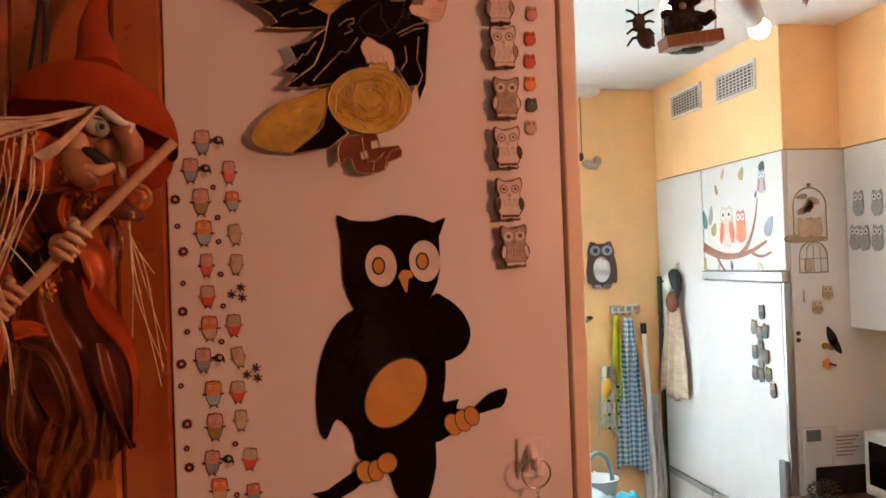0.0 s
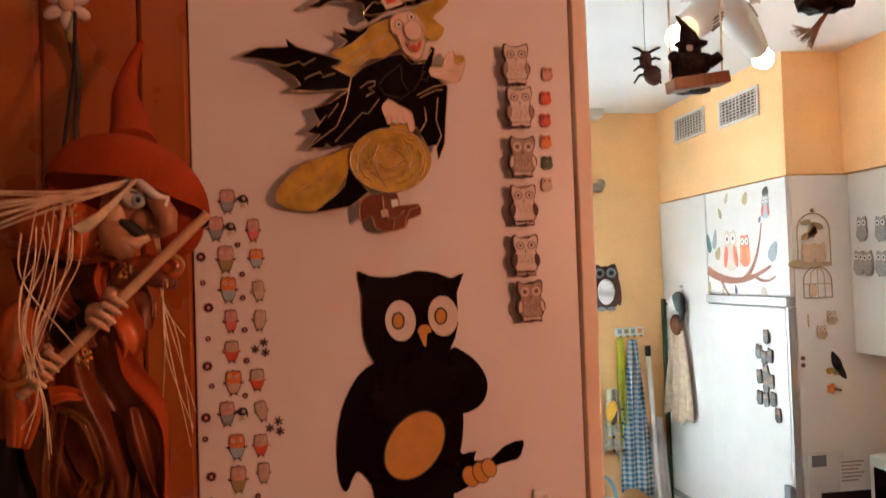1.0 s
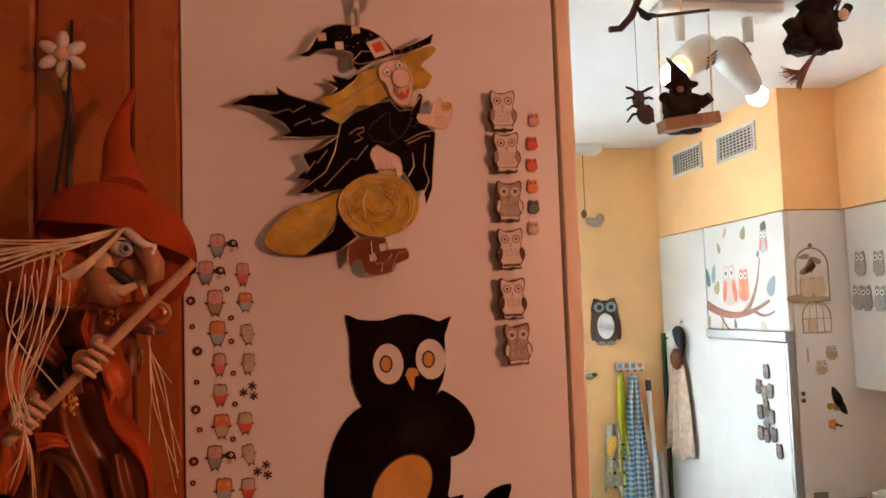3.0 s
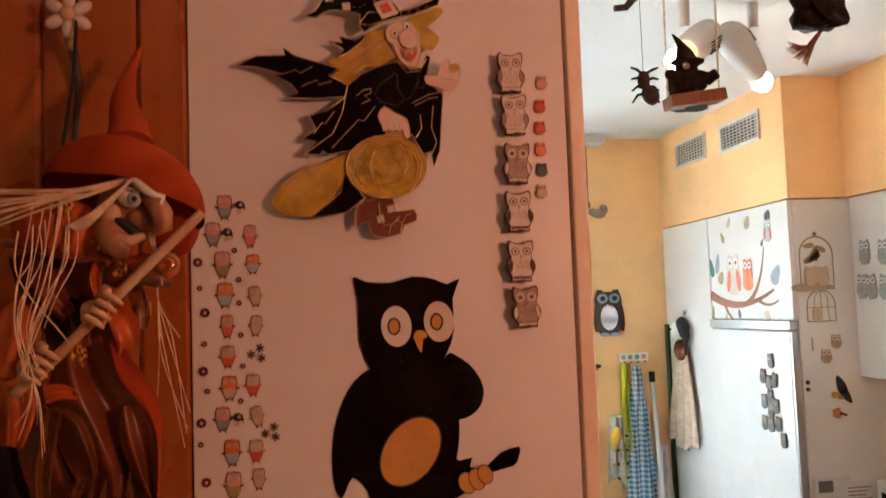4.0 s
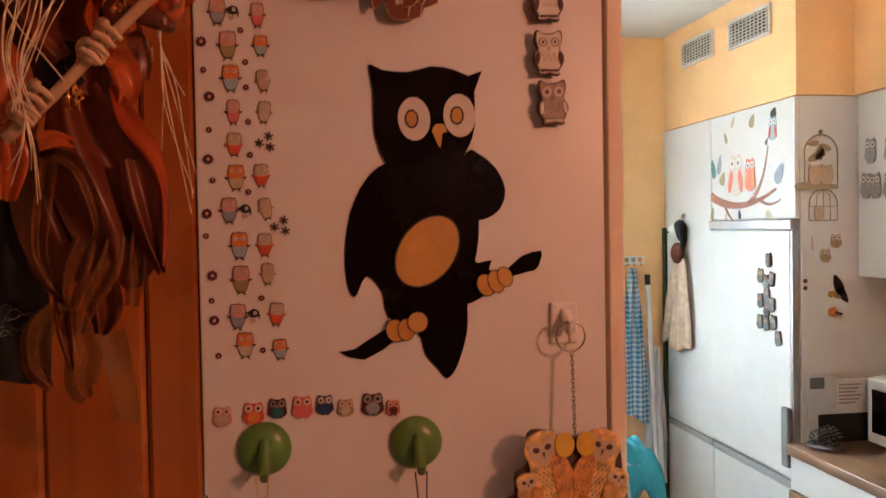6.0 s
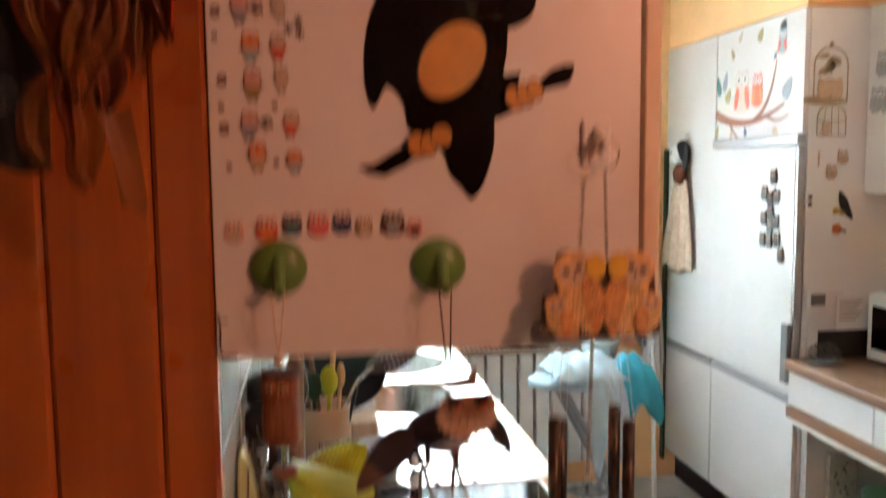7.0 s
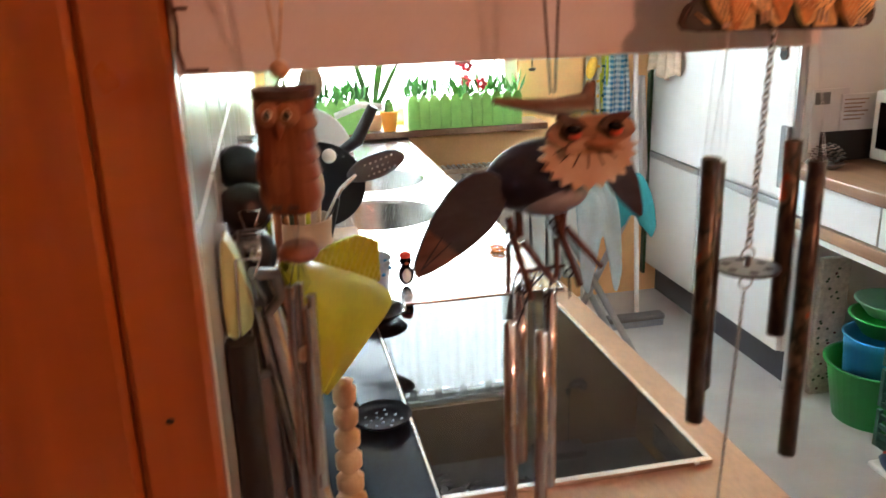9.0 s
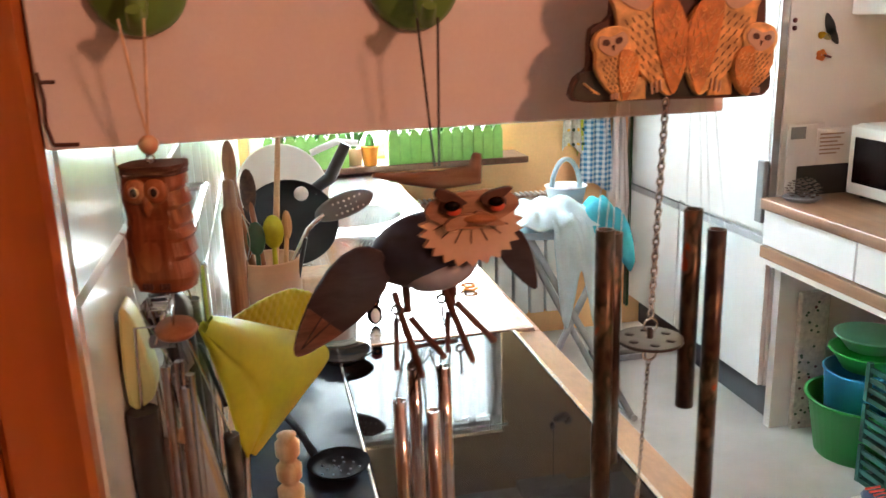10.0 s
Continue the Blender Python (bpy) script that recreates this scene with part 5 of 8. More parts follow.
look_left = rz(-16)
carved(1.3535, 1.4050, ((0, 0.0118, 0.0090), (0.12, 0.0138, 0.0104), (0.45, 0.0146, 0.0110), (0.62, 0.0130, 0.0099), (0.78, 0.0138, 0.0105), (1.0, 0.0126, 0.0098)), 0.17, look_left, "owl_body", "carved brown wooden owl", RED_WOOD)
carved(1.4035, 1.4078, ((0, 0.0130, 0.0112), (1.0, 0.0134, 0.0114)), 0.0, look_left, "owl_crown", "dark flat crown", EDGE_BROWN, 28, 4)
carved(1.3520, 1.3542, ((0, 0.0070, 0.0062), (1.0, 0.0100, 0.0085)), 0.0, look_left, "owl_base", "dark underside", EDGE_BROWN, 28, 3)
on_face = lambda x, d, z: tuple(look_left @ Vector((x, -0.0100 - d, 0)) + Vector((0.0455, Y, z)))
for x in (-0.0048, 0.0036):
    ring_ = Shape(PALE_RED_WOOD).ball(on_face(x, 0.0002, 1.3975), (0.0055, 0.0024, 0.0054), 20, look_left).made("eye_ring", oc, "paler carved eye ring")
    Shape(CREAM).ball(on_face(x, 0.0018, 1.3975), (0.0026, 0.0012, 0.0027), 14, look_left).made("eye_white", ring_)
    Shape(INK).ball(on_face(x + 0.0003, 0.0028, 1.3975), (0.0015, 0.0008, 0.0019), 12, look_left).made("pupil", ring_)
Shape(RED_WOOD).lathe([(0.0030, 0.004), (0.0024, 0.0), (0.0004, -0.0042)], on_face(-0.0006, -0.0002, 1.3910), 10, look_left @ rx(-12)).made("beak", oc)
Shape(RED_WOOD).ball(on_face(-0.0010, -0.0020, 1.3715), (0.0085, 0.0034, 0.0130), 20, look_left).made("belly", oc)
for k in (-1, 1):
    Shape(EDGE_BROWN).tube([on_face(-0.0010 + k * 0.0082, -0.0008, 1.3830), on_face(-0.0010 + k * 0.0092, -0.0004, 1.3725), on_face(-0.0010 + k * 0.0070, -0.0006, 1.3600)], 0.0004, 6).made("wing_cut", oc, "dark carved line")
    for j in range(3):
        Shape(EDGE_BROWN).ball(on_face(-0.001 + k * 0.0038 + (j - 1) * 0.0016, 0.0000, 1.3562), (0.0008, 0.0014, 0.0018), 8).made("claw", oc)
Shape(MID_WOOD).lathe([(0, -0.0018), (0.0085, -0.0018), (0.0095, 0), (0.0085, 0.0018), (0, 0.0018)], (0.0465, Y, 1.3335), 20, rx(14)).made("disc", oc, "wooden disc")
for k, (x, y) in enumerate(((0.0405, 0.978), (0.0450, 0.990), (0.0500, 0.980), (0.0480, 0.973))):
    Shape(ROD_STEEL).tube([(x, y, 1.318 - 0.003 * k), (x - 0.001, y, 1.186 + 0.012 * k)], 0.0023, 12).made("rod", oc, "thin steel rod")
    Shape(BLACK).tube([(x, y, 1.317), (0.0455, Y, 1.3345)], 0.0003, 4).made("thread", oc)
    Shape(CHROME).tube([(0.0455, Y, 1.334), (0.0440 + 0.004 * (k % 2), Y - 0.002 * k, 1.356)], 0.0003, 4).made("thread", oc)
Shape(BLACK).tube([(0.0455, Y, 1.333), (0.0445, Y, 1.150)], 0.0003, 4).made("thread", oc)
Shape(PALE_WOOD).ball((0.0450, Y - 0.003, 1.283), 0.0040, 12).made("bead", oc, "pale wooden bead")
Shape(PALE_WOOD).lathe([(0, -0.0025), (0.0085, -0.0025), (0.0095, 0), (0.0085, 0.0025), (0, 0.0025)], (0.0440, Y + 0.02, 1.139), 24, rz(18) @ rx(80)).made("wind_sail", oc, "pale wooden disc sail")

# wind chime with a bird
bc = thing("bird_wind_chime", (0, 0, 0), "wind chime with a dark owl-like bird and steel rods", "wind chime")
Y = 0.972
for x0, x1 in ((0.1580, 0.1640), (0.1668, 0.1660)):
    Shape(BLACK).tube([(x0, 0.969, 1.463), (x1, Y, 1.4000)], 0.0006, 5).made("cord", bc, "black cord")
s = Shape(DRIFTWOOD).tube([(0.136, Y - 0.004, 1.3985), (0.150, Y, 1.3955), (0.166, Y, 1.3935), (0.182, Y, 1.3950), (0.1835, Y, 1.4045)], [0.0012, 0.0028, 0.0042, 0.0052, 0.002], 9)
s.made("driftwood_perch", bc, "weathered driftwood piece")
s = Shape(FEATHER_BLUE).ball((0.1595, Y + 0.004, 1.3620), (0.0265, 0.021, 0.0165), 26, ry(-12))
s.made("body", bc, "dark blue-grey bird body")
Shape(SLATE).ball((0.1640, Y - 0.003, 1.3535), (0.0175, 0.0155, 0.0085), 20, ry(-12)).made("belly", bc, "pale blue-grey belly")
for k, x in ((-1, 0.1655), (1, 0.1845)):
    Shape(BROWN_TWIG).plate(leaf_outline(x + 0.0004 * k, 1.3905, 0.0150, 0.0050, 22 * k), Y - 0.0262, Y - 0.0228).made("brow", bc, "dark wooden brow", bevel=0.0004)
    Shape(TAN_WOOD).plate(leaf_outline(0.1752 + 0.0062 * k, 1.3800, 0.0150, 0.0052, -20 * k), Y - 0.0258, Y - 0.0228).made("cheek", bc, "brown cheek piece", bevel=0.0004)
s = Shape(CREAM)
n = 44
ring = []
for i in range(n):
    a = math.tau * i / n
    r = 1.0 + (0.13 if i % 2 else -0.05) * (1 if math.sin(a) < 0.30 else 0.25)
    ring.append((0.1750 + 0.0205 * r * math.cos(a), 1.3765 + 0.0158 * r * math.sin(a) * (1.0 if math.sin(a) < 0 else 0.8)))
s.plate(ring, Y - 0.021, Y - 0.017)
s.made("ruff", bc, "cream jagged feather ruff")
Shape(TAN_WOOD).plate(rounded([(0.1545, 1.384), (0.160, 1.3905), (0.1745, 1.3925), (0.190, 1.3915), (0.1955, 1.385), (0.186, 1.379), (0.175, 1.376), (0.163, 1.3785)], 3), Y - 0.023, Y - 0.0205).made("face", bc, "brown wooden face")
for x, z in ((0.1655, 1.3862), (0.1845, 1.3868)):
    Shape(BROWN_TWIG).ball((x, Y - 0.023, z), (0.0054, 0.003, 0.0042), 14).made("eye_socket", bc)
    Shape(SCARLET).ball((x + 0.0008, Y - 0.0250, z - 0.0014), (0.0032, 0.0018, 0.0022), 14).made("eye", bc, "red-orange eye")
    Shape(BLACK_GLOSS).ball((x - 0.0002, Y - 0.0262, z + 0.0010), (0.0036, 0.0022, 0.0022), 12).made("pupil", bc)
Shape(MID_WOOD).ball((0.1775, Y - 0.024, 1.3805), (0.0085, 0.004, 0.0025), 12, ry(4)).made("beak", bc, "brown beak")
for k in range(7):
    a = radians(195 + k * 25)
    Shape(DARK_TWIG).tube([(0.1745 + 0.010 * math.cos(a), Y - 0.0213, 1.381 + 0.006 * math.sin(a)), (0.1745 + 0.017 * math.cos(a), Y - 0.0212, 1.379 + 0.010 * math.sin(a))], 0.0003, 5).made("feather_line", bc)


def wing(p, q, wide, dark_end, y):
    """A flat leaf-shaped wing from its root p to its tip q."""
    (x0, z0), (x1, z1) = p, q
    long = math.hypot(x1 - x0, z1 - z0)
    lean = math.degrees(math.atan2(z1 - z0, x1 - x0))
    Shape(FEATHER_DARK).plate(leaf_outline((x0 + x1) / 2, (z0 + z1) / 2, long, wide, lean, 20), y - 0.0016, y + 0.0016).made("wing", bc, "flat dark wing with a brown tip", bevel=0.0005)
    if dark_end:
        c, t = math.cos(radians(lean)), math.sin(radians(lean))
        rim = leaf_outline((x0 + x1) / 2, (z0 + z1) / 2, long * 0.995, wide * 0.97, lean, 40)
        tip = [(x, z) for x, z in rim if ((x - x0) * c + (z - z0) * t) / long > 0.58]
        k = next(i for i in range(len(tip)) if math.hypot(tip[i][0] - tip[i - 1][0], tip[i][1] - tip[i - 1][1]) > wide * 0.3)
        Shape(WING_TIP).plate(tip[k:] + tip[:k], y - 0.0020, y - 0.0015).made("wing_tip", bc, "brown wing tip")
        for k in (-1, 1):
            Shape(FEATHER_DARK).tube([(mix(x0, x1, 0.62) - t * k * 0.0025, y - 0.0024, mix(z0, z1, 0.62) + c * k * 0.0025), (mix(x0, x1, 0.93), y - 0.0024, mix(z0, z1, 0.93))], 0.00028, 5).made("wing_line", bc)


wing((0.1375, 1.3650), (0.0970, 1.3212), 0.0245, True, Y - 0.006)
wing((0.1945, 1.3700), (0.2110, 1.3380), 0.0135, False, Y + 0.002)
RODS = ((0.1425, 0.966, 1.293, 1.170), (0.1525, 0.982, 1.305, 1.207), (0.1570, 0.962, 1.288, 1.170), (0.1655, 0.974, 1.304, 1.195))
for name, pts, r in (("leg", ((0.1485, 0.0, 1.3490), (0.1490, -0.001, 1.3340)), 0.0020), ("toe", ((0.1430, -0.002, 1.3440), (0.1470, -0.003, 1.3280), (0.1540, -0.005, 1.3030)), 0.0017), ("toe", ((0.1434, -0.001, 1.3310), (0.1424, -0.003, 1.3070)), 0.0014), ("toe", ((0.1500, -0.001, 1.3310), (0.1650, -0.004, 1.3105)), 0.0017),
                     ("leg", ((0.1712, 0.0, 1.3500), (0.1690, -0.001, 1.3330)), 0.0020), ("toe", ((0.1650, -0.002, 1.3470), (0.1700, -0.003, 1.3310), (0.1780, -0.005, 1.3080)), 0.0017), ("toe", ((0.1675, -0.001, 1.3320), (0.1665, -0.003, 1.3125)), 0.0014), ("toe", ((0.1720, -0.001, 1.3360), (0.1890, -0.004, 1.3160)), 0.0017)):
    Shape(BROWN_TWIG).tube([(x, Y + d, z) for x, d, z in pts], [r, r * 1.05, r * 0.95][:len(pts)] if len(pts) == 3 else [r, r * 0.95], 9).made(name, bc, "brown twig " + name)
for x, z in ((0.1428, 1.3370), (0.1640, 1.3400), (0.1492, 1.3085), (0.1722, 1.3150)):
    Shape(BLACK).tube(ring_pts((x, Y - 0.005, z), 0.0019), 0.0006, 6, False).made("eyelet", bc, "black wire eyelet")
    Shape(BLACK).tube([(x, Y - 0.005, z - 0.0018), (x + 0.0006, Y - 0.005, z - 0.013)], 0.0006, 5).made("wire", bc)
for x, y, z1, z0 in RODS:
    Shape(ROD_STEEL).lathe([(0.0, z0 + 0.001), (0.0020, z0 + 0.001), (0.0024, z0), (0.0033, z0), (0.0033, z1), (0.0026, z1), (0.0024, z1 - 0.003), (0, z1 - 0.003)], (x, y, 0), 16).made("rod", bc, "polished steel rod")
    for k in (-1, 1):
        Shape(BLACK).tube([(x + k * 0.0028, y, z1 - 0.004), (mix(x, 0.160 + k * 0.010, 0.5), Y - 0.003, 1.316)], 0.0005, 5).made("thread", bc, "black thread")
Shape(DARK_TWIG).tube([(0.148, Y, 1.316), (0.172, Y, 1.317)], 0.0012, 6).made("cross_twig", bc)


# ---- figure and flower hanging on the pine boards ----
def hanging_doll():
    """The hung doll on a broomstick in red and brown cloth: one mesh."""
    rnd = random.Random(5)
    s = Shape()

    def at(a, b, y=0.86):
        """A point fitted to the camera's view: a right and b down from the doll's top left, in about fifths of a
        millimetre, spread from the camera's place by the depth y.
        """
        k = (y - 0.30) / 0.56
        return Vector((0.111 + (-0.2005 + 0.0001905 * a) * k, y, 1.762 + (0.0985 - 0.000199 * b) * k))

    def line(pts, n=6):
        """A smooth open line through pts."""
        pts = [pts[0]] + list(pts) + [pts[-1]]
        out = []
        for i in range(1, len(pts) - 2):
            p0, p1, p2, p3 = pts[i - 1:i + 3]
            for q in range(n):
                t = q / n
                out.append(tuple(0.5 * (2 * b + (c - a) * t + (2 * a - 5 * b + 4 * c - d) * t * t + (3 * b - a - 3 * c + d) * t ** 3) for a, b, c, d in zip(p0, p1, p2, p3)))
        return out + [tuple(pts[-1])]

    def ribbon(material, pts, folds=2.0, deep=0.004, n=18, turn=0.0):
        """Cloth along pts (a, b, width, y), with folds that run along it."""
        mid = line(pts, 8)
        s.use(material)
        vs = []
        for i, (a, b, w, y) in enumerate(mid):
            p, q = mid[max(i - 1, 0)], mid[min(i + 1, len(mid) - 1)]
            d = Vector((q[0] - p[0], q[1] - p[1])).normalized()
            for j in range(n + 1):
                u = j / n - 0.5
                f = math.cos(math.tau * folds * u + turn + 0.08 * i) + 0.15 * math.sin(math.tau * folds * 1.7 * u + 0.15 * i)
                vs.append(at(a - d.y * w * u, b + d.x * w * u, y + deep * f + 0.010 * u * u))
        m = n + 1
        s.add(vs, [(i * m + j, i * m + j + 1, (i + 1) * m + j + 1, (i + 1) * m + j) for i in range(len(mid) - 1) for j in range(n)], True)

    def strand(pts, r, material=None):
        if material is not None:
            s.use(material)
        mid = line(pts, 5)
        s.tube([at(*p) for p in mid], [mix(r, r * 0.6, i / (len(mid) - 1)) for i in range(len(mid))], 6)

    # hat: a soft wide brim like a cap, drooping to one side, and a bent cone on it
    s.use(RED_FELT)
    for shrink in (1.0, 0.965):
        def cap(u, v, k=shrink):
            a, e = math.tau * u, radians(4 + 88 * v)
            r, h = math.sin(e) * k, math.cos(e) * k
            wob = 1 + 0.025 * math.sin(3 * a + 1) * v
            return at(365 + 262 * r * math.cos(a) * wob + 35 * h, 188 + (70 * math.cos(a) + 70 * math.sin(a)) * r - 188 * h + 6 * math.sin(5 * a) * v * v, 0.876 + 0.034 * r * math.sin(a))

        s.sheet(cap, 56, 14)
    s.tube([at(*p) for p in line([(388, 20, 0.890), (385, -60, 0.905), (372, -140, 0.925), (392, -230, 0.945), (430, -320, 0.958)], 4)], [0.0165 - 0.00092 * i for i in range(17)], 18)
    s.ball(at(522, 225, 0.893), (0.0200, 0.011, 0.0330), 22, ry(-6))
    # head, seen half from the side
    s.use(FACE)
    s.ball(at(385, 225, 0.866), (0.0205, 0.0185, 0.0235), 24, ry(16))
    s.ball(at(425, 262, 0.853), (0.0105, 0.010, 0.0085), 16, ry(20))
    s.ball(at(330, 262, 0.856), (0.011, 0.011, 0.016), 16, ry(18))
    s.tube([at(445, 185, 0.849), at(472, 212, 0.842), at(490, 245, 0.839), at(492, 284, 0.840), at(468, 306, 0.843)], [0.0050, 0.0064, 0.0068, 0.0060, 0.0024], 16)
    s.tube([at(318, 285, 0.852), at(335, 325, 0.846), at(360, 352, 0.844), at(382, 362, 0.845)], [0.0100, 0.0098, 0.0078, 0.0040], 16)
    s.use(CLAY_HAND).tube([at(330, 292, 0.846), at(352, 322, 0.840), at(392, 330, 0.839), at(432, 312, 0.841)], [0.0022, 0.0034, 0.0036, 0.0020], 10)
    s.ball(at(322, 258, 0.8465), (0.0062, 0.003, 0.0105), 14, ry(14))
    s.use(INK).ball(at(382, 286, 0.8440), (0.0105, 0.0040, 0.0036), 18, ry(36))
    s.use(CREAM_PRINT).tube([at(*p) for p in line([(352, 130, 0.851), (398, 134, 0.844), (432, 160, 0.840), (464, 182, 0.838), (500, 186, 0.842)], 4)], [0.0010 + 0.0019 * math.sin(math.pi * i / 16) for i in range(17)], 12)
    s.tube([at(490, 190, 0.842), at(486, 215, 0.836), at(496, 235, 0.838)], [0.0022, 0.0016, 0.0008], 8)
    s.ball(at(384, 188, 0.8450), (0.0080, 0.0055, 0.0062), 18, ry(24))
    s.use(SKY).ball(at(397, 191, 0.8402), (0.0038, 0.0024, 0.0040), 14)
    s.use(INK).ball(at(399, 192, 0.8384), (0.0018, 0.0012, 0.0020), 10)
    s.tube([at(*p) for p in line([(362, 176, 0.843), (378, 166, 0.8405), (402, 172, 0.840), (414, 190, 0.842)], 4)], 0.0006, 6)
    # shoulder, collar, breast and sleeves
    s.use(ORANGE_SATIN)
    s.ball(at(165, 282, 0.864), (0.0300, 0.016, 0.0195), 28, ry(10))
    s.ball(at(10, 630, 0.870), (0.013, 0.012, 0.026), 18, ry(8))
    ribbon(ORANGE_SATIN, [(318, 540, 60, 0.868), (362, 585, 90, 0.862), (372, 650, 80, 0.862), (350, 700, 40, 0.866)], 0.8, 0.004)
    strand([(-10, 325, 0.853), (90, 345, 0.853), (210, 382, 0.853), (300, 375, 0.851), (345, 395, 0.851)], 0.0030, BROWN_SATIN)
    ribbon(BROWN_SATIN, [(140, 330, 290, 0.878), (170, 430, 290, 0.874), (215, 540, 250, 0.874), (240, 660, 240, 0.872)], 2.5, 0.004)
    ribbon(BROWN_SATIN, [(70, 360, 60, 0.866), (120, 470, 80, 0.862), (190, 560, 60, 0.866)], 1.0, 0.003)
    ribbon(ORANGE_SATIN, [(290, 390, 40, 0.862), (270, 450, 46, 0.858), (285, 520, 30, 0.858)], 1.2, 0.003)
    # black ribbon stands in for the shade in the gap below the breast
    ribbon(BLACK_CLOTH, [(180, 500, 120, 0.870), (170, 580, 110, 0.868), (215, 650, 90, 0.868)], 1.0, 0.002)
    # bow beside the chin
    for k, (a, b, ra, rb, lean) in enumerate(((352, 430, 0.0085, 0.0100, 25), (412, 400, 0.0120, 0.0060, -12), (440, 440, 0.0145, 0.0065, 22), (505, 410, 0.0085, 0.0080, -30), (478, 448, 0.0100, 0.0050, 35))):
        s.use(ORANGE_SATIN if k % 2 else BROWN_SATIN).ball(at(a, b, 0.857 + 0.002 * k), (ra, 0.006, rb), 16, ry(lean))
    ribbon(BROWN_SATIN, [(395, 470, 50, 0.872), (420, 540, 60, 0.874), (424, 610, 30, 0.876)], 0.5, 0.002)
    strand([(500, 372, 0.852), (530, 385, 0.850), (540, 410, 0.850), (515, 428, 0.851)], 0.0020, GOLD_CLOTH)
    # skirts
    ribbon(BROWN_SATIN, [(230, 640, 180, 0.876), (270, 780, 300, 0.872), (320, 930, 330, 0.874), (350, 1080, 260, 0.880), (330, 1200, 130, 0.888)], 1.7, 0.008, 26)
    ribbon(BROWN_SATIN, [(170, 760, 200, 0.884), (160, 880, 280, 0.886), (200, 1040, 290, 0.892), (230, 1180, 200, 0.900)], 1.6, 0.008, 22)
    ribbon(RED_FELT, [(330, 640, 24, 0.862), (372, 740, 66, 0.858), (436, 830, 62, 0.860), (468, 930, 30, 0.864), (470, 1050, 22, 0.868), (462, 1165, 14, 0.872)], 0.6, 0.003)
    ribbon(BROWN_SATIN, [(390, 850, 90, 0.866), (410, 960, 120, 0.866), (430, 1080, 70, 0.870), (462, 1180, 22, 0.874)], 1.4, 0.004)
    ribbon(ORANGE_SATIN, [(20, 770, 90, 0.868), (30, 850, 110, 0.868), (10, 960, 70, 0.872)], 1.4, 0.004)
    ribbon(ORANGE_SATIN, [(110, 805, 60, 0.862), (160, 800, 50, 0.860), (215, 815, 36, 0.862)], 1.0, 0.003)
    # leaf-like organza strips
    for pts, folds in (([(150, 838, 50, 0.862), (215, 880, 62, 0.858), (250, 960, 60, 0.860), (268, 1060, 34, 0.864), (240, 1100, 12, 0.868)], 1.1),
                       ([(140, 850, 60, 0.872), (110, 990, 70, 0.874), (98, 1110, 64, 0.874), (130, 1200, 42, 0.874), (160, 1240, 10, 0.876)], 1.4),
                       ([(240, 1080, 70, 0.872), (200, 1180, 90, 0.872), (180, 1260, 60, 0.876), (165, 1220, 12, 0.878)], 1.4),
                       ([(330, 1060, 70, 0.878), (300, 1150, 90, 0.876), (230, 1260, 90, 0.878), (215, 1345, 30, 0.880)], 1.6),
                       ([(395, 1060, 40, 0.874), (385, 1160, 62, 0.876), (372, 1270, 40, 0.880)], 1.2),
                       ([(150, 1270, 60, 0.882), (95, 1340, 90, 0.884), (88, 1430, 80, 0.888), (128, 1495, 20, 0.890)], 1.2),
                       ([(200, 1270, 80, 0.890), (225, 1380, 110, 0.894), (215, 1480, 90, 0.900), (235, 1520, 40, 0.902)], 1.5),
                       ([(310, 1330, 80, 0.892), (330, 1440, 80, 0.896), (348, 1560, 76, 0.900), (345, 1592, 70, 0.902)], 0.6)):
        ribbon(ORGANZA, pts, folds, 0.004, 14)
    ribbon(BROWN_SATIN, [(160, 1200, 40, 0.880), (170, 1330, 46, 0.886), (190, 1440, 12, 0.892)], 1.0, 0.004)
    ribbon(BROWN_SATIN, [(270, 1140, 90, 0.884), (290, 1260, 110, 0.888), (280, 1340, 40, 0.892)], 1.4, 0.005)
    ribbon(BLACK_CLOTH, [(30, 930, 150, 0.902), (30, 1100, 190, 0.908), (20, 1300, 230, 0.914), (10, 1448, 240, 0.920)], 1.4, 0.005)
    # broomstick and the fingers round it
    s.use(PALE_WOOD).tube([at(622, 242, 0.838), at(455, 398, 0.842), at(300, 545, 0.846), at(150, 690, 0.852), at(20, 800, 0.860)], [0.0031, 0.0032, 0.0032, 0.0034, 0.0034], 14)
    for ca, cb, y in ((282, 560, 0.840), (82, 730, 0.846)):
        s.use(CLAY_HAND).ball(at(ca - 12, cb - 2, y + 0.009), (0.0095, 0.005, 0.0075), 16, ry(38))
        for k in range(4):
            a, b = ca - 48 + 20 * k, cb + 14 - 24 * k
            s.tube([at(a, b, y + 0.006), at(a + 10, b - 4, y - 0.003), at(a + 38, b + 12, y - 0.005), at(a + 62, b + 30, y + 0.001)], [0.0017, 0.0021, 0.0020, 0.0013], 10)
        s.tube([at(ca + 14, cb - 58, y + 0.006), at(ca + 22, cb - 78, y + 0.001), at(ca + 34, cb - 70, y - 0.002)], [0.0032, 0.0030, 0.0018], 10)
    # pale raffia hair
    for k in range(9):
        strand([(392 - 4 * k, 124 + 2 * k, 0.848), (300 - 6 * k, 142 + 5 * k + rnd.uniform(-6, 6), 0.842), (170 - 8 * k, 158 + 7 * k + rnd.uniform(-9, 9), 0.840), (-120, 150 + 19 * k + rnd.uniform(-8, 8), 0.844)], rnd.uniform(0.0005, 0.0011), RAFFIA)
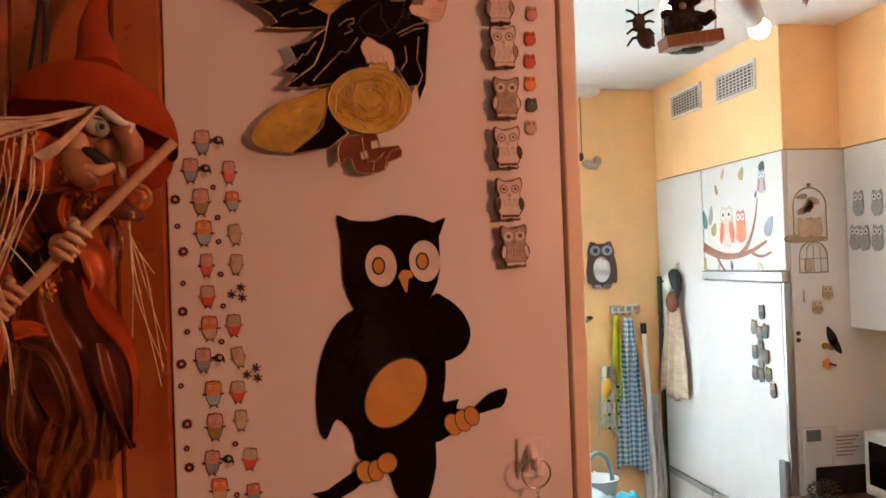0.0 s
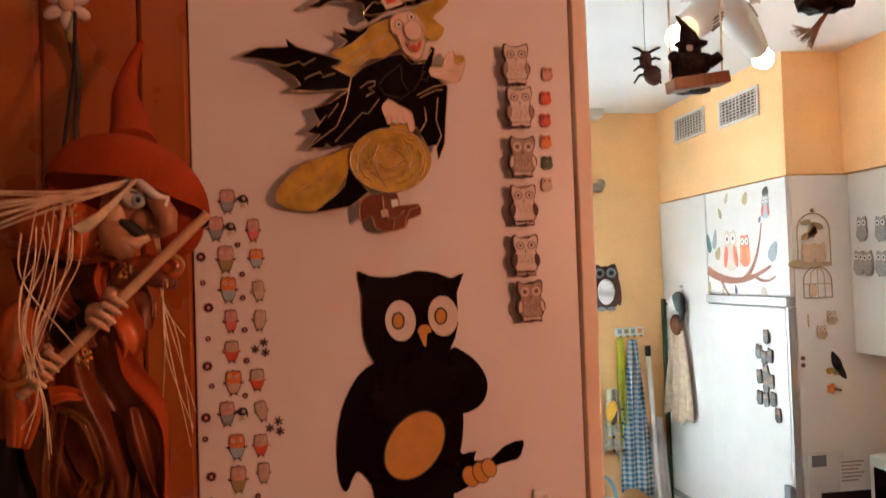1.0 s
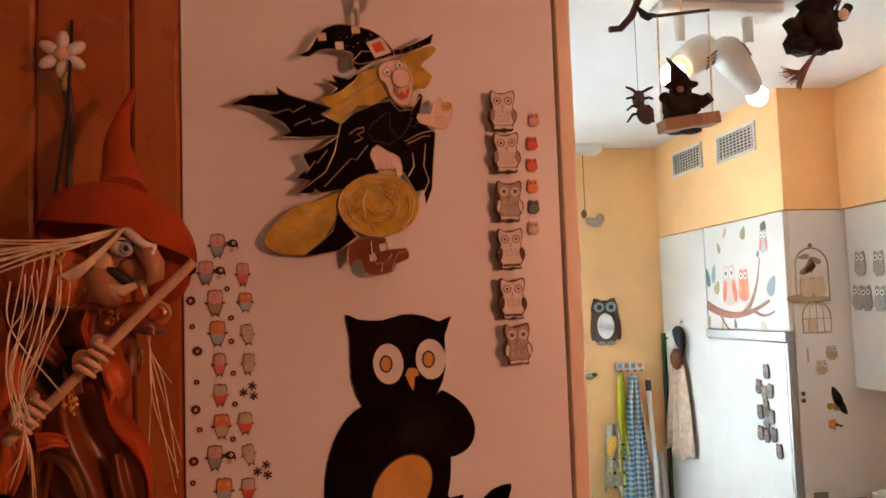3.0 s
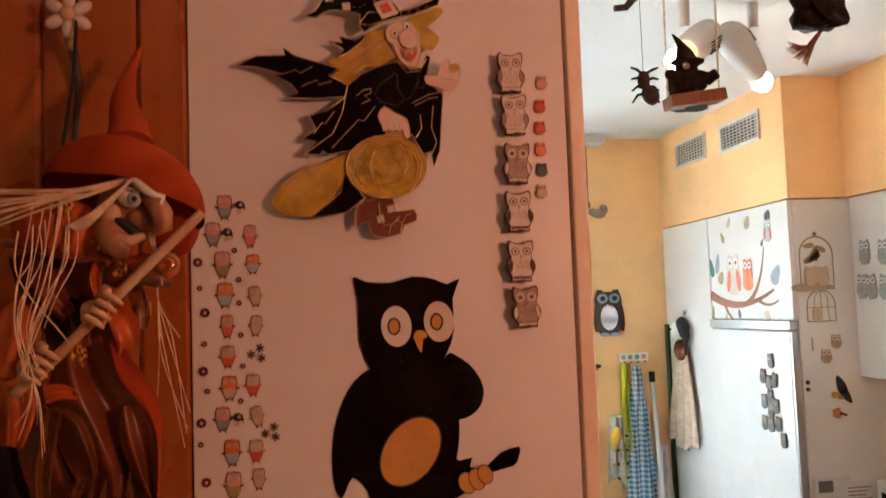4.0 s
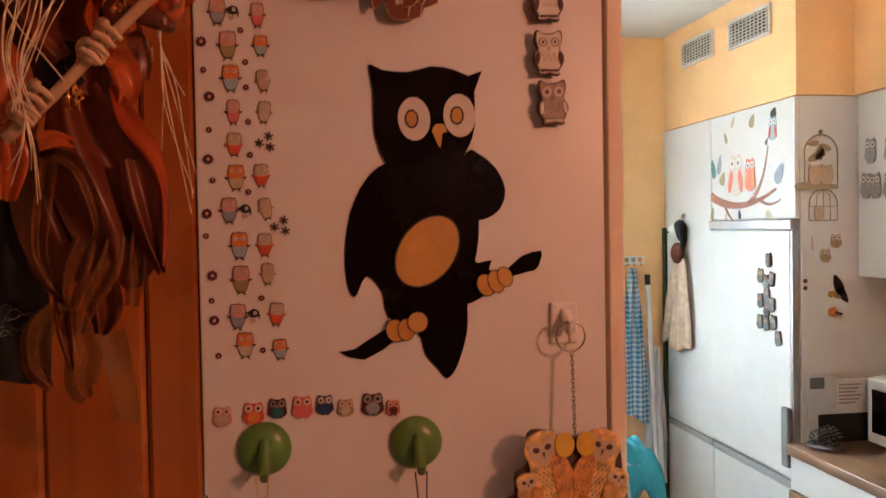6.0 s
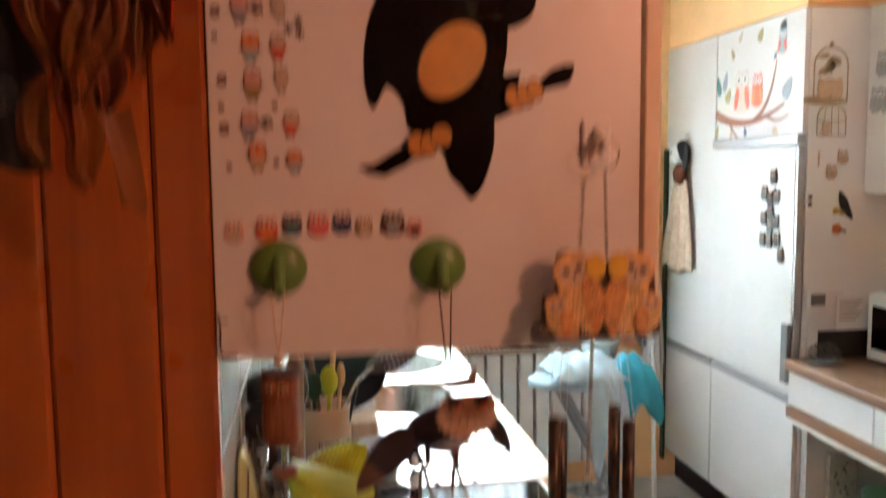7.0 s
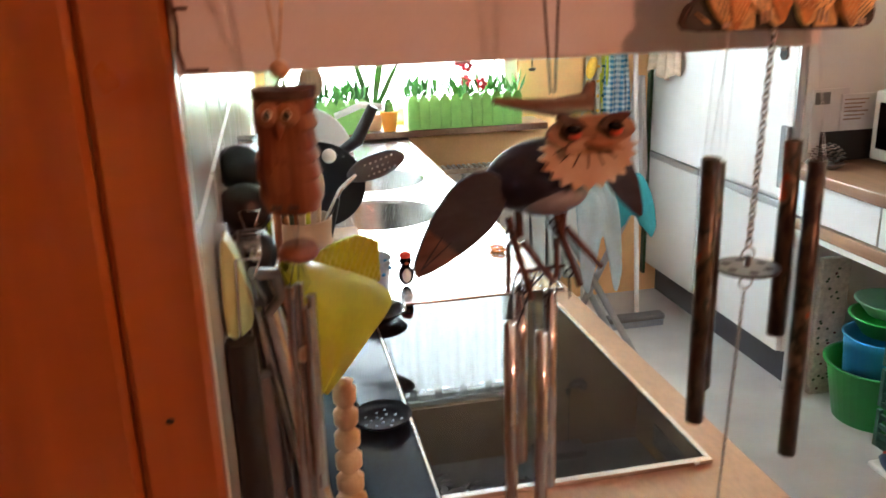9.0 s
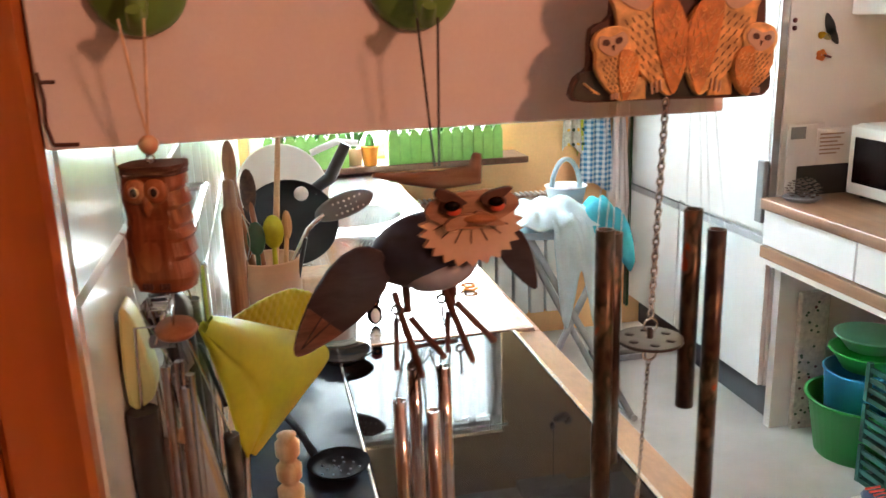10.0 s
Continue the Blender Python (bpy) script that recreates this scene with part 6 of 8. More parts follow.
    for k in range(6):
        strand([(396 - 3 * k, 128 + k, 0.842), (335 - 2 * k, 180 + 5 * k, 0.840), (262, 238 + 6 * k, 0.840), (188 + 6 * k, 276 + 4 * k, 0.842)], 0.0011)
    for k in range(13):
        a0, b0 = rnd.uniform(70, 190), rnd.uniform(170, 280)
        a1 = a0 - rnd.uniform(0, 40)
        strand([(a0, b0, 0.846), (a0 - 6 + rnd.uniform(-14, 14), b0 + 110, 0.846), (a1 - 30, 480 + rnd.uniform(-30, 40), 0.842), (mix(a1 - 70, 60, 0.5), 620 + rnd.uniform(-30, 30), 0.840), (60 + rnd.uniform(-30, 34), 735 + rnd.uniform(-20, 20), 0.838)], rnd.uniform(0.00035, 0.0007))
    for e in ((30, 945), (112, 985), (104, 1000), (88, 900), (20, 900)):
        strand([(75, 760, 0.838), (mix(75, e[0], 0.4) + 8, 840, 0.842), (e[0], e[1], 0.848)], 0.0006)
    strand([(220, 270, 0.846), (208, 390, 0.844), (150, 500, 0.842), (110, 600, 0.840)], 0.0005)
    strand([(30, 290, 0.846), (20, 400, 0.846), (60, 490, 0.844), (150, 600, 0.844), (190, 650, 0.846)], 0.0007)
    for e in ((562, 945, 560, 640), (556, 990, 500, 660), (575, 880, 520, 620), (468, 850, 476, 660), (545, 640, 500, 560), (565, 930, 490, 700), (500, 700, 470, 600)):
        strand([(470 + rnd.uniform(-8, 8), 440, 0.862), (474, 520, 0.866), (e[2] * 0.5 + 240, e[3], 0.874), (e[0], e[1], 0.890)], 0.0006)
    for k in range(3):
        strand([(448 + 8 * k, 300, 0.846), (452 + 6 * k, 330, 0.846), (462 + 4 * k, 362, 0.848)], 0.0009)
    # crumpled gold foil and silver tinsel
    s.use(FOIL)
    for a0, b0, w, h, n, y in ((160, 215, 50, 42, 9, 0.8485), (130, 315, 46, 26, 7, 0.8525), (215, 690, 30, 40, 7, 0.850), (352, 418, 26, 26, 6, 0.8485), (40, 808, 10, 16, 4, 0.850), (445, 540, 8, 34, 4, 0.862), (205, 375, 40, 8, 6, 0.849), (482, 462, 10, 14, 3, 0.848), (275, 320, 18, 30, 4, 0.854)):
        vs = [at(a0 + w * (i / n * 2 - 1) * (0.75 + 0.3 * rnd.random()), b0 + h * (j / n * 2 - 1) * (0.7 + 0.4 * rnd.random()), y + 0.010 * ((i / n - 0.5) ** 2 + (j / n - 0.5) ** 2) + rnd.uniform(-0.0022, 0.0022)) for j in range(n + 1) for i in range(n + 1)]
        m = n + 1
        s.add(vs, [(j * m + i, j * m + i + 1, (j + 1) * m + i + 1, (j + 1) * m + i) for j in range(n) for i in range(n) if rnd.random() < 0.62])
    s.use(CHROME)
    for k in range(22):
        p = at(rnd.uniform(0, 95), rnd.uniform(1240, 1330), rnd.uniform(0.896, 0.902))
        q = p + Vector((rnd.uniform(-0.009, 0.009), -0.002, rnd.uniform(-0.004, 0.004)))
        s.tube([p, (p + q) / 2 + Vector((0, 0, rnd.uniform(-0.003, 0.003))), q], 0.00022, 4)
    s.use(BLACK_CLOTH).tube([at(150, 160, 0.90), (-0.075, 0.95, 1.93), (-0.085, 0.998, 2.02)], 0.0015, 6)
    return tagged(s.made("hanging_doll"), "hanging cloth doll in red and brown with raffia hair", "doll")


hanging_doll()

fl = thing("flower_ornament", (-0.087, 0.980, 1.986), "white petalled flower ornament on a dark stem", "flower")
# white petals; the shade on them is put into the cream colour
for k in range(6):
    a = math.tau * k / 6 + 0.5
    Shape(CREAM_PRINT).ball((0.0115 * math.cos(a), -0.001, 0.0115 * math.sin(a)), (0.0085, 0.0040, 0.0050), 14, ry(-math.degrees(a))).made("petal", fl, "white petal toned to cream for its shade")
Shape(CREAM).ball((0, -0.004, 0), (0.0058, 0.004, 0.0058), 14).made("centre", fl, "cream centre")
Shape(OLIVE).ball((0.0005, 0.003, -0.0215), (0.0045, 0.0045, 0.0065), 12).made("calyx", fl, "pale green calyx")
Shape(DARK_TWIG).tube([(0.001, 0.006, -0.024), (0.004, 0.012, -0.05), (0.0, 0.016, -0.09), (0.002, 0.017, -0.13)], [0.004, 0.003, 0.0025, 0.003], 8).made("stem", fl, "dark stem")

# ---- things on the fridge and the cupboards ----
def facing_west(name, y, z, label, category, group="", x=1.7698):
    t = thing(name, (x, y, z), label, category, group)
    t.matrix_basis = pose(x, y, z, 0, 0, -90)
    return t


# branch decal: its own axis runs to the right along the fridge front
dec = facing_west("branch_decal", 3.42, 1.80, "wall decal of owls on a brown branch with coloured leaves", "decal")
def bough(pts, r0, r1):
    n = len(pts)
    up, lo = [], []
    for i, (x, z) in enumerate(pts):
        a, b = pts[max(i - 1, 0)], pts[min(i + 1, n - 1)]
        d = Vector((b[0] - a[0], b[1] - a[1])).normalized()
        r = mix(r0, r1, i / (n - 1))
        up.append((x - d.y * r, z + d.x * r))
        lo.append((x + d.y * r, z - d.x * r))
    return up + lo[::-1]


def curve2(p, q, r, n=10):
    return [((1 - t) ** 2 * p[0] + 2 * t * (1 - t) * q[0] + t * t * r[0], (1 - t) ** 2 * p[1] + 2 * t * (1 - t) * q[1] + t * t * r[1]) for t in (i / n for i in range(n + 1))]


for p, q, r, a, b in (((-0.29, -0.045), (-0.05, -0.14), (0.22, -0.035), 0.019, 0.005), ((0.02, -0.085), (0.13, -0.04), (0.165, 0.13), 0.012, 0.003), ((-0.17, -0.09), (-0.12, -0.16), (-0.06, -0.16), 0.007, 0.002), ((0.10, -0.07), (0.17, -0.11), (0.25, -0.075), 0.007, 0.003)):
    Shape(BARK).plate(bough(curve2(p, q, r), a, b), -0.0008, 0).made("branch", dec, "brown branch")
for x, z, l, w, a, m in ((-0.27, 0.07, 0.085, 0.035, 105, TEAL), (-0.215, 0.085, 0.085, 0.033, 75, SLATE), (-0.19, 0.025, 0.06, 0.04, 60, OLIVE), (-0.28, -0.12, 0.06, 0.025, 75, OLIVE), (-0.16, -0.14, 0.05, 0.02, 85, SAND), (0.24, 0.02, 0.085, 0.05, 55, SLATE), (0.17, -0.14, 0.06, 0.03, -50, SAND), (0.05, 0.235, 0.055, 0.036, 65, OLIVE), (-0.10, 0.25, 0.05, 0.022, 60, SAND), (-0.16, 0.19, 0.05, 0.022, 115, OLIVE), (0.205, 0.245, 0.045, 0.04, 60, INK), (0.155, 0.145, 0.03, 0.015, 60, NAVY), (-0.05, -0.125, 0.04, 0.02, 100, NAVY)):
    Shape(m).plate(leaf_outline(x, z, l, w, a), -0.0009, -0.0001).made("leaf", dec, "coloured leaf")
for x, z, w, h, body, wing_m in ((-0.08, 0.035, 0.11, 0.17, CREAM_PRINT, SCARLET), (0.035, 0.03, 0.075, 0.13, SCARLET, TANGERINE), (0.20, 0.19, 0.055, 0.09, SKY, SCARLET)):
    Shape(body).plate([(x + a, z + b) for a, b in owl_outline(w, h, 0.08)], -0.0016, -0.001).made("owl", dec, "printed owl")
    for k in (-1, 1):
        e = Shape(WHITE_PLASTIC).oval(x + k * w * 0.22, z + h * 0.27, w * 0.20, w * 0.20, -0.0022, -0.0016, 16).made("eye", dec)
        Shape(INK).oval(x + k * w * 0.22, z + h * 0.27, w * 0.07, w * 0.07, -0.0026, -0.0022, 10).made("pupil", e)
        Shape(wing_m).oval(x + k * w * 0.36, z - h * 0.16, w * 0.14, h * 0.27, -0.0022, -0.0016, 14, k * 12).made("wing", dec)

# magnets
MAG = "owl magnets on the fridge"
m0 = flat_owl("owl_magnet", 0.038, 0.054, 0.006, "small brown and grey owl magnet on the fridge", "magnet", MAG, DARK_TWIG, INK, DRIFTWOOD, wing=INK)
spots = ((3.225, 1.50), (3.285, 1.44), (3.205, 1.43), (3.245, 1.42), (3.24, 1.365), (3.285, 1.345), (3.205, 1.335), (3.24, 1.315), (3.29, 1.265), (3.245, 1.262), (3.165, 1.215), (3.195, 1.27))
for i, (y, z) in enumerate(spots):
    m = pose(1.7555, y, z, 0, (-6, 4, 9, 0, -4)[i % 5], -90)
    if i == 0:
        m0.matrix_basis = m
    else:
        copy_thing(m0, m)

# towel with a bird's head
tw = facing_west("hanging_towel", 3.99, 1.46, "beige terry towel hanging under a stuffed bird head", "towel")
def towel(u, v):
    w = mix(0.15, 0.055, v ** 1.5)
    return ((u - 0.5) * 2 * w - 0.03 * (1 - v), -0.02 - 0.020 * math.sin(u * 22) * (1 - 0.5 * v), mix(-0.40, 0.02, v) + 0.02 * (1 - v) * math.sin(u * 9))


Shape(TOWEL_BEIGE).sheet(towel, 40, 16).made("cloth", tw, solid=0.004)
Shape(PLUSH).ball((0, -0.03, 0.045), (0.050, 0.025, 0.050), 16).made("collar", tw, "brown plush body")
Shape(WHITE_PLASTIC).ball((-0.01, -0.035, 0.135), (0.040, 0.03, 0.045), 16).made("head", tw, "white face")
s = Shape(BLACK_CLOTH).ball((0.012, -0.022, 0.150), (0.045, 0.03, 0.050), 16)
s.tube([(0.05, -0.03, 0.16), (0.065, -0.03, 0.11), (0.055, -0.03, 0.06)], [0.02, 0.018, 0.008], 10)
s.made("hood", tw, "black plush hood")
Shape(INK).ball((-0.015, -0.066, 0.142), 0.006, 8).made("eye", tw)
Shape(WHITE_PLASTIC).lathe([(0, 0), (0.014, 0), (0.012, 0.01), (0, 0.012)], (0.0, 0.0, 0.215), 14, rx(90)).made("hook", tw)
kn = facing_west("door_knob_hook", 3.965, 1.68, "small white adhesive hook on the cupboard door", "hook")
Shape(WHITE_PLASTIC).box((-0.008, -0.003, -0.015), (0.008, 0, 0.015)).made("plate", kn, bevel=0.002)
Shape(GREY_ALU).tube([(0, -0.002, 0), (0, -0.012, -0.006), (0, -0.014, 0.002)], 0.003, 6).made("peg", kn)

# side of the fridge cupboard
WIRE = mat("cream_wire", (0.42, 0.30, 0.17), 0.5, vary=0.2)
cg = thing("birdcage_ornament", (1.868, 3.0795, 1.76), "cream bird ornament in a wire cage outline", "ornament")
arch = lambda w, h: [(-w, -0.004, 0)] + [(w * math.cos(math.pi - a), -0.004, h - w + w * math.sin(a)) for a in (math.pi * i / 14 for i in range(15))] + [(w, -0.004, 0), (-w, -0.004, 0)]
Shape(WIRE).tube(arch(0.064, 0.19), 0.0025, 6, False).made("cage_wire", cg)
for k in range(7):
    Shape(WIRE).plate(leaf_outline(-0.03 + 0.016 * (k % 4), 0.11 + 0.012 * (k % 5), 0.045, 0.018, 40 + 37 * k), -0.006, -0.003).made("leaf", cg)
for x in (-0.025, 0.02):
    Shape(CREAM).plate([(x + a, 0.048 + b) for a, b in owl_outline(0.05, 0.07)], -0.009, -0.003).made("bird", cg, "cream bird shape")
Shape(WIRE).plate(leaf_outline(-0.02, 0.008, 0.17, 0.028, 0), -0.008, -0.002).made("perch", cg)
Shape(WIRE).ball((0, -0.003, 0.20), 0.008, 8).made("hanger", cg)
cg = thing("birdcage_ornament", (1.876, 3.0795, 1.645), "thin wire cage outline with a small owl inside", "ornament")
Shape(WIRE).tube(arch(0.055, 0.112), 0.002, 6, False).made("cage_wire", cg)
for x in (-0.028, 0.0, 0.028):
    Shape(WIRE).tube([(x, -0.004, 0), (x * 0.9, -0.004, 0.09), (0, -0.004, 0.112)], 0.0013, 5).made("bar", cg)
Shape(WIRE).tube([(-0.053, -0.004, 0.05), (0.053, -0.004, 0.05)], 0.0013, 5).made("bar", cg)
Shape(CREAM).plate([(-0.02 + a, 0.026 + b) for a, b in owl_outline(0.030, 0.046)], -0.007, -0.002).made("owl", cg)
t = flat_owl("wooden_owl", 0.040, 0.050, 0.004, "small beige wooden owl on the fridge side", "ornament", "beige owls on the fridge side", CREAM, WIRE, CREAM_PRINT, wing=WIRE)
t.matrix_basis = pose(1.926, 3.0795, 1.571)
copy_thing(t, pose(1.884, 3.0795, 1.520))
copy_thing(t, pose(1.832, 3.0795, 1.565, 0, 0, 55))
for z in (1.430, 1.405):
    t = thing("round_magnet", (1.806, 3.0795, z), "small dark round magnet on the white side", "magnet", "dark round magnets")
    Shape(MAROON).lathe([(0.008, 0), (0.008, 0.004), (0, 0.005)], (0, 0, 0), 14, rx(90)).made("disc", t)
bt = thing("butterfly_magnet", (1.925, 3.0795, 1.385), "dark butterfly magnet with a yellow spot", "magnet")
for x, z, l, w, a, m in ((0.008, 0.030, 0.075, 0.034, 112, INK), (0.026, -0.008, 0.07, 0.030, -55, INK), (-0.016, -0.004, 0.030, 0.022, 20, AMBER), (0.006, -0.012, 0.030, 0.02, -30, OLIVE)):
    Shape(m).plate(leaf_outline(x, z, l, w, a), -0.004, -0.001).made("wing", bt)
ft = thing("flower_magnet", (1.912, 3.0795, 1.316), "orange and brown flower magnet", "magnet")
for k in range(5):
    a = math.tau * k / 5
    Shape(TANGERINE).oval(0.011 * math.cos(a), 0.011 * math.sin(a), 0.009, 0.009, -0.004, -0.001, 10).made("petal", ft)
Shape(MAROON).tube([(0.008, -0.004, 0), (0.035, -0.004, -0.008)], 0.004, 6).made("stem", ft)
# owls on the wall cupboard door
t = flat_owl("silver_owl", 0.056, 0.088, 0.004, "silver grey glitter owl on the cupboard door", "ornament", "silver owls on the cupboard", SILVER, SILVER, WHITE_LAMINATE, wing=GREY_ALU)
for i, (y, z) in enumerate(((3.000, 1.885), (3.025, 1.765), (2.975, 1.762), (2.90, 1.88), (2.905, 1.76))):
    m = pose(2.0095, y, z, 0, (0, 3, -4)[i % 3], -90)
    if i:
        copy_thing(t, m)
    else:
        t.matrix_basis = m

# ---- on the far worktop ----
pl = thing("newspaper_stand", (0, 0, 0.853), "printed papers propped against the fridge cupboard", "paper")
Shape(PAPER).box((1.795, 3.052, 0.004), (1.93, 3.057, 0.245)).made("sheet", pl, "white printed sheet")
Shape(PAPER).box((1.90, 3.043, 0.004), (2.045, 3.048, 0.225)).made("sheet", pl, "white printed sheet")
Shape(INK).box((1.83, 3.0395, 0.004), (2.03, 3.0425, 0.105)).made("sheet", pl, "dark photo page")
for k in range(6):
    Shape(GREY_PRINT).box((1.91, 3.0415, 0.205 - k * 0.013), (2.00 - 0.012 * (k % 3), 3.0425, 0.210 - k * 0.013)).made("text_bar", pl)
Shape(GREY_PLASTIC).box((1.805, 3.050, 0.195), (1.86, 3.0515, 0.235)).made("photo", pl)
pc = thing("pine_cone_dish", (1.82, 2.99, 0.853), "brown pine cones piled on a glass dish", "pine cones")
Shape(GREY_PLASTIC).lathe([(0, 0.002), (0.05, 0.002), (0.062, 0.012), (0.060, 0.014), (0.045, 0.006), (0, 0.006)], (0, 0, 0), 24).made("dish", pc)
rnd = random.Random(3)
for cx, cy in ((-0.022, -0.01), (0.024, 0.012), (0.0, -0.035)):
    s = Shape(CONE)
    for k in range(46):
        a, h = k * 2.4, k / 46
        r = 0.027 * math.sin(math.pi * (0.12 + 0.85 * h)) + 0.004
        p = Vector((cx + r * math.cos(a), cy + r * math.sin(a), 0.016 + 0.055 * h))
        q = p + Vector((math.cos(a), math.sin(a), 0.25)) * 0.011
        d = Vector((-math.sin(a), math.cos(a), 0)) * 0.006
        s.add([p - d, p + d, q + d * 0.7, q - d * 0.7, p + Vector((0, 0, 0.004))], [(0, 1, 2, 3), (0, 3, 4), (1, 4, 2), (2, 4, 3)])
    s.made("pine_cone", pc)
mw = thing("microwave", (0, 0, 0.853), "white microwave oven with a dark glass door", "microwave")
Shape(WHITE_PLASTIC).box((2.0, 2.52, 0.012), (2.33, 2.995, 0.245)).made("body", mw, bevel=0.012)
mdoor = Shape(WHITE_PLASTIC).box((1.982, 2.63, 0.016), (1.999, 2.99, 0.241)).made("door", mw, bevel=0.007)
Shape(BLACK_GLOSS).box((1.979, 2.66, 0.055), (1.9815, 2.962, 0.205)).made("door_glass", mdoor, "black door glass", bevel=0.001)
Shape(GREY_PLASTIC).box((1.985, 2.525, 0.02), (1.9995, 2.625, 0.238)).made("control_panel", mw, bevel=0.003)
for k in range(2):
    Shape(WHITE_PLASTIC).lathe([(0.02, 0), (0.018, 0.014), (0, 0.015)], (1.985, 2.575, 0.09 + 0.09 * k), 18, ry(-90)).made("knob", mw)
for x, y in ((2.03, 2.55), (2.03, 2.96), (2.30, 2.55), (2.30, 2.96)):
    Shape(BLACK).lathe([(0.012, 0), (0.012, 0.013), (0, 0.013)], (x, y, 0), 10).made("foot", mw)

# ---- under the far worktop ----
def bucket(name, x, y, z, r0, r1, h, material, label, lip=0.006):
    t = thing(name, (x, y, z), label, name.split("_")[-1])
    Shape(material).lathe([(0, 0.002), (r0, 0), (r1, h), (r1 + lip, h + 0.002), (r1 + lip, h + 0.007), (r1 - 0.002, h + 0.006), (r0 - 0.004, 0.006), (0, 0.006)], (0, 0, 0), 36).made("shell", t)
    return t


bucket("washing_tub", 1.985, 2.82, 0.0, 0.13, 0.165, 0.20, TUB_GREEN, "large bright green plastic washing tub on the floor", 0.012)
b = bucket("plastic_bucket", 1.985, 2.82, 0.008, 0.100, 0.120, 0.29, BLUE_PLASTIC, "bright blue plastic bucket standing in the green tub")
Shape(BLUE_PLASTIC).tube([(-0.02 + 0.05 * math.cos(a), -0.121 - 0.010 * math.sin(a), 0.275 + 0.045 * math.sin(a)) for a in (math.pi * i / 10 for i in range(11))], 0.006, 8).made("grip", b)
bucket("green_bowl", 2.0, 2.82, 0.306, 0.08, 0.118, 0.06, TUB_GREEN, "green plastic bowl resting on the blue bucket", 0.008)
bucket("mint_bowl", 2.0, 2.82, 0.374, 0.07, 0.105, 0.045, MINT, "pale mint plastic bowl stacked on top", 0.008)
fb = thing("patterned_board", (1.93, 3.02, 0), "board covered in dotted floral cloth leaning under the worktop", "board")
Shape(FLORAL).box((-0.06, -0.012, 0), (0.055, 0.012, 0.52)).made("board", fb, bevel=0.004)
rnd = random.Random(9)
for k in range(34):
    Shape(BOTTLE if k % 3 else MAROON).oval(rnd.uniform(-0.05, 0.045), rnd.uniform(0.02, 0.5), 0.006, 0.005, -0.0128, -0.0122, 8).made("motif", fb)
cr = thing("folding_crate", (0, 0, 0), "dark green plastic crate with open bars", "crate")
for z0 in (0.0, 0.14, 0.28):
    for k in range(4):
        Shape(DARK_GREEN).box((1.86, 2.24, z0 + k * 0.033), (1.87, 2.66, z0 + k * 0.033 + 0.016)).made("bar", cr)
    for y in (2.24, 2.38, 2.52, 2.645):
        Shape(DARK_GREEN).box((1.857, y, z0), (1.872, y + 0.015, z0 + 0.128)).made("post", cr)
    Shape(DARK_GREEN).box((1.872, 2.24, z0), (2.2, 2.66, z0 + 0.012)).made("base", cr)
sh = thing("shoe", (1.80, 2.44, 0), "dark trainer with red laces on the floor", "shoe")
Shape(NAVY).ball((0, 0, 0.035), (0.045, 0.11, 0.035), 16).made("upper", sh)
Shape(WHITE_PLASTIC).box((-0.045, -0.115, 0), (0.045, 0.115, 0.02)).made("sole", sh, bevel=0.008)
for k in range(4):
    Shape(RED).tube([(-0.025, 0.02 + k * 0.018, 0.066), (0.025, 0.02 + k * 0.018, 0.066)], 0.004, 6).made("lace", sh)

# ---- far wall ----
om = thing("owl_mirror", (1.473, 4.198, 1.69), "owl-shaped wall mirror with a dark painted frame", "mirror")
Shape(DARK_TWIG).plate(owl_outline(0.145, 0.225, 0.14), -0.012, 0).made("frame", om, "mottled dark brown frame", bevel=0.003)
for k in (-1, 1):
    Shape(EDGE_BROWN).oval(k * 0.060, -0.02, 0.016, 0.075, -0.016, -0.011, 18, k * 5).made("wing", om)
    Shape(SLATE).oval(k * 0.030, 0.066, 0.026, 0.024, -0.016, -0.011, 20).made("eye_ring", om)
    Shape(INK).oval(k * 0.030, 0.066, 0.012, 0.012, -0.0185, -0.016, 14).made("pupil", om)
    Shape(SLATE).oval(k * 0.025, -0.108, 0.022, 0.010, -0.018, -0.008, 12).made("foot", om)
Shape(MIRROR).oval(0, -0.025, 0.043, 0.062, -0.0145, -0.0118, 30).made("glass", om, "oval mirror glass")
hr = thing("hook_rail", (1.585, 4.198, 1.466), "white hook rail with printed owls holding cloths", "hook rail")
Shape(WHITE_PLASTIC).box((-0.075, -0.014, -0.020), (0.075, 0, 0.022)).made("plate", hr, bevel=0.004)
for k in range(4):
    x = -0.051 + 0.034 * k
    Shape((SLATE, OLIVE, SLATE, TANGERINE)[k]).plate([(x + a, 0.004 + b) for a, b in owl_outline(0.022, 0.024)], -0.0152, -0.014).made("printed_owl", hr)
    Shape(CHROME).tube([(x, -0.012, -0.016), (x, -0.03, -0.024), (x, -0.034, -0.014)], 0.003, 6).made("hook", hr)


def hanging_cloth(name, x, ztop, zbot, w0, w1, material, label, y=4.15, lean=0.0):
    t = thing(name, (x, y, 0), label, "cloth")
    Shape(material).sheet(lambda u, v: ((u - 0.5) * mix(w1, w0, v ** 1.4) + lean * (1 - v), 0.022 * math.sin(u * 15 + v) * (0.4 + 0.6 * v), mix(zbot, ztop, v) + 0.025 * (1 - v) * math.sin(u * 5)), 30, 22).made("cloth", t, solid=0.003)
    return t


